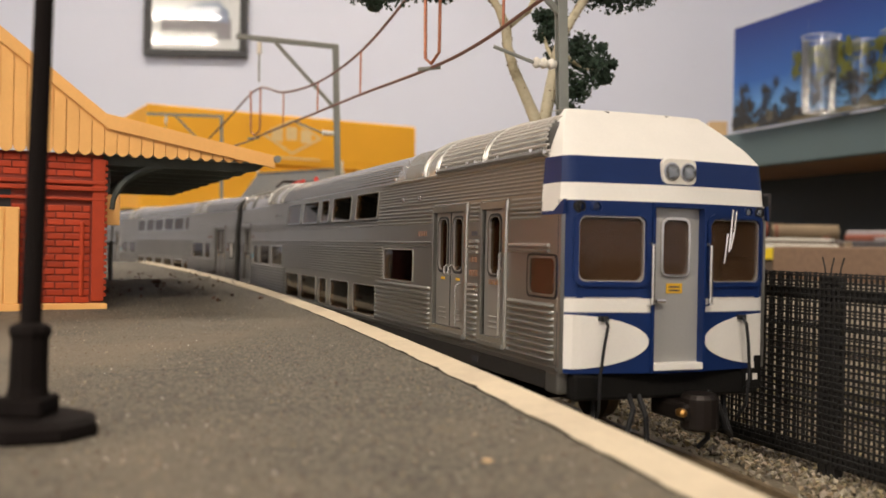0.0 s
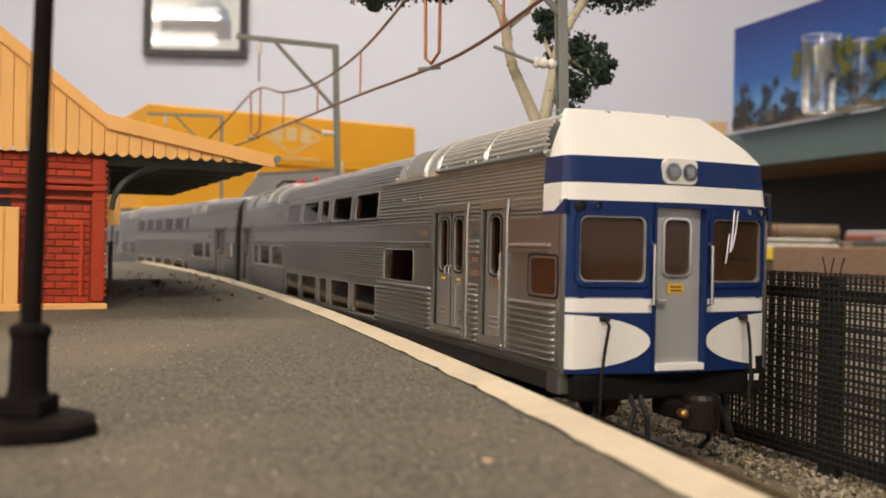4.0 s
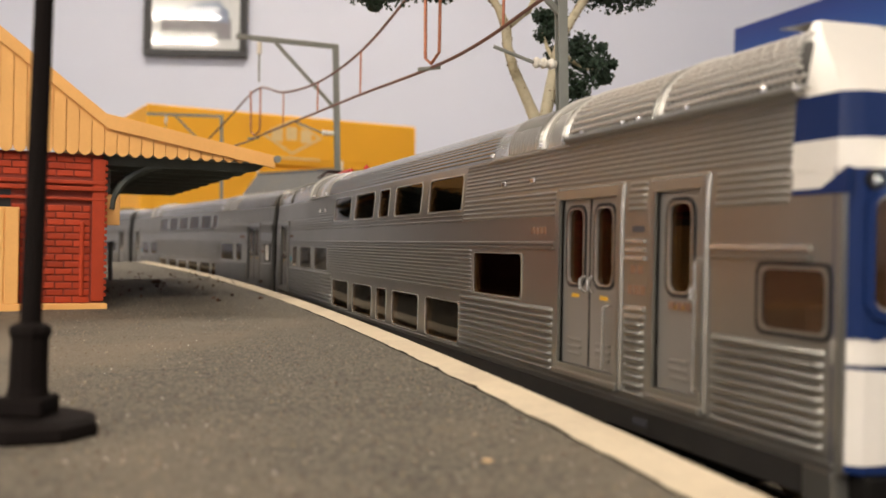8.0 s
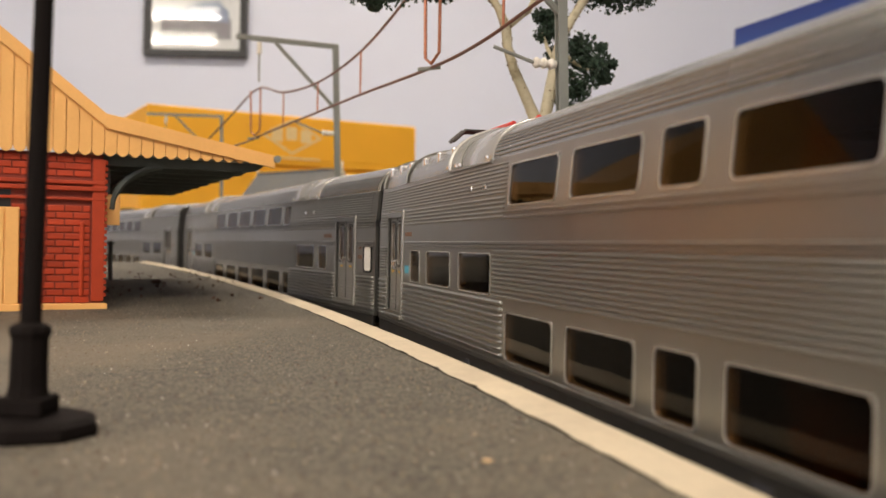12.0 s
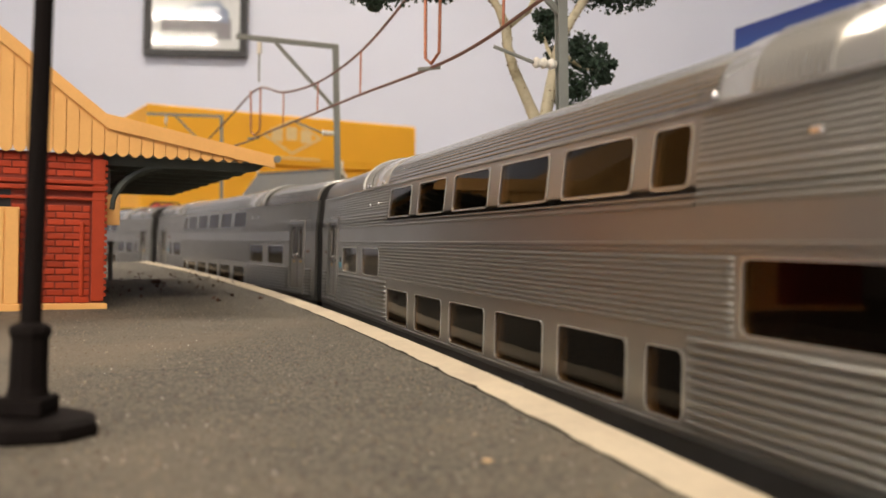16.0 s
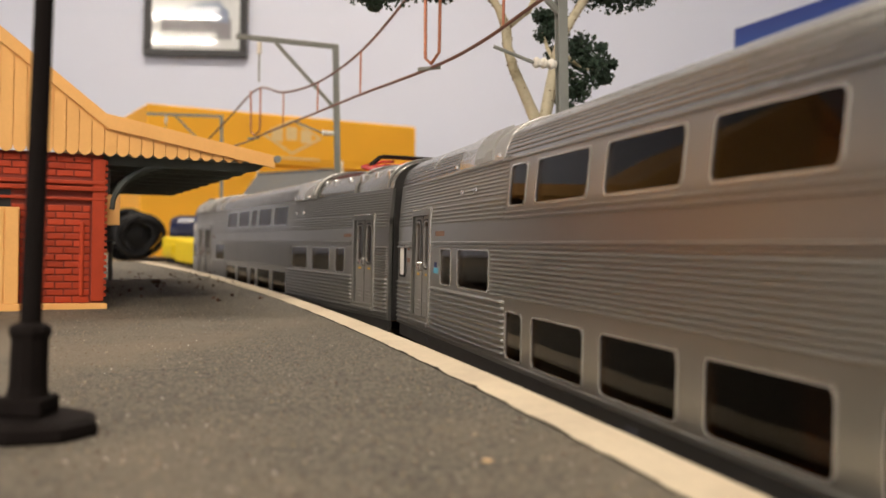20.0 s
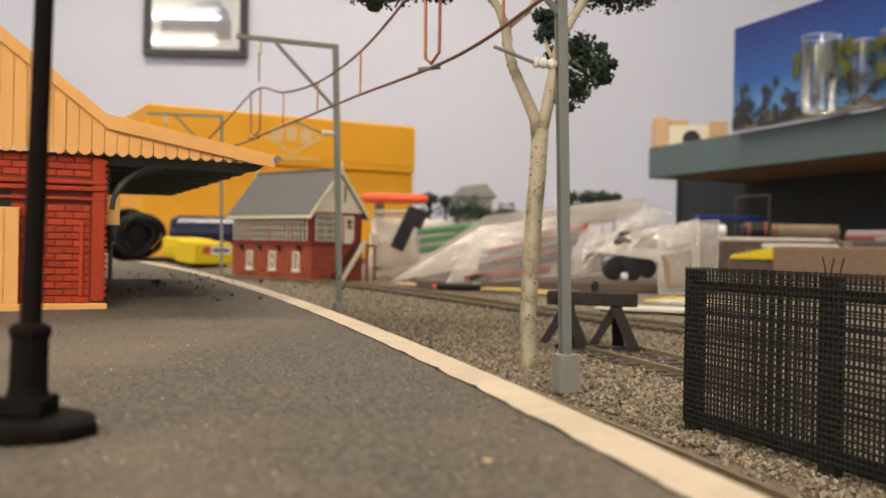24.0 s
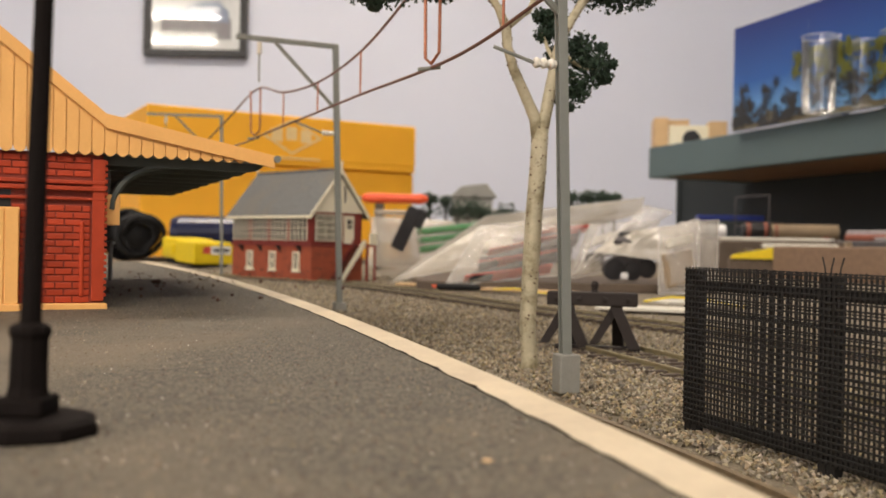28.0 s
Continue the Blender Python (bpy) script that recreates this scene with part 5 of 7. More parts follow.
        part("bracket", bm_tube(bmesh.new(), pts, 0.85, 6), DARKGREEN, st, "curved iron awning bracket")
    part("name_board", box(-0.3, 3.0, 4.2, 5.6, 19.8, 27.0, 0.2), CREAM, st, "small cream board by the corner")
    part("wall_post", box(-0.8, 0.9, 6.2, 8.0, 23, 33.5, 0.3), DARKGREEN, st)
    tagged(st, "red brick model station building, cream boarded gable and awning", "station")
    return st, wall_part


station_thing, station_wall = station()

# cream nameboard and thin grey post on the platform, past the building
sign = empty("platform_post", pose(-0.1178, 0.3330, PLATFORM_Z + 0.002, 0, 0, 24))
part("cap", lathe([(1.2, 12.8), (1.4, 13.6), (0.4, 14.2)], 10, (-0.8, 0, 0)), MASTGREY, sign)
part("post", tube([(-0.8, 0, 0), (-0.8, 0, 13.2)], 0.8, 8), MASTGREY, sign)
tagged(sign, "short thin grey post standing on the platform", "post")

# ---- lamp post close to the lens ----
def lamp_post():
    lp = empty("lamp_post", pose(-0.0351, 0.0792, PLATFORM_Z, 0, 1.4, 0))
    part("foot", lathe([(5.2, 0), (5.3, 0.5), (5.2, 1.2), (4.4, 1.6)], 8, (0.9, -0.4, 0)), LAMPPOST, lp)
    part("foot_step", box(-2.1, 2.0, -2.0, 2.0, 1.6, 3.2, 0.3), LAMPPOST, lp)
    part("base_block", lathe([(1.75, 3.1), (1.55, 4), (1.5, 8.0), (1.75, 8.6), (1.6, 9.1), (0.8, 9.5)], 12), LAMPPOST, lp)
    part("post", tube([(0, 0, 9.3), (0, 0, 30), (0, 0, 75)], [0.86, 0.8, 0.7], 12), LAMPPOST, lp)
    part("lantern", lathe([(0.8, 74.5), (2.6, 77), (3.2, 82), (0.6, 85)], 8), LAMPPOST, lp)
    return tagged(lp, "thin black-brown model lamp post on a stepped foot", "lamp post")


lamp_post()
# ---- overhead line: masts, insulators, wires ----
def insulator(name, a, b, parent, sheds=4, r=1.25):
    a, b = Vector(a), Vector(b)
    bm = bmesh.new()
    n = sheds * 4 + 1
    pts = [a.lerp(b, k / (n - 1)) for k in range(n)]
    rad = [r * (0.7 if k % 4 in (0, 1) else 1.0) for k in range(n)]
    bm_tube(bm, pts, rad, 12)
    return part(name, bm, CERAMIC, parent, smooth=False)


def h_post(bm, x0, z0, x1, z1, w, d, t=0.7):
    """An H-section post from (x0, z0) to (x1, z1)."""
    o = [(-w, -d), (w, -d), (w, -d + t), (t / 2, -d + t), (t / 2, d - t), (w, d - t), (w, d), (-w, d), (-w, d - t), (-t / 2, d - t), (-t / 2, -d + t), (-w, -d + t)]
    bm_loft(bm, [[(x0 + a, b, z0) for a, b in o], [(x1 + a, b, z1) for a, b in o]])
    bmesh.ops.recalc_face_normals(bm, faces=bm.faces)
    return bm


def mast(x, y, yaw, height, lean, arm, brace, hang, side_z, side_to, base=True, label=""):
    """Upright with a top arm towards the track (local -x), a brace, a hanging insulator and a steady arm."""
    m = empty("catenary_mast", pose(x, y, rise(y), 0, 0, yaw))
    if base:
        part("footing", box(-2.5, 2.5, -2.3, 2.3, -0.5, 8.3, 0.35), BLOCK, m, "pale grey concrete footing")
    part("post", h_post(bmesh.new(), 0, 0, -lean, height, 1.12, 1.1, 0.5), MASTGREY, m)
    part("arm", bm_box(bmesh.new(), -lean - arm, -lean + 1.1, -0.9, 0.9, height - 1.0, height + 1.0, 0.15), MASTGREY, m)
    bm = bmesh.new()
    bm_tube(bm, [(-lean - brace, 0, height - 1), (-lean * 0.8 - 0.5, 0, height - brace * 1.02)], 0.8, 6)
    part("brace", bm, MASTGREY, m)
    if hang:
        hx = -lean - hang
        insulator("insulator", (hx, 0, height - 1.4), (hx, 0, height - 6.6), m, 4, 1.2)
        part("hanger", tube([(hx, 0, height - 6.6), (hx, 0, height - 18.5)], 0.35, 6), MASTGREY, m)
    if side_z:
        sx = -lean * side_z / height - 1.5
        insulator("insulator", (sx, 0, side_z), (sx - 5.4, 0, side_z + 0.1), m, 3, 1.25)
        part("steady_arm", tube([(sx - 5.4, 0, side_z + 0.1), (sx - side_to, 2, side_z + 0.1 + (side_to - 5.4) * 0.36)], 0.4, 6), MASTGREY, m)
    return tagged(m, label, "mast", "catenary masts")


mast(0.0285, 0.2121, 18, 112, 3.85, 32, 26, 27, 73.7, 14.3, True, "grey overhead line mast on a concrete footing beside the gum tree")
mast(-0.0457, 0.4164, 24, 116.8, 4.0, 44, 27, 34, 78.2, 17.5, False, "grey overhead line mast with cantilever arm behind the platform")
part("footing", box(-2.6, 2.6, -2.6, 2.6, -0.5, 3.2, 0.3), BLOCK, bpy.data.objects["catenary_mast.001"])
mast(-0.1686, 0.7114, 8, 121.5, 2.0, 55, 34, 41, 0, 0, False, "grey overhead line mast in front of the yellow boxes")


def wire(name, pts, r, label, sag_steps=10):
    line = []
    p = [Vector(q) for q in pts]
    for i in range(len(p) - 1):
        a, b, c, d = p[max(i - 1, 0)], p[i], p[i + 1], p[min(i + 2, len(p) - 1)]
        for k in range(6):
            t = k / 6
            line.append(0.5 * ((2 * b) + (c - a) * t + (2 * a - 5 * b + 4 * c - d) * t * t + (3 * b - a - 3 * c + d) * t ** 3))
    line.append(p[-1])
    return tagged(part(name, tube([q / MM for q in line], r, 6), WIREBROWN, smooth=True), label, "wire", "overhead wires")


contact = [(-0.40, 0.97, 0.090), (-0.2117, 0.706, 0.0890), (-0.0959, 0.4377, 0.0790), (-0.0833, 0.4133, 0.0797), (-0.0459, 0.3347, 0.0800), (-0.0264, 0.2892, 0.0793), (-0.0035, 0.2300, 0.0768), (0.0073, 0.1993, 0.0765), (0.0162, 0.1723, 0.0778),
           (0.029, 0.130, 0.079), (0.054, 0.033, 0.080), (0.092, -0.16, 0.080)]
catenary = [(-0.40, 0.97, 0.118), (-0.212, 0.706, 0.112), (-0.15, 0.55, 0.0840), (-0.1255, 0.4922, 0.0862), (-0.1059, 0.4567, 0.0936), (-0.0835, 0.4137, 0.1009), (-0.0658, 0.3778, 0.0938), (-0.0462, 0.3357, 0.0908), (-0.0268, 0.2902, 0.0927), (-0.0107, 0.2497, 0.0992),
            (-0.0035, 0.2300, 0.1040), (0.0162, 0.1723, 0.0985), (0.029, 0.130, 0.097), (0.054, 0.033, 0.099), (0.092, -0.16, 0.104)]
wire("contact_wire", contact, 0.42, "copper-brown contact wire over the platform track")
wire("catenary_wire", catenary, 0.40, "copper-brown sagging catenary wire")
for x, y, z0, z1 in ((-0.0656, 0.3773, 0.0802, 0.0937), (-0.0460, 0.3352, 0.0802, 0.0908), (-0.0266, 0.2897, 0.0794, 0.0927), (0.0113, 0.188, 0.0772, 0.099)):
    tagged(part("dropper", tube([(x / MM, y / MM, z0 / MM), (x / MM, y / MM, z1 / MM)], 0.3, 6), COPPER), "thin copper dropper between the overhead wires", "wire", "droppers")
for (xa, ya), (xb, yb), z0, z1 in (((-0.0873, 0.4175), (-0.0815, 0.4105), 0.0803, 0.1005), ((-0.0057, 0.2352), (-0.0018, 0.2262), 0.0778, 0.1035)):
    q = [(xa, ya, z1), (xa * 0.9 + xb * 0.1, ya * 0.9 + yb * 0.1, z0 + 0.002), ((xa + xb) / 2, (ya + yb) / 2, z0), (xb, yb, z0 + 0.002), (xb, yb, z1)]
    loop = empty("dropper_loop", Matrix.Translation((xa, ya, z0)))
    o = Vector((xa, ya, z0))
    part("loop", tube([(Vector(p) - o) / MM for p in q], 0.42, 8), COPPER, loop)
    c = (Vector(q[2]) - o) / MM
    part("clip", tube([(c.x - 3.2, c.y + 1.2, c.z - 1.2), (c.x + 2.2, c.y - 1.0, c.z - 1.0)], 0.5, 8), MASTGREY, loop)
    tagged(loop, "bright copper hanger loop on the contact wire", "wire", "hanger loops")
# ---- gum tree, fence, buffer stop ----
def gum_tree():
    tr = empty("gum_tree", pose(0.0238, 0.2506, rise(0.25)))
    o = Vector((23.8, 250.6, 0.6))

    def v(x, z, y=0.0):
        return Vector((x - o.x, y, z - o.z))
    trunk = [v(23.6, -1), v(23.8, 2), v(23.2, 11), v(23.6, 26.5), v(24.3, 42), v(25.1, 54), v(25.5, 64.5)]
    bm = tube(trunk, [2.6, 2.3, 2.15, 2.2, 2.15, 2.2, 2.25], 14)
    bm_tube(bm, [v(25.2, 61), v(24.0, 67.2), v(20.8, 74, -1), v(17.7, 80.2, -2), v(16.2, 86, -2), v(15.7, 91, -2), v(13.4, 96, -3), v(10.4, 100, -4), v(5, 112, -8), v(-4, 124, -10)], [1.9, 1.75, 1.5, 1.3, 1.25, 1.35, 1.0, 0.95, 0.8, 0.4], 10)
    bm_tube(bm, [v(15.8, 91, -2), v(19, 94, 0), v(22, 96.6, 2), v(23.5, 100, 3), v(28, 118, 5)], [1.0, 0.85, 0.8, 0.8, 0.4], 8)
    bm_tube(bm, [v(25.7, 62), v(26.7, 67.3), v(28.2, 76), v(29.9, 85, 1), v(31.4, 90, 2), v(33.6, 94.3, 3), v(37.3, 100.5, 4), v(44, 112, 6), v(50, 126, 9)], [1.8, 1.65, 1.5, 1.4, 1.3, 1.2, 1.15, 0.9, 0.4], 10)
    bm_tube(bm, [v(30.5, 86.5, 1.5), v(34, 84, 5), v(38, 82, 8), v(42, 82.5, 10)], [0.7, 0.6, 0.45, 0.25], 6)
    bm_tube(bm, [v(29.2, 82, 0), v(27.6, 87, 5), v(26.5, 92, 8)], [0.6, 0.5, 0.3], 6)
    rnd = random.Random(4)
    for p in bm.verts:
        p.co += Vector((rnd.uniform(-0.14, 0.14), rnd.uniform(-0.14, 0.14), 0))
    part("trunk", bm, BARK, tr, "pale forked trunk with dark knots", smooth=True)
    bm = bmesh.new()
    for k in range(90):
        z = rnd.uniform(2, 66)
        i = max(j for j in range(len(trunk)) if trunk[j].z <= z)
        a, b = trunk[i], trunk[min(i + 1, len(trunk) - 1)]
        c = a.lerp(b, (z - a.z) / max(0.01, b.z - a.z)) if b is not a else a
        ang = rnd.uniform(math.pi, 2 * math.pi)
        q = c + Vector((math.cos(ang), math.sin(ang), 0)) * 2.15
        r = rnd.uniform(0.16, 0.34)
        bmesh.ops.create_icosphere(bm, subdivisions=1, radius=r, matrix=Matrix.Translation(q))
    for limb, thick in (([v(24.0, 67.2), v(20.8, 74, -1), v(17.7, 80.2, -2), v(16.2, 86, -2), v(15.7, 91, -2), v(13.4, 96, -3), v(10.4, 100, -4)], 1.4), ([v(26.7, 67.3), v(28.2, 76), v(29.9, 85, 1), v(31.4, 90, 2), v(37.3, 100.5, 4)], 1.4)):
        for k in range(46):
            i = rnd.randrange(len(limb) - 1)
            c = limb[i].lerp(limb[i + 1], rnd.random())
            ang = rnd.choice((rnd.uniform(math.pi, 2 * math.pi), rnd.uniform(-0.5, 0.2), rnd.uniform(2.9, 3.6)))
            q = c + Vector((math.cos(ang), math.sin(ang), 0)) * thick
            bmesh.ops.create_icosphere(bm, subdivisions=1, radius=rnd.uniform(0.14, 0.32), matrix=Matrix.Translation(q))
    knots = part("knots", bm, KNOT, tr, "dark bark knots")
    knots["kind"] = "stuff"
    # crown: many small leaves in uneven clumps
    clumps = [((38.5, 82, 9), 6.4), ((42.5, 84, 11), 3.8), ((35, 76, 8), 4.4), ((37, 88.5, 9), 4.2), ((44.0, 80.2, 10), 2.0), ((31.5, 75.0, 9), 2.4), ((27.6, 92.0, 9), 3.2), ((30.4, 86, 9), 2.6), ((30.0, 96, 10), 4.0), ((26.0, 96.5, 8), 2.2), ((34.5, 71.5, 9), 1.1), ((43.0, 88.5, 10), 1.4), ((46.2, 84.0, 10), 1.3), ((23.0, 72.0, 8), 0.7), ((47, 103, 8), 5.5), ((41, 104.5, 8), 6), ((36, 106, 6), 6), ((54, 104, 10), 4.2),
              ((-15, 99.6, -9), 6.0), ((-22.5, 99.2, -10), 5.0), ((-19, 94.6, -9), 2.0), ((-6, 100.4, -9), 5.2), ((-10, 111, -8), 10), ((-1.0, 98.0, -9), 3.0), ((20, 118, 0), 11), ((30, 120, 4), 11), ((5, 117, -5), 10), ((45, 120, 8), 11), ((56, 112, 9), 7), ((12, 128, 0), 11), ((35, 131, 5), 12), ((-18, 114, -10), 8), ((-2, 128, -6), 9)]
    for i, ((x, z, y), r) in enumerate(clumps):
        r *= 1.12
        verts, faces = [], []
        n = int(480 * min(1.0, (r / 6) ** 1.5) + 110)
        if z > 109:
            n = 130
        c = v(x, z, y)
        for k in range(n):
            d = Vector((rnd.gauss(0, 1), rnd.gauss(0, 1), rnd.gauss(0, 1))).normalized()
            q = c + Vector((d.x, d.y, d.z * 0.85)) * r * (rnd.random() ** 0.45) * rnd.uniform(0.8, 1.25)
            s = rnd.uniform(0.45, 0.95)
            rot = Euler((rnd.uniform(0, 6.3), rnd.uniform(0, 6.3), rnd.uniform(0, 6.3))).to_matrix()
            b = len(verts)
            for e in ((-0.5, -0.2, 0), (0.45, -0.45, 0.12), (0.6, 0.3, -0.1), (-0.1, 0.55, 0.15), (0.0, 0.0, 0.45)):
                verts.append((q + rot @ (Vector(e) * s * 1.25)) * MM)
            faces += [(b, b + 1, b + 4), (b + 1, b + 2, b + 4), (b + 2, b + 3, b + 4), (b + 3, b, b + 4), (b, b + 3, b + 2, b + 1)]
        me = bpy.data.meshes.new("leaf_clump")
        me.from_pydata(verts, [], faces)
        me.materials.append(LEAF)
        ob = new("leaf_clump", me)
        ob.parent = tr
        ob["kind"] = "stuff"
    return tagged(tr, "model gum tree with pale forked trunk and dark green foliage", "tree")


gum_tree()


def fence():
    """Dark plastic lattice panels before paired posts, two meshes deep."""
    a, b = Vector((0.0451, 0.1731)), Vector((0.0569, 0.1410))
    d = (b - a).normalized()
    yaw = math.degrees(math.atan2(d.y, d.x))
    pitch = (b - a).length
    lattice = []
    for k in range(7):
        q = a + d * (pitch * k)
        f = empty("fence_panel", pose(q.x, q.y, 0, 0, 0, yaw))
        L = pitch / MM
        part("post", box(0.0, 1.6, 0.3, 1.9, -1, 29.4, 0.15), FENCE, f)
        part("post", box(2.0, 3.6, 0.3, 1.9, -1, 29.4, 0.15), FENCE, f)
        part("post_plate", box(0.3, 3.3, 0.6, 1.4, -1, 28.9, 0.1), FENCE, f)
        for z0, z1 in ((25.7, 27.5), (1.0, 3.4)):
            part("rail", box(3.6, L, 0.25, 1.2, z0, z1, 0.15), FENCE, f)
        for z0, z1 in ((21.3, 21.8), (9.0, 9.4)):
            part("rail", box(3.6, L, 1.2, 1.7, z0, z1, 0.1), FENCE, f)
        if not lattice:
            for y, off, thick in ((0.0, 0.0, 0.15), (2.5, 0.5, 0.10)):
                bm = bmesh.new()
                for i in range(int(L / 1.0) + 1):
                    x = 0.3 + off + i * 1.0
                    if x < L and not (y > 1 and i % 2):
                        bm_box(bm, x - thick, x + thick, y - 0.12, y + 0.12, 1.3, 29.85 + 0.2 * noise.noise(Vector((i * 3.7, y, 0))))
                for j in range(0, 29, 2 if y > 1 else 1):
                    z = 1.8 + off * 0.6 + j * 0.985
                    bm_box(bm, 0, L, y - 0.2, y + 0.08, z - thick, z + thick)
                ob = part("lattice", bm, FENCE, f)
                ob["kind"] = "stuff"
                lattice.append(ob)
        else:
            for ob in lattice:
                twin = new("lattice", ob.data)
                twin.parent = f
                twin["kind"] = "stuff"
        if k == 1:
            for x, lean in ((0.4, -0.7), (1.4, 0.7), (3.2, 0.9)):
                part("barb", tube([(x, 0.9, 29.2), (x + lean * 0.3, 0.9, 30.6), (x + lean, 0.9, 32.2)], 0.13, 5), FENCE, f)
        tagged(f, "dark grey plastic lattice fence panel beside the track", "fence", "fence panels")


fence()


def buffer_stop():
    b = empty("buffer_stop", pose(0.0478, 0.2900, rise(0.29), 0, 0, -14))
    part("beam", box(-15.0, 12.8, -2.2, 1.6, 13.6, 17.9, 0.5), TIMBER, b, "dark timber buffer beam")
    for x in (-9.2, 6.2):
        part("leg", bm_prism(bmesh.new(), [(x - 1.7, 13.6), (x + 1.7, 13.6), (x + 7.6, 0.5), (x + 4.0, 0.5)], -1.6, 1.2), TIMBER, b)
        part("leg", bm_prism(bmesh.new(), [(x - 1.2, 14), (x + 1.9, 14), (x - 5.4, 1.5), (x - 8.2, 1.5)], 0.2, 3.0), TIMBER, b)
        part("strut", bm_prism(bmesh.new(), [(x - 1.3, 13.5), (x + 1.3, 13.5), (x + 1.8, -0.5), (x - 1.6, -0.5)], 1.0, 12.0, lambda px, py, pz: (px, py + (13.5 - pz) * 0.7, pz)), TIMBER, b)
    part("lamp_stub", lathe([(1.2, 17.8), (1.2, 18.4), (0.9, 18.6), (1.3, 20.2), (0.8, 21.2), (0.3, 21.4)], 8, (-0.4, -0.3, 0)), TIMBER, b)
    part("sleeper", box(-13, 13, 3, 6, -0.6, 0.8, 0.2), TIMBER, b)
    for x in (-12, -5, 3, 10):
        part("bolt", lathe([(0.3, -3.0), (0.8, -2.9), (0.8, -2.1)], 8, (x, 0, 15.8), "y"), TIMBER, b)
    return tagged(b, "dark brown timber buffer stop at the siding's end", "buffer stop")


buffer_stop()
# ---- signal box on the far side of the back track ----
def signal_box():
    sb = empty("signal_box", pose(-0.0916, 0.6489, rise(0.65), 0, 0, 49))
    sb.scale = (0.875, 0.91, 1.0)
    W_, L_ = 56.0, 99.0
    base = part("lower_wall", box(0, W_, 0, L_, -1, 24.5), SIGBRICK, sb, "orange-red brick lower storey")
    part("floor_band", box(-1.4, W_ + 0.6, -0.8, L_ + 0.8, 24.0, 26.0, 0.2), SIGRED, sb)
    part("upper_wall", box(0.4, W_ - 0.4, 0.4, L_ - 0.4, 26, 49), SIGRED, sb, "dark red upper storey")
    # windows on the long side
    for k in range(4):
        y0 = 4 + k * 24.0
        fr = part("window", box(-0.9, 0.6, y0, y0 + 20.5, 28.5, 46.0, 0.2), PANEGREY, sb)
        for j in range(5):
            part("glazing_bar", box(-1.5, -0.6, y0 + j * 4.9, y0 + j * 4.9 + 0.6, 28.2, 46.2), OFFWHITE, fr)
        for j in range(5):
            part("glazing_bar", box(-1.45, -0.65, y0, y0 + 20.5, 28.2 + j * 4.3, 28.7 + j * 4.3), OFFWHITE, fr)
        part("post", box(-1.6, 0.5, y0 - 2.6, y0 - 0.6, 26, 49, 0.2), SIGRED, sb)
        part("bracket", bm_prism(bmesh.new(), [(-5.5, 24.5), (0.3, 24.5), (0.3, 19)], y0 + 8, y0 + 9.6), TIMBER, sb)
    for k in range(3):
        y0 = 14 + k * 29
        fr = part("window", box(-0.5, 0.6, y0, y0 + 6, 8, 19.5, 0.2), PANEGREY, sb)
        part("window_frame", bm_ring(bmesh.new(), [(y0 - 0.9, 7.2), (y0 + 6.9, 7.2), (y0 + 6.9, 20.2), (y0 - 0.9, 20.2)], [(y0 + 0.5, 8.4), (y0 + 5.5, 8.4), (y0 + 5.5, 19), (y0 + 0.5, 19)], 0.3, 1.2, lambda x, y, z: (-y, x, z)), OFFWHITE, fr)
        part("glazing_bar", box(-1.0, -0.4, y0 + 2.6, y0 + 3.4, 8.4, 19), OFFWHITE, fr)
        part("glazing_bar", box(-1.0, -0.4, y0 + 0.5, y0 + 5.5, 13.2, 14.0), OFFWHITE, fr)
        part("window_sill", box(-1.9, 0.4, y0 - 1.6, y0 + 7.6, 5.6, 7.4, 0.3), OFFWHITE, fr)
    # windows, door and gable on the end
    fr = part("window", box(3.5, 31.5, -0.9, 0.6, 28.2, 46.5, 0.2), PANEGREY, sb)
    for j in range(10):
        part("glazing_bar", box(3.5 + j * 3.05, (4.3 if j % 3 == 0 else 3.95) + j * 3.05, -1.5, -0.6, 28.0, 46.8), OFFWHITE, fr)
    for j in range(5):
        part("glazing_bar", box(3.5, 31.8, -1.45, -0.65, 28.0 + j * 4.55, 28.5 + j * 4.55), OFFWHITE, fr)
    door = part("door", box(35.0, 45.5, -1.0, 0.6, 26.4, 46.5, 0.2), OFFWHITE, sb, "cream boarded door")
    part("pane", box(37.8, 42.6, -1.3, -0.8, 37, 44), PANEGREY, door)
    part("pane_bar", box(40.0, 40.5, -1.5, -1.2, 37, 44), OFFWHITE, door)
    part("pane_bar", box(37.8, 42.6, -1.5, -1.2, 40.2, 40.8), OFFWHITE, door)
    part("gable_cladding", bm_prism(bmesh.new(), [(0.5, 48.5), (W_ - 0.5, 48.5), (W_ / 2, 77)], -0.8, 0.6), OFFWHITE, sb, "cream gable boarding")
    part("gable_slit", box(W_ / 2 + 6, W_ / 2 + 7.4, -1.2, -0.6, 56, 68), TIMBER, sb)
    for s in (0, 1):
        f = (lambda x: x) if not s else (lambda x: W_ - x)
        part("roof_slope", bm_prism(bmesh.new(), [(f(-4.2), 46.2), (f(W_ / 2), 79.4), (f(W_ / 2), 77.6), (f(-4.2), 44.4)], -3.4, L_ + 3.4), SLATE, sb, "grey slate roof slope")
        part("barge_board", bm_prism(bmesh.new(), [(f(-4.6), 46.4), (f(W_ / 2), 79.9), (f(W_ / 2), 76.4), (f(-4.6), 43.2)], -4.2, -3.3), OFFWHITE, sb)
    part("gutter", box(-5.4, -4.0, -3.6, L_ + 3.4, 43.6, 45.6, 0.4), OFFWHITE, sb)
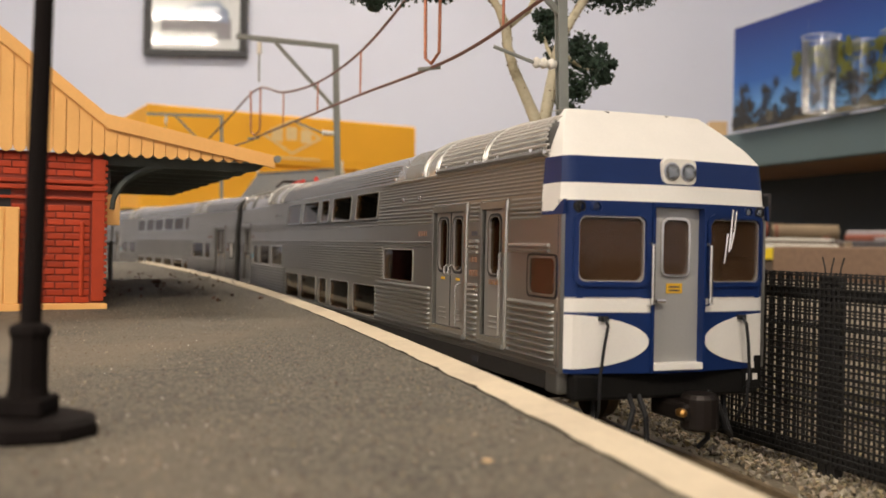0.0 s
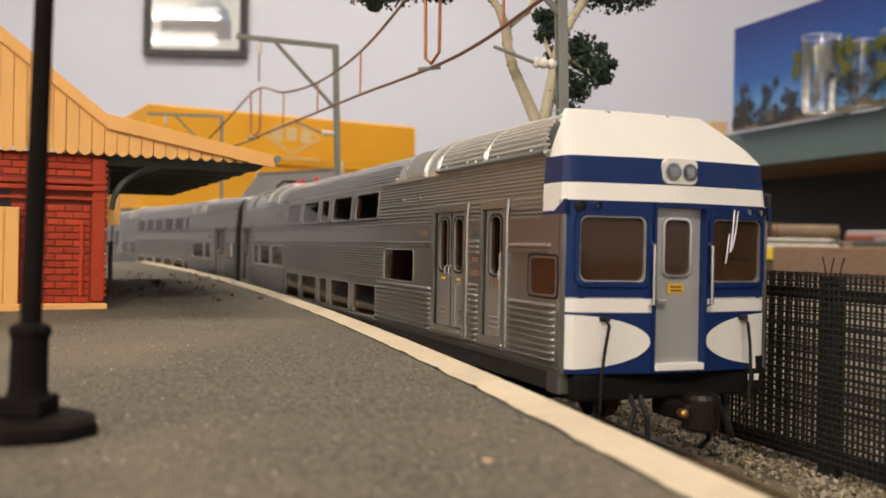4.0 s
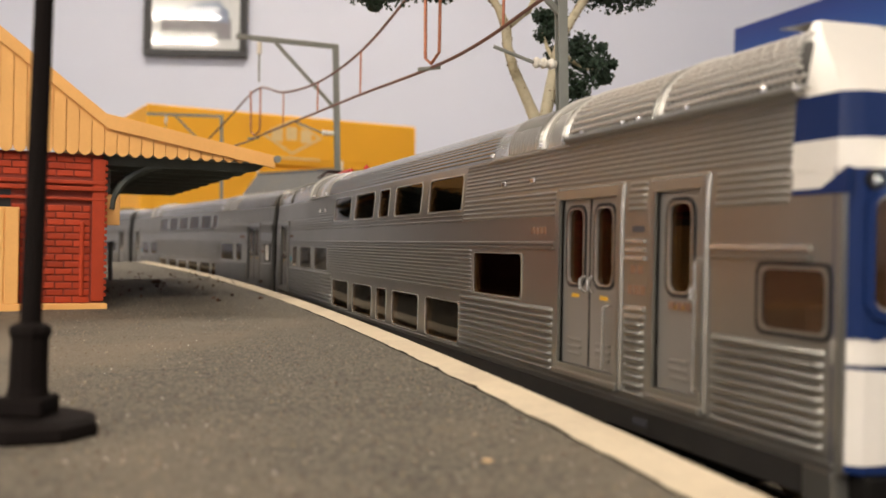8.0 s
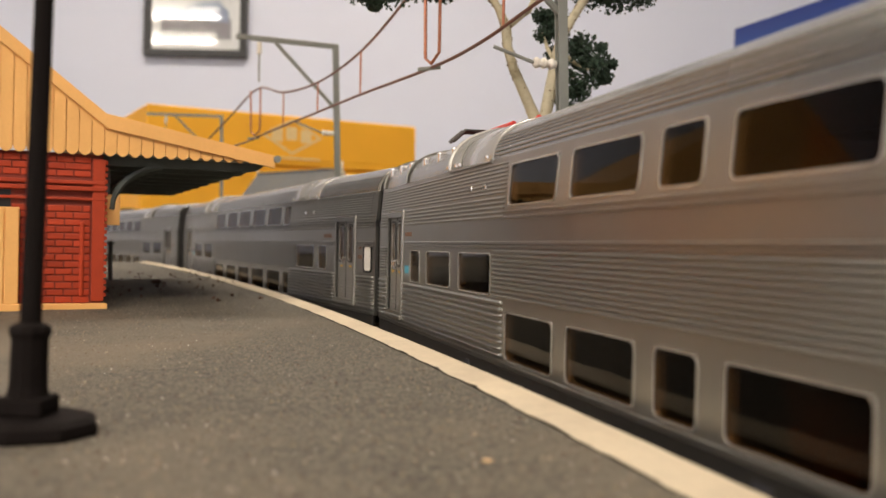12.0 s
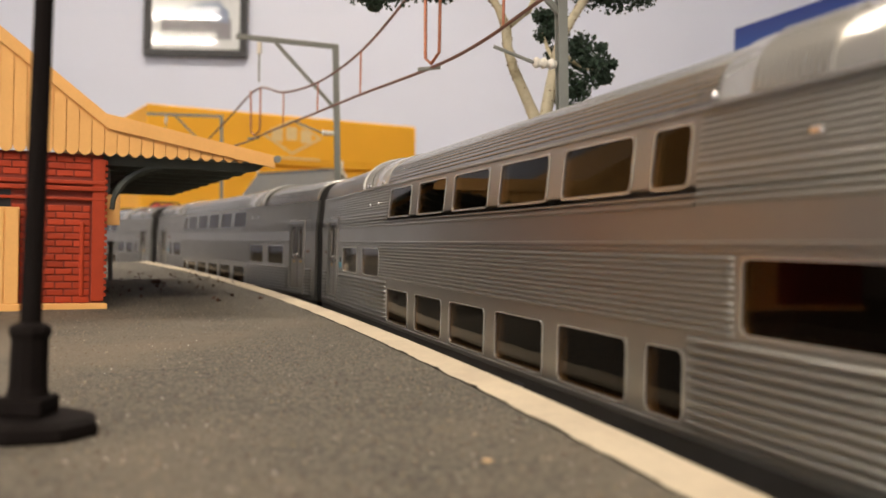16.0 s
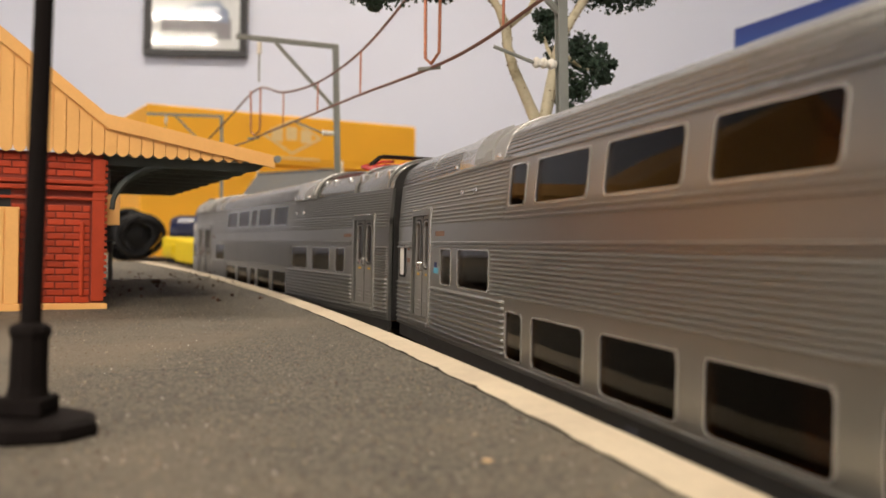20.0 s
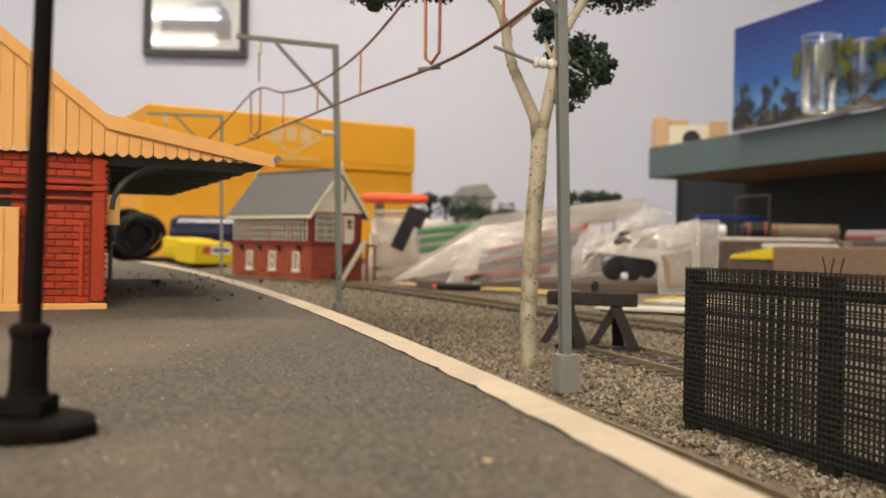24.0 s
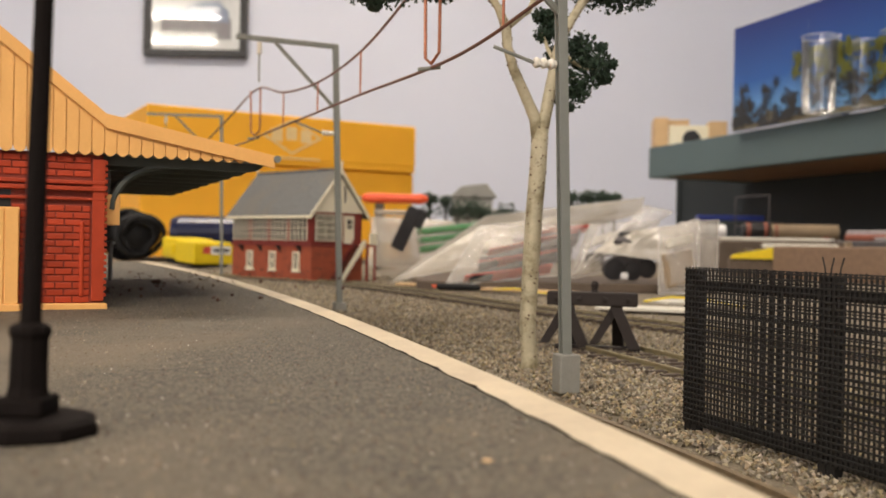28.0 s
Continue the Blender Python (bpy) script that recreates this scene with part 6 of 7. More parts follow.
    part("ridge", tube([(W_ / 2, -4, 79.6), (W_ / 2, L_ + 4, 79.6)], 0.9, 8), SLATE, sb)
    for y in (-3.6, L_ + 3.0):
        part("finial", lathe([(0.9, 78.5), (0.6, 82), (1.0, 83), (0.2, 86)], 8, (W_ / 2, y, 0)), OFFWHITE, sb)
    # outside stair and landing
    part("landing", box(46, 57.5, -14, -0.6, 24.6, 26.2, 0.2), SIGRED, sb)
    part("landing_screen", box(50, 58.5, -14.5, -13.3, 26.0, 34.0, 0.2), OFFWHITE, sb, "cream landing screen")
    for y in (-13.6, -2.6):
        part("stair_string", bm_prism(bmesh.new(), [(18, -0.5), (22, -0.5), (47, 25.6), (47, 29.0), (44, 29.0)], y, y + 1.0), OFFWHITE if y < -10 else SIGRED, sb)
    for k in range(9):
        part("tread", box(20 + k * 2.9, 23.4 + k * 2.9, -13, -2, 1.6 + k * 2.85, 2.4 + k * 2.85), TIMBER, sb)
    for x, y in ((48, -13.6), (57, -13.6)):
        part("landing_post", box(x - 0.8, x + 0.8, y - 0.8, y + 0.8, -0.5, 25, 0.1), SIGRED, sb)
    part("stair_post", box(18.4, 19.8, -13.8, -12.6, 0, 11, 0.1), SIGRED, sb)
    return tagged(sb, "model signal box, brick base, white-glazed upper storey, slate roof", "signal box")


signal_box()
# ---- behind the layout: boxes, bags, tools, shelf, picture ----
def carton(x, y, z, yaw, w, d, h, label, print_=False):
    c = empty("cardboard_box", pose(x, y, z, 0, 0, yaw))
    part("tray", box(0.8, w - 0.8, 0.8, d - 0.8, 0, h - 3, 1.5), YELLOWBOX, c)
    part("lid", box(0, w, 0, d, h * 0.12, h, 2.2), YELLOWBOX, c)
    if print_:
        m = w * 0.505
        out = [(m - 44, 40), (m, 15), (m + 44, 40), (m, 65)]
        inn = [(m - 38, 40), (m, 18.5), (m + 38, 40), (m, 61.5)]
        k = h / 68
        part("printed_diamond", bm_ring(bmesh.new(), [(a, b * k) for a, b in out], [(a, b * k) for a, b in inn], -0.4, 0.3), PALEPRINT, c)
        bm = bmesh.new()
        for j in range(3):
            bm_box(bm, m - 30 + j * 21, m - 14 + j * 21, -0.5, 0.3, (32 + 3 * (j == 1)) * k, (50 + 3 * (j == 1)) * k)
        part("printed_mark", bm, PALEPRINT, c)
        part("printed_bar", box(m - 42, m + 42, -0.5, 0.3, 9 * k, 11.5 * k), PALEPRINT, c)
    return tagged(c, label, "box", "yellow boxes")


YAW_BOX = 29.2
carton(-0.384, 1.2, 0.1405, YAW_BOX, 390, 260, 69, "flat yellow-orange cardboard box with pale diamond print", True)
carton(-0.392, 1.203, 0.0120, YAW_BOX, 396, 262, 128, "yellow-orange cardboard box under another")

# black coiled hose, navy case, yellow tape box
hose = empty("coiled_hose", pose(-0.345, 1.03, 0.038, 0, 0, 40))
rnd_h = random.Random(12)
for k in range(22):
    r, tilt, lean = rnd_h.uniform(15, 28), rnd_h.uniform(-0.75, 0.75), rnd_h.uniform(-0.6, 0.6)
    cx, y, cz = rnd_h.uniform(-5, 9), rnd_h.uniform(-16, 22), rnd_h.uniform(-3, 3)
    part("coil", tube([(cx + r * math.cos(a), y + tilt * r * math.cos(a) + lean * r * math.sin(a), cz + r * 0.96 * math.sin(a)) for a in (2 * math.pi * j / 26 for j in range(27))], 3.1, 8), CABLE, hose)
part("core", lathe([(3, -24), (14, -21), (19, -8), (19, 18), (14, 22)], 14, (2, 6, 0), "y"), CABLE, hose)
tagged(hose, "black cable coiled in loose loops behind the platform", "cable")
case = empty("navy_case", pose(-0.305, 1.04, 0.026, 0, 0, 8))
part("body", lathe([(4, 0), (16, 2), (20, 10), (20, 120), (16, 128), (4, 130)], 20, (0, 0, 16), "x"), NAVY, case)
part("band", lathe([(20.4, 88), (20.4, 108)], 20, (0, 0, 16), "x"), GREYITEM, case)
tagged(case, "glossy navy-blue plastic cylinder lying behind the platform", "container")
tape = empty("tool_box", pose(-0.2440, 0.912, 0.0095, 3, 0, 42))
part("foot", box(6, 42, 10, 70, -2.5, 2, 0.5), CABLE, tape)
part("body", box(0, 44, 0, 40, 1, 22.5, 1.8), SAFETY, tape)
part("lid", box(1.5, 42, 38, 74, 3, 24, 2.2), SAFETY, tape)
part("latch", box(-1.0, 1.6, 44, 60, 8, 18, 0.8), SAFETY, tape)
part("label_red", box(10, 18, -0.6, 0.4, 11.5, 18.5), REDITEM, tape)
part("label_white", box(18.6, 40, -0.6, 0.4, 11, 19), MATBOARD, tape)
part("label_bars", box(21, 38, -0.9, -0.2, 13.6, 16.4), DARKITEM, tape)
tagged(tape, "yellow plastic tool case with small red and white label", "tool case")
tagged(part("cable", tube([(-225, 600, 10), (-215, 590, 17), (-200, 585, 15), (-185, 590, 9)], 1.6, 8), GREYITEM), "short grey cable lying behind the platform", "cable")

# far model house and trees
far = empty("model_house", pose(0.020, 1.85, 0.02))
part("wall", box(-2, 76, 0, 60, 0, 118), FARGREY, far)
part("roof", bm_prism(bmesh.new(), [(-6, 112), (84, 112), (64, 138), (14, 132)], -4, 64), FARGREY, far)
part("annex", box(60, 112, -6, 40, 0, 88, 3), FARGREY, far)
tagged(far, "grey model house far behind on the layout", "model house")


def far_tree(x, y, z, s, seed):
    t = empty("model_tree", pose(x, y, z))
    rnd = random.Random(seed)
    part("trunk", tube([(0, 0, 6 - z * 1000), (0, 0, 0)], 2.2, 6), TIMBER, t)
    verts, faces = [], []
    for k in range(360):
        d = Vector((rnd.gauss(0, 1.3), rnd.gauss(0, 1), rnd.gauss(0, 0.7)))
        q = d.normalized() * s * rnd.uniform(0.2, 1.35)
        if k % 5 == 0:
            q = Vector((q.x * 1.3, q.y, -rnd.uniform(0.3, 3.2) * s))
        r = rnd.uniform(1.2, 3.2)
        b = len(verts)
        for e in ((-1, -0.5, 0), (1, -0.6, 0.3), (0.2, 1, -0.2), (0, 0, 1)):
            verts.append((q + Vector(e) * r) * MM)
        faces += [(b, b + 1, b + 3), (b + 1, b + 2, b + 3), (b + 2, b, b + 3), (b, b + 2, b + 1)]
    me = bpy.data.meshes.new("crown")
    me.from_pydata(verts, [], faces)
    me.materials.append(LEAF)
    ob = new("crown", me)
    ob.parent = t
    tagged(t, "small dark green model tree far behind", "tree", "far trees")


for i, (x, y, z, s) in enumerate(((0.046, 1.72, 0.106, 20), (0.066, 1.70, 0.096, 17), (0.004, 1.74, 0.117, 10), (0.026, 1.74, 0.098, 15), (-0.021, 1.40, 0.103, 9), (0.204, 1.5, 0.1145, 9), (0.231, 1.5, 0.1145, 12), (0.256, 1.5, 0.1155, 10), (0.274, 1.5, 0.1145, 8), (0.118, 1.76, 0.098, 16), (0.088, 1.74, 0.085, 14), (0.134, 1.78, 0.088, 13))):
    far_tree(x, y, z, s, 20 + i)


def bag(corners, material, seed, label, items=(), lift=7.0, crease=3.2):
    """A crumpled plastic bag over four corner points (mm): two thin films with folds, and what is inside."""
    b = empty("plastic_bag")
    c0, c1, c2, c3 = [Vector(c) for c in corners]
    rnd = random.Random(seed)
    off = Vector((rnd.uniform(0, 90), rnd.uniform(0, 90), 0))
    nrm = (c1 - c0).cross(c3 - c0).normalized()
    for side in (1, -1):
        bm = bmesh.new()
        n, m = 40, 26
        grid = []
        for i in range(n + 1):
            row = []
            for j in range(m + 1):
                u, w = i / n, j / m
                p = c0.lerp(c1, u).lerp(c3.lerp(c2, u), w)
                bulge = math.sin(math.pi * u) ** 0.7 * math.sin(math.pi * w) ** 0.7 * lift
                fold = noise.noise(Vector((u * 7, w * 3.2, side)) + off) * crease + abs(noise.noise(Vector((u * 9 + w * 7, w * 5 - u * 3, side * 3)) + off)) * crease * 1.3 + abs(noise.noise(Vector((u * 22 - w * 8, w * 13, side * 5)) + off)) * crease * 0.45
                edge = min(1, 8 * min(u, 1 - u, w, 1 - w))
                row.append(bm.verts.new(p + nrm * (side * bulge + fold * (0.25 + 0.75 * edge))))
            grid.append(row)
        for i in range(n):
            for j in range(m):
                bm.faces.new((grid[i][j], grid[i + 1][j], grid[i + 1][j + 1], grid[i][j + 1]))
        rim = [grid[i][0].co.copy() for i in range(n + 1)] + [grid[n][j].co.copy() for j in range(1, m + 1)] + [grid[i][m].co.copy() for i in range(n - 1, -1, -1)] + [grid[0][j].co.copy() for j in range(m - 1, 0, -1)]
        ob = part("film", bm, material, b, smooth=True)
        ob.visible_shadow = side > 0
        if side > 0:
            part("seam", tube([p / MM if p.length < 1.5 else p for p in rim], 0.35, 5), SEAM, b)
    for (u, w, lu, lw, th, material_) in items:
        p = c0.lerp(c1, u).lerp(c3.lerp(c2, u), w)
        ex, ez = (c1 - c0).normalized(), (c3 - c0).normalized()
        bm = box(-lu / 2, lu / 2, -th / 2, th / 2, -lw / 2, lw / 2, min(lw, th) * 0.2)
        mrot = Matrix((ex, -nrm, ez)).transposed().to_4x4() @ Matrix.Rotation(math.radians(rnd.uniform(-16, 2)), 4, "Y")
        bmesh.ops.transform(bm, matrix=Matrix.Translation(p) @ mrot, verts=bm.verts)
        part("contents", bm, material_, b)
    return tagged(b, label, "plastic bag", "plastic bags")


bag([(-37, 660, 6.5), (164, 772, 63), (167, 780, 76.5), (32, 700, 56)], MILKY, 1, "large milky plastic bag sloping over the pile", [(0.6, 0.3, 90, 14, 4, CARD)], 5, 1.0)
bag([(-33, 650, 7.8), (89, 680, 33), (95, 700, 58), (27, 680, 48)], MILKY, 11, "milky plastic bag folded under the pile", [], 6, 1.2)
bag([(0.8, 575, 7.4), (86, 600, 17), (106, 630, 49), (24, 615, 47)], BAG, 2, "clear zip bag with dark and red model parts",
    [(0.52, 0.24, 66, 6.5, 8, DARKITEM), (0.52, 0.50, 66, 7.5, 8, GREYDARK), (0.60, 0.76, 48, 6.5, 6, GREYITEM), (0.45, 0.11, 58, 0.9, 9, REDITEM), (0.50, 0.37, 60, 1.0, 9, REDITEM), (0.52, 0.64, 60, 0.9, 9, REDITEM), (0.72, 0.86, 34, 0.9, 8, REDITEM), (0.3, 0.66, 30, 9, 5, CARD)], 10, 2.6)
bag([(91, 610, 21), (110, 620, 31), (157, 640, 59), (138, 640, 63)], BAG, 3, "rolled clear bag standing out of the pile", [(0.3, 0.5, 16, 8, 6, DARKITEM)], 5, 2.0)
bag([(97, 600, 31), (141, 602, 26), (171, 622, 52), (117, 632, 44)], MILKY, 5, "flat milky bag leaning on the pile", [(0.5, 0.45, 34, 9, 3, GREYDARK), (0.35, 0.7, 24, 6, 3, DARKITEM)], 3, 1.2)
bag([(131, 565, 6), (157, 571, 7), (159, 582, 53), (134, 580, 45)], BAG, 4, "upright clear zip bag beside the pile", [(0.5, 0.35, 20, 22, 3, TANTUBE), (0.5, 0.75, 18, 6, 3, CARD)], 3, 1.2)
bag([(150, 600, 8), (177, 602, 8), (179, 607, 53), (153, 605, 51)], BAG, 6, "thin clear bag standing behind another", [], 2, 1.0)
bag([(88, 640, 12), (140, 660, 22), (160, 690, 55), (104, 672, 50)], BAG, 7, "clear bag with pale and dark parts in the pile", [(0.4, 0.4, 34, 5, 5, DARKITEM), (0.6, 0.6, 30, 8, 4, GREYDARK), (0.3, 0.7, 30, 8, 3, CARD)], 6, 2.6)
base_board = tagged(part("board", bm_box(bmesh.new(), -22, 168, -12, 150, 0, 5.5, 0.4), DARKPLY), "dark brown board lying under the bags", "board")
base_board.matrix_world = pose(0.006, 0.592, rise(0.6) - 0.0008, 0, 0, 4)
bogie_spare = empty("spare_bogie", pose(0.108, 0.604, 0.0118, 0, 0, 14))
for k, (x, z, r) in enumerate(((2, 8, 7), (15, 7, 6), (25, 9, 6.5))):
    part("wheel", lathe([(1, -4), (r, -3.5), (r, -1), (r * 0.8, 0), (r * 0.8, 4), (1, 4.5)], 16, (x, 0, z), "y"), DARKITEM, bogie_spare)
part("frame", box(-2, 28, 3, 7, 5, 14, 2), DARKITEM, bogie_spare)
part("side_frame", bm_prism(bmesh.new(), [(-4, 12), (6, 17), (22, 18.5), (31, 14), (30, 5), (20, 4), (16, 9), (8, 9), (2, 4)], 0.5, 3.5), GREYDARK, bogie_spare)
part("chip", box(6, 11, -5, -3.6, 2, 6, 0.5), MATBOARD, bogie_spare)
tagged(bogie_spare, "black model bogie with wheels lying by the bags", "model bogie")
# clear tub, black clip, green packet, orange tool
tub = empty("clear_tub", pose(-0.036, 0.76, rise(0.76), 0, 0, 10))
part("tub", lathe([(13, 0), (17, 4), (20, 40), (20.5, 52), (19.6, 52), (19, 40), (16, 5)], 20), TUBFILM, tub)
part("rim", lathe([(20.4, 51), (21.5, 52.5), (20.4, 54)], 20), MILKY, tub)
tagged(tub, "clear plastic tub beside the signal box", "tub")
clip = empty("black_clip", pose(-0.0370, 0.735, 0.030, 0, 24, 0))
part("jaw", box(-5, 6, -5, 5, 0, 36, 1.2), DARKITEM, clip)
part("grip", box(2, 11, -4, 4, 22, 37, 1.2), DARKITEM, clip)
tagged(clip, "black plastic clamp standing in the pile", "clamp")
packet = empty("green_packet", pose(-0.022, 0.83, 0.036, 0, -8, 6))
for k in range(3):
    part("stick", tube([(0, 0, k * 8 - 7), (58, 4, k * 7 - 6)], 3.1, 8), GREENITEM, packet)
part("wrap", box(-3, 62, -5, 7, -12, 14, 2), TUBFILM, packet)
bag([(-72, 900, 12), (12, 915, 14), (10, 925, 58), (-70, 912, 60)], MILKY, 17, "pale rolled plastic bag behind the green packet", [(0.35, 0.6, 40, 12, 4, CARD)], 9, 1.6)
tagged(packet, "green plastic parts in a clear packet", "packet")
tool = empty("orange_tool", pose(-0.088, 1.0, 0.083, 0, 0, 4))
part("handle", lathe([(2, 0), (4.6, 3), (5.6, 12), (5.0, 50), (5.8, 64), (3, 71)], 16, (0, 0, 0), "x"), ORANGETOOL, tool)
part("shaft", tube([(-46, 0, 0), (2, 0, 0)], 1.6, 8), CHROME, tool)
part("holder", box(14, 24, -5, 5, -76, -5, 2), DARKPLY, tool)
tagged(tool, "bright orange tool handle lying in front of the boxes", "tool")

# scraps along the back track
for x, y, z, yaw, w, d, mm_, lab in ((0.098, 0.445, 0.0042, -20, 46, 24, CARD, "pale card scrap lying beside the back track"), (0.128, 0.475, 0.006, 12, 40, 26, CARD, "pale card scrap lying beside the back track"), (0.052, 0.555, 0.0066, -28, 60, 9, PINE, "thin wooden strip beside the back track"), (-0.005, 0.605, 0.0068, -20, 50, 12, PINE, "thin wooden strip beside the back track")):
    tagged(part("offcut", bm_box(bmesh.new(), -w / 2, w / 2, -d / 2, d / 2, 0, 1.4, 0.2), mm_), lab, "offcut").matrix_world = pose(x, y, z, 0, 0, yaw)
pen = empty("black_marker", pose(0.010, 0.560, 0.0085, 0, 0, -14))
part("barrel", lathe([(1, -14), (2.2, -12), (2.2, 10), (1.4, 13)], 10, (0, 0, 0), "x"), CABLE, pen)
part("tip", lathe([(0.6, -16.6), (1.2, -13.5)], 8, (0, 0, 0), "x"), ORANGETOOL, pen)
tagged(pen, "black and orange marker lying beside the track", "marker")
for k, q in enumerate(([(30, 548, 8), (42, 540, 9), (56, 528, 7.5), (70, 520, 7)], [(98, 452, 8), (112, 455, 10), (126, 448, 9.5), (140, 430, 7)])):
    tagged(part("yellow_wire", tube(q, 0.5, 6), SAFETY), "thin yellow wire lying beside the back track", "wire", "yellow wires")

# ---- shelf on the right: teal fascia, photo board, jars ----
SHELF = math.degrees(math.atan2(-0.47, 0.168))
sh = empty("shelf", pose(0.328, 1.5, 0.1475, 0, 0, SHELF))
part("fascia", box(0, 2200, 0, 18, 0, 49, 1.5), TEAL, sh, "teal painted fascia")
part("shelf_top", box(0, 2200, 18, 420, 34, 49, 1), TEAL, sh)
part("shelf_underside", box(8, 2200, 18, 420, 2, 12), PLY, sh, "raw ply underside")
part("end_board", box(0, 16, 18, 420, 0, 34, 1), TEAL, sh)
tagged(sh, "long teal-painted shelf with raw ply underside", "shelf")
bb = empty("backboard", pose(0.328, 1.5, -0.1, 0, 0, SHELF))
# the panel's dark colour carries the shade below the shelf
part("panel", box(-192, 2200, 190, 206, 0, 280), TEALSHADE, bb)
part("batten", box(-200, -190, 186, 206, 0, 280), TEALSHADE, bb)
tagged(bb, "teal backboard, darkened for the shade below the shelf", "backboard")

photo = empty("photo_board", pose(0.394, 1.28, 0.1968, 0, 0, SHELF))
part("print", box(0, 520, 0, 4, 0, 141, 0.3), SKYPRINT, photo, "printed blue sky")
rnd_p = random.Random(9)


def printed(name, x0, x1, z0, z1, n, r, material, y):
    """Printed foliage: leaf marks gathered in clusters over thin stems, laid flat on the board."""
    bm = bmesh.new()
    spots = [(rnd_p.uniform(x0, x1), z0 + (z1 - z0) * rnd_p.uniform(0.25, 0.95)) for k in range(max(4, n // 40))]
    for k in range(n):
        cx, cz = spots[k % len(spots)]
        if k % 6 == 0:
            f = rnd_p.random()
            x, z = cx * f + (x0 + x1) / 2 * (1 - f), z0 + (cz - z0) * f
        else:
            x, z = rnd_p.gauss(cx, 3.2), min(z1 + 2, rnd_p.gauss(cz, 3.4))
        w = r * rnd_p.uniform(0.4, 1.0)
        pts = [(x + w * math.cos(a) * rnd_p.uniform(0.6, 1.2), max(0.4, z + w * math.sin(a) * rnd_p.uniform(0.6, 1.2))) for a in (2 * math.pi * j / 7 for j in range(7))]
        bm.faces.new([bm.verts.new((max(0.5, px), y - 0.002 * k, pz)) for px, pz in pts])
    ob = part(name, bm, material, photo)
    ob["kind"] = "stuff"
    return ob


part("printed_ground", box(0.5, 519, -0.25, 0.0, 0.3, 8), PRINTGROUND, photo)
printed("printed_ground", 2, 516, 0, 12, 120, 8, PRINTGROUND, -0.3)
printed("printed_tree", 4, 150, 2, 16, 700, 3.0, PRINTTREE, -0.6)
for x0, x1, z1, n in ((4, 40, 44, 260), (10, 34, 82, 300), (20, 44, 66, 200), (44, 66, 30, 120), (64, 92, 62, 300), (84, 118, 46, 260), (110, 150, 30, 260)):
    printed("printed_tree", x0, x1, 6, z1, n, 1.7, PRINTTREE, -0.9)
printed("printed_bush", 125, 200, 40, 84, 900, 2.4, PRINTBUSH, -1.4)
printed("printed_bush", 190, 330, 24, 84, 1300, 2.6, PRINTBUSH, -3.6)
printed("printed_tree", 130, 330, 6, 56, 1300, 2.2, PRINTTREE, -6.5)
tagged(photo, "flat photo board of blue sky over dark trees", "photo board")


def jar(x, y, r, h, label):
    """A drinking glass: thick foot, thin wall, open top."""
    j = empty("glass_jar", pose(x, y, 0.1966))
    bm = bmesh.new()
    rings = [[(q * math.cos(a), q * math.sin(a), z) for a in (2 * math.pi * k / 36 for k in range(36))] for q, z in ((r * 0.80, 0.0), (r * 0.91, 1.0), (r * 0.93, 4.0), (r * 0.97, h * 0.5), (r, h - 1.0), (r * 0.985, h))]
    bm_loft(bm, rings, closed=True, caps=False)
    ob = part("body", bm, JARGLASS, j, smooth=True)
    ob.visible_shadow = False
    for name, z, q in (("rim", h, 0.99), ("foot", 1.2, 0.91)):
        ring = part(name, tube([(r * q * math.cos(a), r * q * math.sin(a), z) for a in (2 * math.pi * k / 30 for k in range(31))], 0.55, 6), JARRIM, j, smooth=True)
        ring.visible_shadow = False
    return tagged(j, label, "glass", "drinking glasses")


jar(0.4345, 1.088, 20, 88, "clear drinking glass standing on the shelf")
jar(0.4690, 1.050, 12, 76, "narrow clear glass standing on the shelf")
jar(0.4980, 1.035, 17, 84, "clear drinking glass standing on the shelf")
jar(0.4640, 1.105, 14, 92, "clear drinking glass standing on the shelf")
sleeve = empty("clear_sleeve", pose(0.4700, 1.150, 0.1966, 0, 0, SHELF + 60))
bm = bm_loft(bmesh.new(), [[(x, y, z + max(0.0, x) * 0.25 * (z > 60)) for x, y in ((-26, -12), (26, -12), (26, 12), (-26, 12))] for z in (0.0, 60.1, 122.0)], closed=True, caps=False)
ob = part("wall", bm, JARGLASS, sleeve)
ob.visible_shadow = False
tagged(sleeve, "clear plastic packaging sleeve standing on the shelf", "packaging")

wb = empty("wooden_box", pose(0.331, 1.478, 0.1966, 0, 0, SHELF + 62))
part("side", box(0, 22, 0, 60, 0, 46, 1), PINE, wb)
part("front", box(22, 84, 2, 8, 0, 34, 1), OFFWHITE, wb, "white front panel")
part("round_hole", lathe([(14, -0.6), (14, 0.6), (13, 0.7)], 24, (58, 2, 12), "y"), FRAMEBLACK, wb)
part("side", box(84, 112, 0, 60, 0, 40, 1), PINE, wb)
part("back", box(4, 60, 54, 60, 0, 50, 1), PINE, wb)
tagged(wb, "small pine box with white front and round hole", "wooden box")

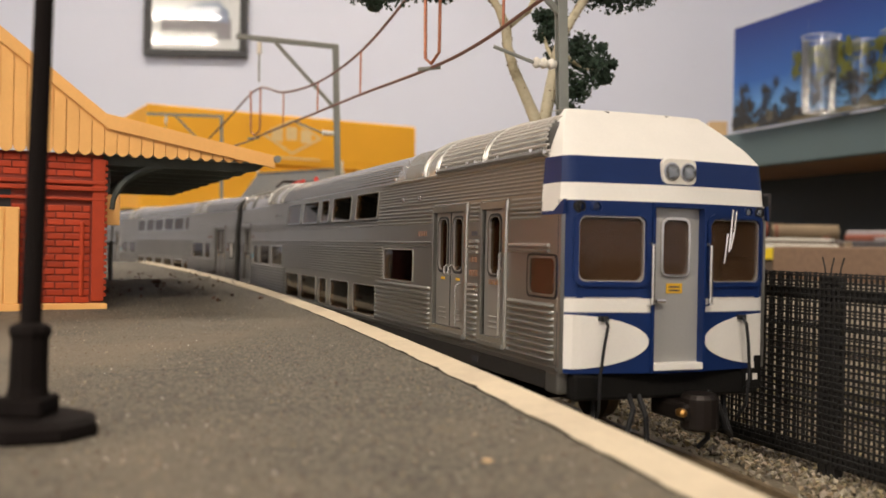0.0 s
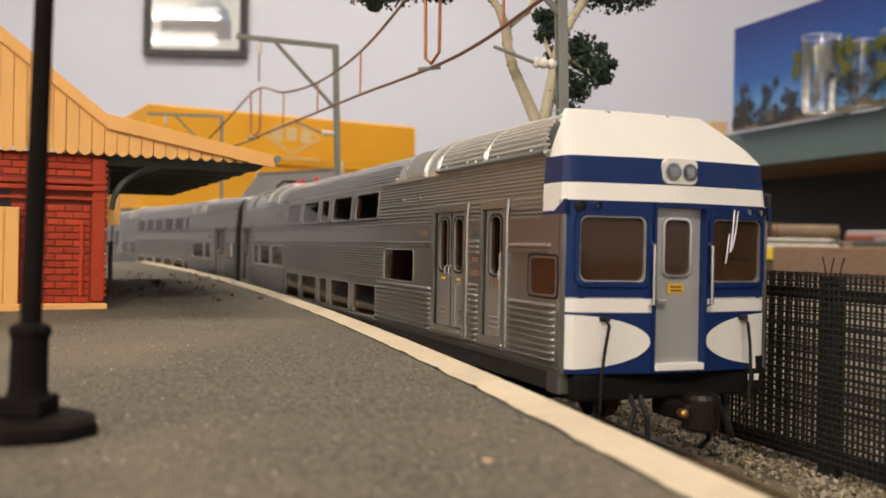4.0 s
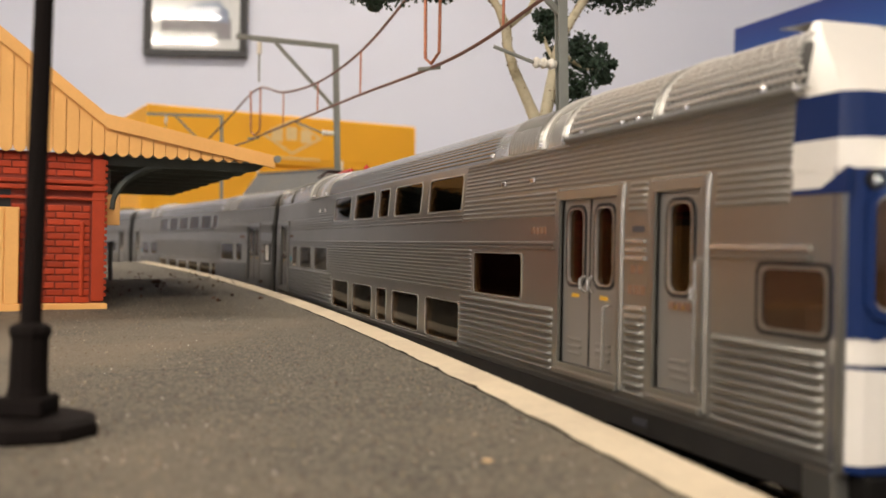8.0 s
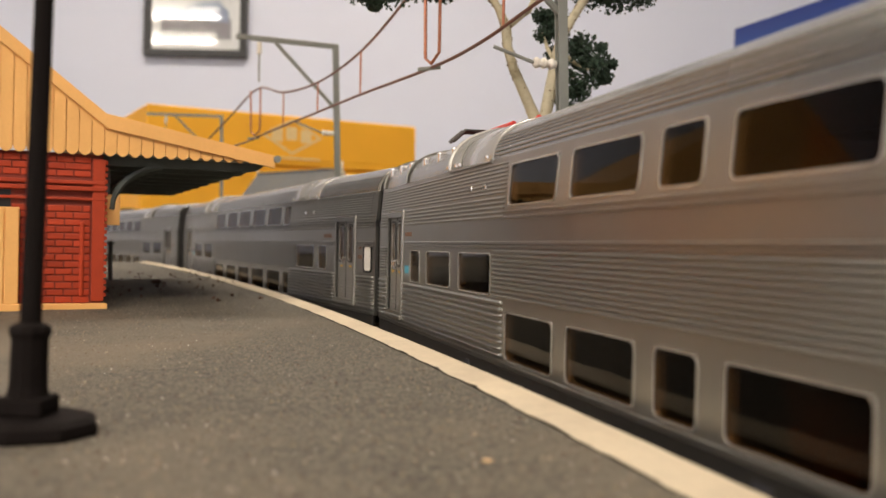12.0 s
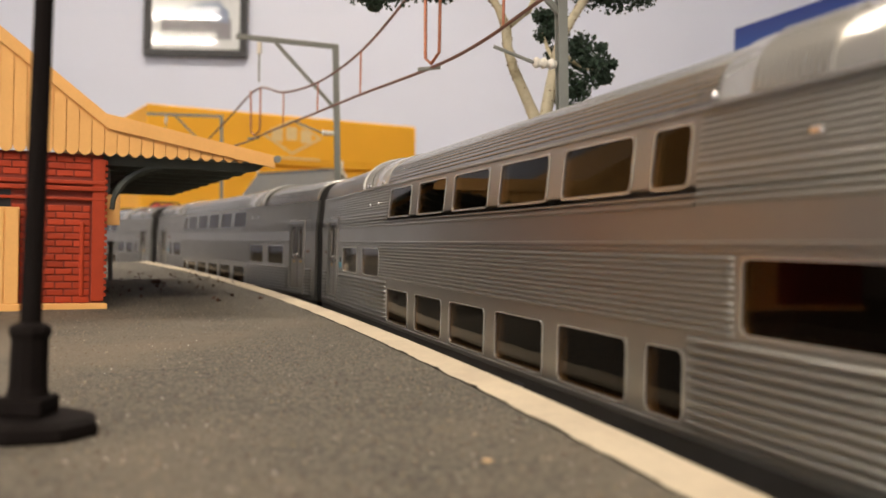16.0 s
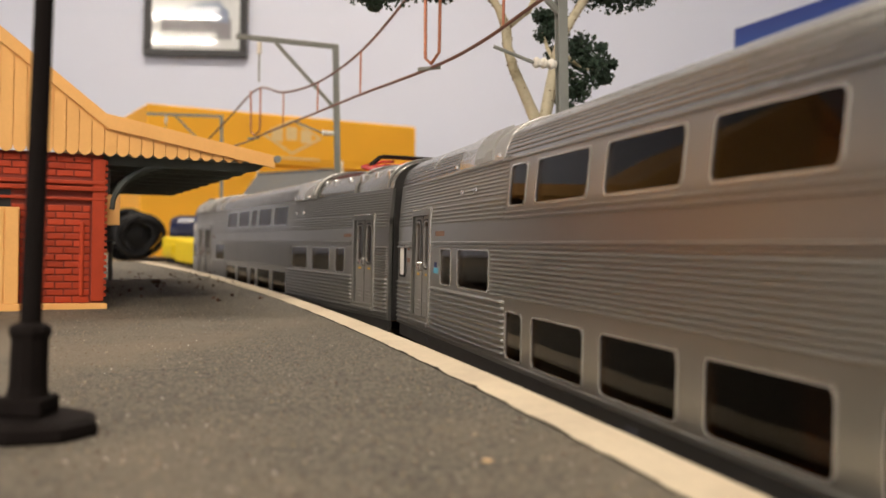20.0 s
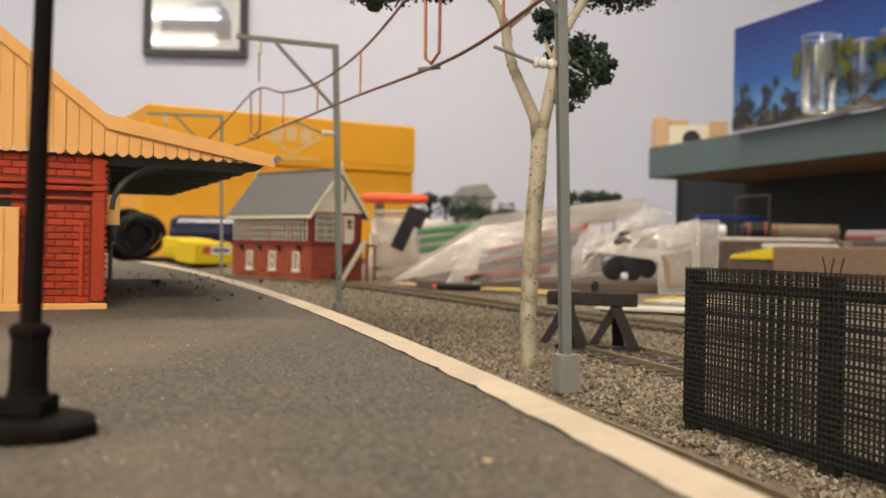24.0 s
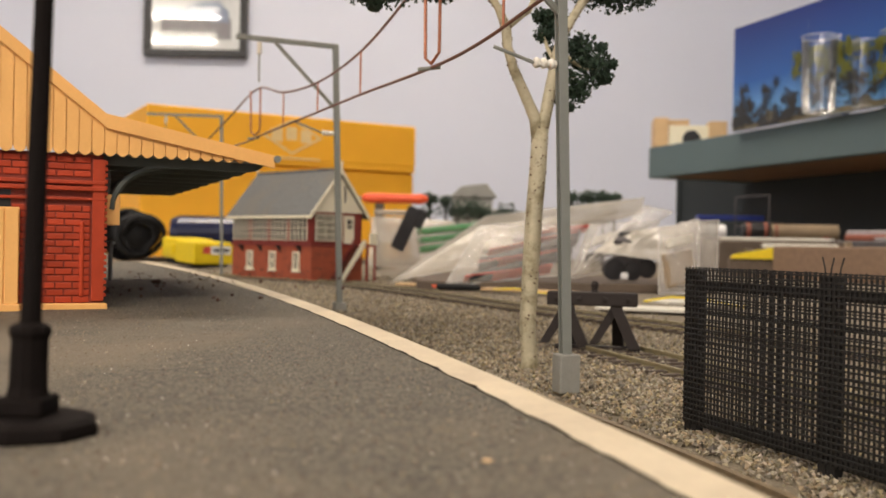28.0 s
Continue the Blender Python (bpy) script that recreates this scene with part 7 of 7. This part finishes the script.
# clutter under the shelf
for x, y, z, yaw, w, d, h, mm_, lab, cat in ((0.360, 0.95, 0, SHELF, 560, 60, 32, CORK, "long brown cork-faced board lying under the shelf", "board"), (0.298, 1.19, 0, -8, 190, 80, 43, DARKPLY, "dark brown board lying under the shelf", "board"),
                                             (0.300, 1.055, 0, -6, 150, 50, 38, DARKPLY, "dark brown offcut block under the shelf", "offcut"), (0.312, 1.05, 0.038, -5, 122, 16, 4, CARD, "pale strip lying on a brown block", "strip"),
                                             (0.325, 0.995, 0, -4, 100, 40, 29, DARKPLY, "dark brown offcut block under the shelf", "offcut"), (0.340, 0.992, 0.029, -2, 78, 14, 6, CARD, "pale strip lying on a brown block", "strip"),
                                             # added dark block: carries the blue strip and fills the dark around it
                                             (0.36, 1.36, 0, -4, 130, 30, 70, TEALSHADE, "dark block added below the blue strip, coloured as shade", "box"), (0.365, 1.35, 0.070, -3, 96, 12, 8, BLUESTRIP, "blue plastic strip lying on an added dark block", "strip"),
                                             (0.444, 1.06, 0, SHELF + 20, 260, 60, 40, GREYDARK, "dark grey offcut lying behind the long board", "offcut"), (0.452, 1.04, 0.040, SHELF + 24, 130, 26, 7, REDDISH, "reddish brown scrap lying on an offcut", "scrap"),
                                             (0.462, 1.06, 0.040, SHELF + 14, 150, 18, 12, GREYITEM, "grey scrap lying on an offcut", "scrap"), (0.296, 0.965, 0, -10, 70, 26, 19, DARKPLY, "brown block under a yellow wedge", "offcut")):
    tagged(part("offcut", bm_box(bmesh.new(), 0, w, -d / 2, d / 2, 0, h, 2), mm_), lab, cat).matrix_world = pose(x, y, rise(y) + z, 0, 0, yaw)
roll = empty("dark_roll", pose(0.388, 1.16, 0.0600, 0, 0, -8))
part("roll", lathe([(8, -16), (9.8, -13), (9.8, 13), (8, 16)], 16, (0, 0, 0), "x"), DARKITEM, roll)
part("tape", lathe([(10.0, -12), (10.0, -7)], 16, (0, 0, 0), "x"), REDDISH, roll)
part("cap", lathe([(10.0, 9), (10.0, 13)], 16, (0, 0, 0), "x"), REDDISH, roll)
tagged(roll, "dark roll with red bands on a brown board", "roll")
ct = empty("cardboard_tube", pose(0.447, 1.155, 0.0590, 0, 0, -9))
part("tube", lathe([(6.5, -40), (9, -39), (9, 39), (6.5, 40)], 18, (0, 0, 0), "x"), TANTUBE, ct)
part("band", lathe([(9.2, -36), (9.2, -33)], 18, (0, 0, 0), "x"), REDDISH, ct)
tagged(ct, "tan cardboard tube lying on a brown board", "tube")
can = empty("grey_can", pose(0.330, 1.165, 0.0580, 0, 0, -6))
part("can", lathe([(6, -22), (8, -21), (8, 20), (6, 22)], 16, (0, 0, 0), "x"), FARGREY, can)
part("cap", lathe([(8.3, 12), (8.3, 21)], 16, (0, 0, 0), "x"), MATBOARD, can)
tagged(can, "small grey can with a white cap lying down", "can")
rnd_s = random.Random(31)
for k in range(16):
    mm_ = (REDDISH, TANTUBE, GREYITEM, CARD, DARKITEM, PINE)[k % 6]
    on = k % 2
    x, y = (0.374 + 0.0135 * k, 0.93 - 0.038 * k) if on else (0.445 + 0.010 * k + rnd_s.uniform(-0.01, 0.01), 1.06 - 0.030 * k)
    w, d, h = rnd_s.uniform(10, 34), rnd_s.uniform(4, 9), rnd_s.uniform(2, 6)
    scrap = part("scrap", bm_box(bmesh.new(), -w / 2, w / 2, -d / 2, d / 2, 0, h, 0.6), mm_)
    scrap.matrix_world = pose(x, y, rise(y) + (0.032 if on else 0.040), 0, 0, SHELF + rnd_s.uniform(-50, 50))
    tagged(scrap, "small offcut lying on the boards under the shelf", "scrap", "scraps under the shelf")
yt = empty("yellow_tray", pose(0.294, 0.950, 0.0258, 0, 0, -14))
part("tray", bm_prism(bmesh.new(), [(0, 0), (64, 0), (56, 13), (46, 13), (2, 4)], 0, 26), SAFETY, yt)
tagged(yt, "yellow plastic wedge lying behind the fence", "wedge")
for k, (x, y) in enumerate(((0.40, 1.28), (0.52, 1.0))):
    wf = empty("wire_frame", pose(x, y, rise(y), 0, 0, SHELF))
    for q in ([(0, 0, 0), (0, 0, 100)], [(70, 0, 0), (70, 0, 100)], [(0, 0, 100), (70, 0, 100)], [(0, 0, 60), (70, 0, 60)]):
        part("rod", tube(q, 1.0, 6), GREYDARK, wf)
    tagged(wf, "thin grey wire frame against the backboard", "wire frame", "wire frames")

# ---- framed picture on the wall ----
pic = empty("framed_picture", pose(-0.741, 2.297, 0.485))
for x0, x1, z0, z1 in ((0, 252, 0, 17), (0, 252, 330, 347), (0, 17, 17, 330), (235, 252, 17, 330)):
    part("frame_rail", box(x0, x1, -20, 0, z0, z1, 1.5), FRAMEBLACK, pic, "black frame")
part("mat_board", box(14, 238, -8, -3, 14, 333), MATBOARD, pic)
part("print", box(40, 212, -9, -8, 44, 260), PICGREY, pic)
part("print_sky", box(40, 212, -9.6, -9, 96, 260), MATBOARD, pic)
part("print_shape", bm_prism(bmesh.new(), [(70, 96), (205, 84), (206, 112), (180, 140), (130, 134), (80, 112)], -10.4, -9.7), PICBLUE, pic)
pg = part("glass", box(14, 238, -13, -12, 14, 333), CLEAR, pic)
pg.visible_shadow = False
tagged(pic, "black-framed picture behind glass on the wall", "picture")
# ---- many small pieces: ballast, grit, bricks ----
def stones(name, places, sizes, seed, material, label):
    """Loose angular stones, one mesh; places is an array of points in metres."""
    rng = np.random.default_rng(seed)
    n = len(places)
    octa = np.array([[1, 0, 0], [-1, 0, 0], [0, 1, 0], [0, -1, 0], [0, 0, 1], [0, 0, -1]], float)
    tri = np.array([[0, 2, 4], [2, 1, 4], [1, 3, 4], [3, 0, 4], [2, 0, 5], [1, 2, 5], [3, 1, 5], [0, 3, 5]])
    v = octa[None] * rng.uniform(0.55, 1.15, (n, 6, 1)) + rng.uniform(-0.28, 0.28, (n, 6, 3))
    q = rng.normal(size=(n, 4))
    q /= np.linalg.norm(q, axis=1, keepdims=True)
    w, x, y, z = q.T
    rot = np.stack([1 - 2 * (y * y + z * z), 2 * (x * y - z * w), 2 * (x * z + y * w), 2 * (x * y + z * w), 1 - 2 * (x * x + z * z), 2 * (y * z - x * w), 2 * (x * z - y * w), 2 * (y * z + x * w), 1 - 2 * (x * x + y * y)], 1).reshape(n, 3, 3)
    v = np.einsum("nij,nkj->nki", rot, v * sizes[:, None, None]) + places[:, None, :]
    f = (tri[None] + 6 * np.arange(n)[:, None, None]).reshape(-1, 3)
    me = bpy.data.meshes.new(name)
    me.from_pydata(v.reshape(-1, 3).tolist(), [], f.tolist())
    me.materials.append(material)
    return tagged(new(name, me), label, "ballast", kind="stuff")


def scatter_ballast():
    rng = np.random.default_rng(3)
    n = 90000
    # along the track: density falls with distance from the platform's near end
    s = 0.16 - 0.85 * rng.random(n) ** 1.5
    off = -0.0225 + rng.random(n) * -(0.012 + 0.11 * rng.random(n)) * (1 + 1.2 * np.clip(-s, 0, 1))
    keep_x, keep_y = [], []
    for a, b in zip(s, off + 0.044 * (rng.random(n) < 0.25)):
        x, y = beside(float(a), float(b))
        keep_x.append(x)
        keep_y.append(y)
    x, y = np.array(keep_x), np.array(keep_y)
    z = np.array([rise(v) for v in y]) - 0.0010 + rng.uniform(0, 0.0007, n)
    size = rng.uniform(0.00032, 0.00080, n)
    stones("ballast", np.stack([x, y, z], 1), size, 5, STONE, "loose grey-brown ballast stones between the tracks")


scatter_ballast()


def scatter_grit():
    rng = np.random.default_rng(8)
    n = 150
    t = rng.random(n)
    px = -0.105 + 0.05 * rng.normal(size=n) * 0.55 + 0.02 * t
    py = 0.335 + 0.05 * rng.normal(size=n)
    ok = px > -0.0777 + (py - 0.216) * -0.445 + 0.003
    px, py = px[ok], py[ok]
    z = np.array([PLATFORM_Z + rise(v) for v in py]) + 0.0002
    ob = stones("grit", np.stack([px, py, z], 1), rng.uniform(0.00025, 0.0008, len(px)), 4, KNOT, "dark grit scattered on the platform")
    ob["category"] = "grit"
    for n, material, small, large, word in ((6500, STONE, 0.00005, 0.00020, "pale dust grains on the platform"), (450, CARD, 0.00005, 0.00016, "bright grains of dust on the platform"), (3600, KNOT, 0.00005, 0.00017, "dark grit grains on the platform")):
        a = 0.045 + 0.26 * rng.random(n) ** 1.4
        px = a * rng.uniform(-0.46, 0.30, n)
        edge = sorted((beside(-0.4 + 0.01 * k, COPE + 0.0006)[::-1]) for k in range(75))
        ok = px < np.interp(a, [e[0] for e in edge], [e[1] for e in edge])
        px, a = px[ok], a[ok]
        z = np.array([PLATFORM_Z + rise(v) for v in a]) + 0.00002
        ob = stones("dust", np.stack([px, a, z], 1), rng.uniform(small, large, len(px)), 6, material, word)
        ob["category"] = "dust"


scatter_grit()
lump = tagged(part("pebble", lathe([(0.2, 0), (1.6, 0.2), (1.9, 0.7), (1.1, 1.2), (0.2, 1.3)], 9), KNOT), "small dark lump lying on the platform", "pebble")
lump.location = (-0.0975, 0.3180, PLATFORM_Z + rise(0.318))
chip = tagged(part("chip", lathe([(0.1, 0), (0.45, 0.05), (0.4, 0.2), (0.1, 0.25)], 7), PINE), "pale tan chip lying on the platform", "chip")
chip.location = (0.0037, 0.0716, PLATFORM_Z)

# bricks of the station's end wall, and sleepers of the visible lines
brick_bm = box(-1.72, 1.72, -0.28, 0.35, -0.66, 0.66, 0.16)
first = part("brick", brick_bm, BRICKM, station_wall)
half_bm = box(-0.8, 0.8, -0.28, 0.35, -0.66, 0.66, 0.16)
half = part("brick", half_bm, BRICKM, station_wall)
laid = 0
rnd_b = random.Random(2)
for row in range(21):
    z = 2.55 + row * 1.6
    if 24.6 < z < 30.3:
        continue
    shift = 1.85 if row % 2 else 0.0
    for k in range(13):
        x = -5.6 - shift - k * 3.7
        if x < -47 or (z < 23.6 and x < -20.5) or (23 < z < 27.8 and x < -20):
            continue
        src = first
        if k == 0 and shift:
            src = half
            x = -4.65
        ob = new("brick", src.data)
        ob.parent = station_wall
        ob.location = (x * MM, (0.55 + rnd_b.uniform(-0.05, 0.05)) * MM, z * MM)
        laid += 1
        if k == 0 and shift:
            ob2 = new("brick", first.data)
            ob2.parent = station_wall
            ob2.location = ((-5.6 - shift) * MM, 0.55 * MM, z * MM)
first.location, half.location = (-5.6 * MM, 0.55 * MM, 33.0 * MM), (-8.6 * MM, 0.56 * MM, 33.0 * MM)


def sleepers(line, group, z, count, name="sleeper"):
    """Timber sleepers under a line of plan points, a part of the line's bed."""
    base = None
    total = 0.0
    nxt = 0.003
    for a, b in zip(line, line[1:]):
        a, b = Vector(a), Vector(b)
        seg = (b - a).length
        while nxt < total + seg and count > 0:
            p = a.lerp(b, (nxt - total) / seg)
            if base is None:
                base = part(name, box(-1.2, 1.2, -14, 14, -0.8, 0.35, 0.12), SLEEPER)
                ob = base
            else:
                ob = new(name, base.data)
            ob.matrix_world = pose(p.x, p.y, z + rise(p.y), 0, 0, math.degrees(math.atan2(b.y - a.y, b.x - a.x)))
            tagged(ob, "dark timber sleeper half sunk in ballast", "sleeper", group, kind="structure")
            nxt += 0.0065
            count -= 1
        total += seg


sleepers(siding_line, "siding sleepers", -0.0003, 30)
sleepers([v for v in back_line if -0.2 < v.x < 0.24], "back track sleepers", 0.0002, 110)


# ---- what moves ----
RUN = [(0.0, 0.0), (3.5, 0.0), (4.2, 0.0008), (5.0, 0.0050), (5.5, 0.0104), (6.0, 0.0203), (6.5, 0.0285), (7.0, 0.0357), (7.5, 0.0461), (8.0, 0.0568), (8.5, 0.0680), (9.0, 0.0808), (9.5, 0.0947),
       (10.0, 0.1071), (10.5, 0.1236), (11.0, 0.1397), (11.5, 0.1576), (12.0, 0.1753), (12.5, 0.1963), (13.5, 0.2465), (14.5, 0.3026), (15.0, 0.3292), (15.5, 0.3616), (16.0, 0.3983), (16.5, 0.4363),
       (17.0, 0.4763), (17.5, 0.5187), (18.0, 0.5628), (18.5, 0.6085), (19.0, 0.6557), (19.5, 0.7040), (20.0, 0.7549), (20.5, 0.8073), (21.0, 0.8601), (21.5, 0.9140), (22.5, 1.0290), (23.5, 1.1482),
       (24.0, 1.2095), (25.0, 1.3310), (26.0, 1.4490), (27.0, 1.5670), (28.0, 1.6850)]
LENGTH, BOGIE = 0.278, 0.045


def car_pose(s, turned=False, ahead=0.0):
    """The pose of a car whose front is at s: its bogies stand on the curve."""
    a, b = track_at(s - BOGIE), track_at(s - LENGTH + BOGIE)
    d = (a - b).normalized()
    c = (a + b) / 2 + d * ahead
    return pose(c.x, c.y, RAILTOP_Z, 0, 0, math.degrees(math.atan2(d.y, d.x)) + (180 if turned else 0))


def motions():
    for k, car in enumerate(CARS):
        turned = k >= 2
        ahead = (0.0, 0.0, -0.008, -0.0066)[k]
        walk(car, [(t, car_pose(s - k * LENGTH, turned, ahead)) for t, s in RUN])
    # the wheels roll with the cars
    count = int(RUN[-1][1] / 0.0064)
    travel = [k * RUN[-1][1] / count for k in range(count + 1)]
    when = np.interp(travel, [s for t, s in RUN[1:]], [t for t, s in RUN[1:]])
    for ob in [o for o in bpy.data.objects if o.name.startswith("wheelset")]:
        way = -1 if ob.parent.parent in CARS[2:] else 1
        x, y, z = ob.location
        walk(ob, [(0.0, pose(x, y, z))] + [(float(t), pose(x, y, z, 0, way * math.degrees(s / 0.0054), 0)) for t, s in zip(when, travel)])
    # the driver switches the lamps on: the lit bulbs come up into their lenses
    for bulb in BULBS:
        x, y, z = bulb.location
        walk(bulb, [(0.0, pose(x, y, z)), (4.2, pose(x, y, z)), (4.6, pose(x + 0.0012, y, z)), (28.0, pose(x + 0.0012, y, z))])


motions()
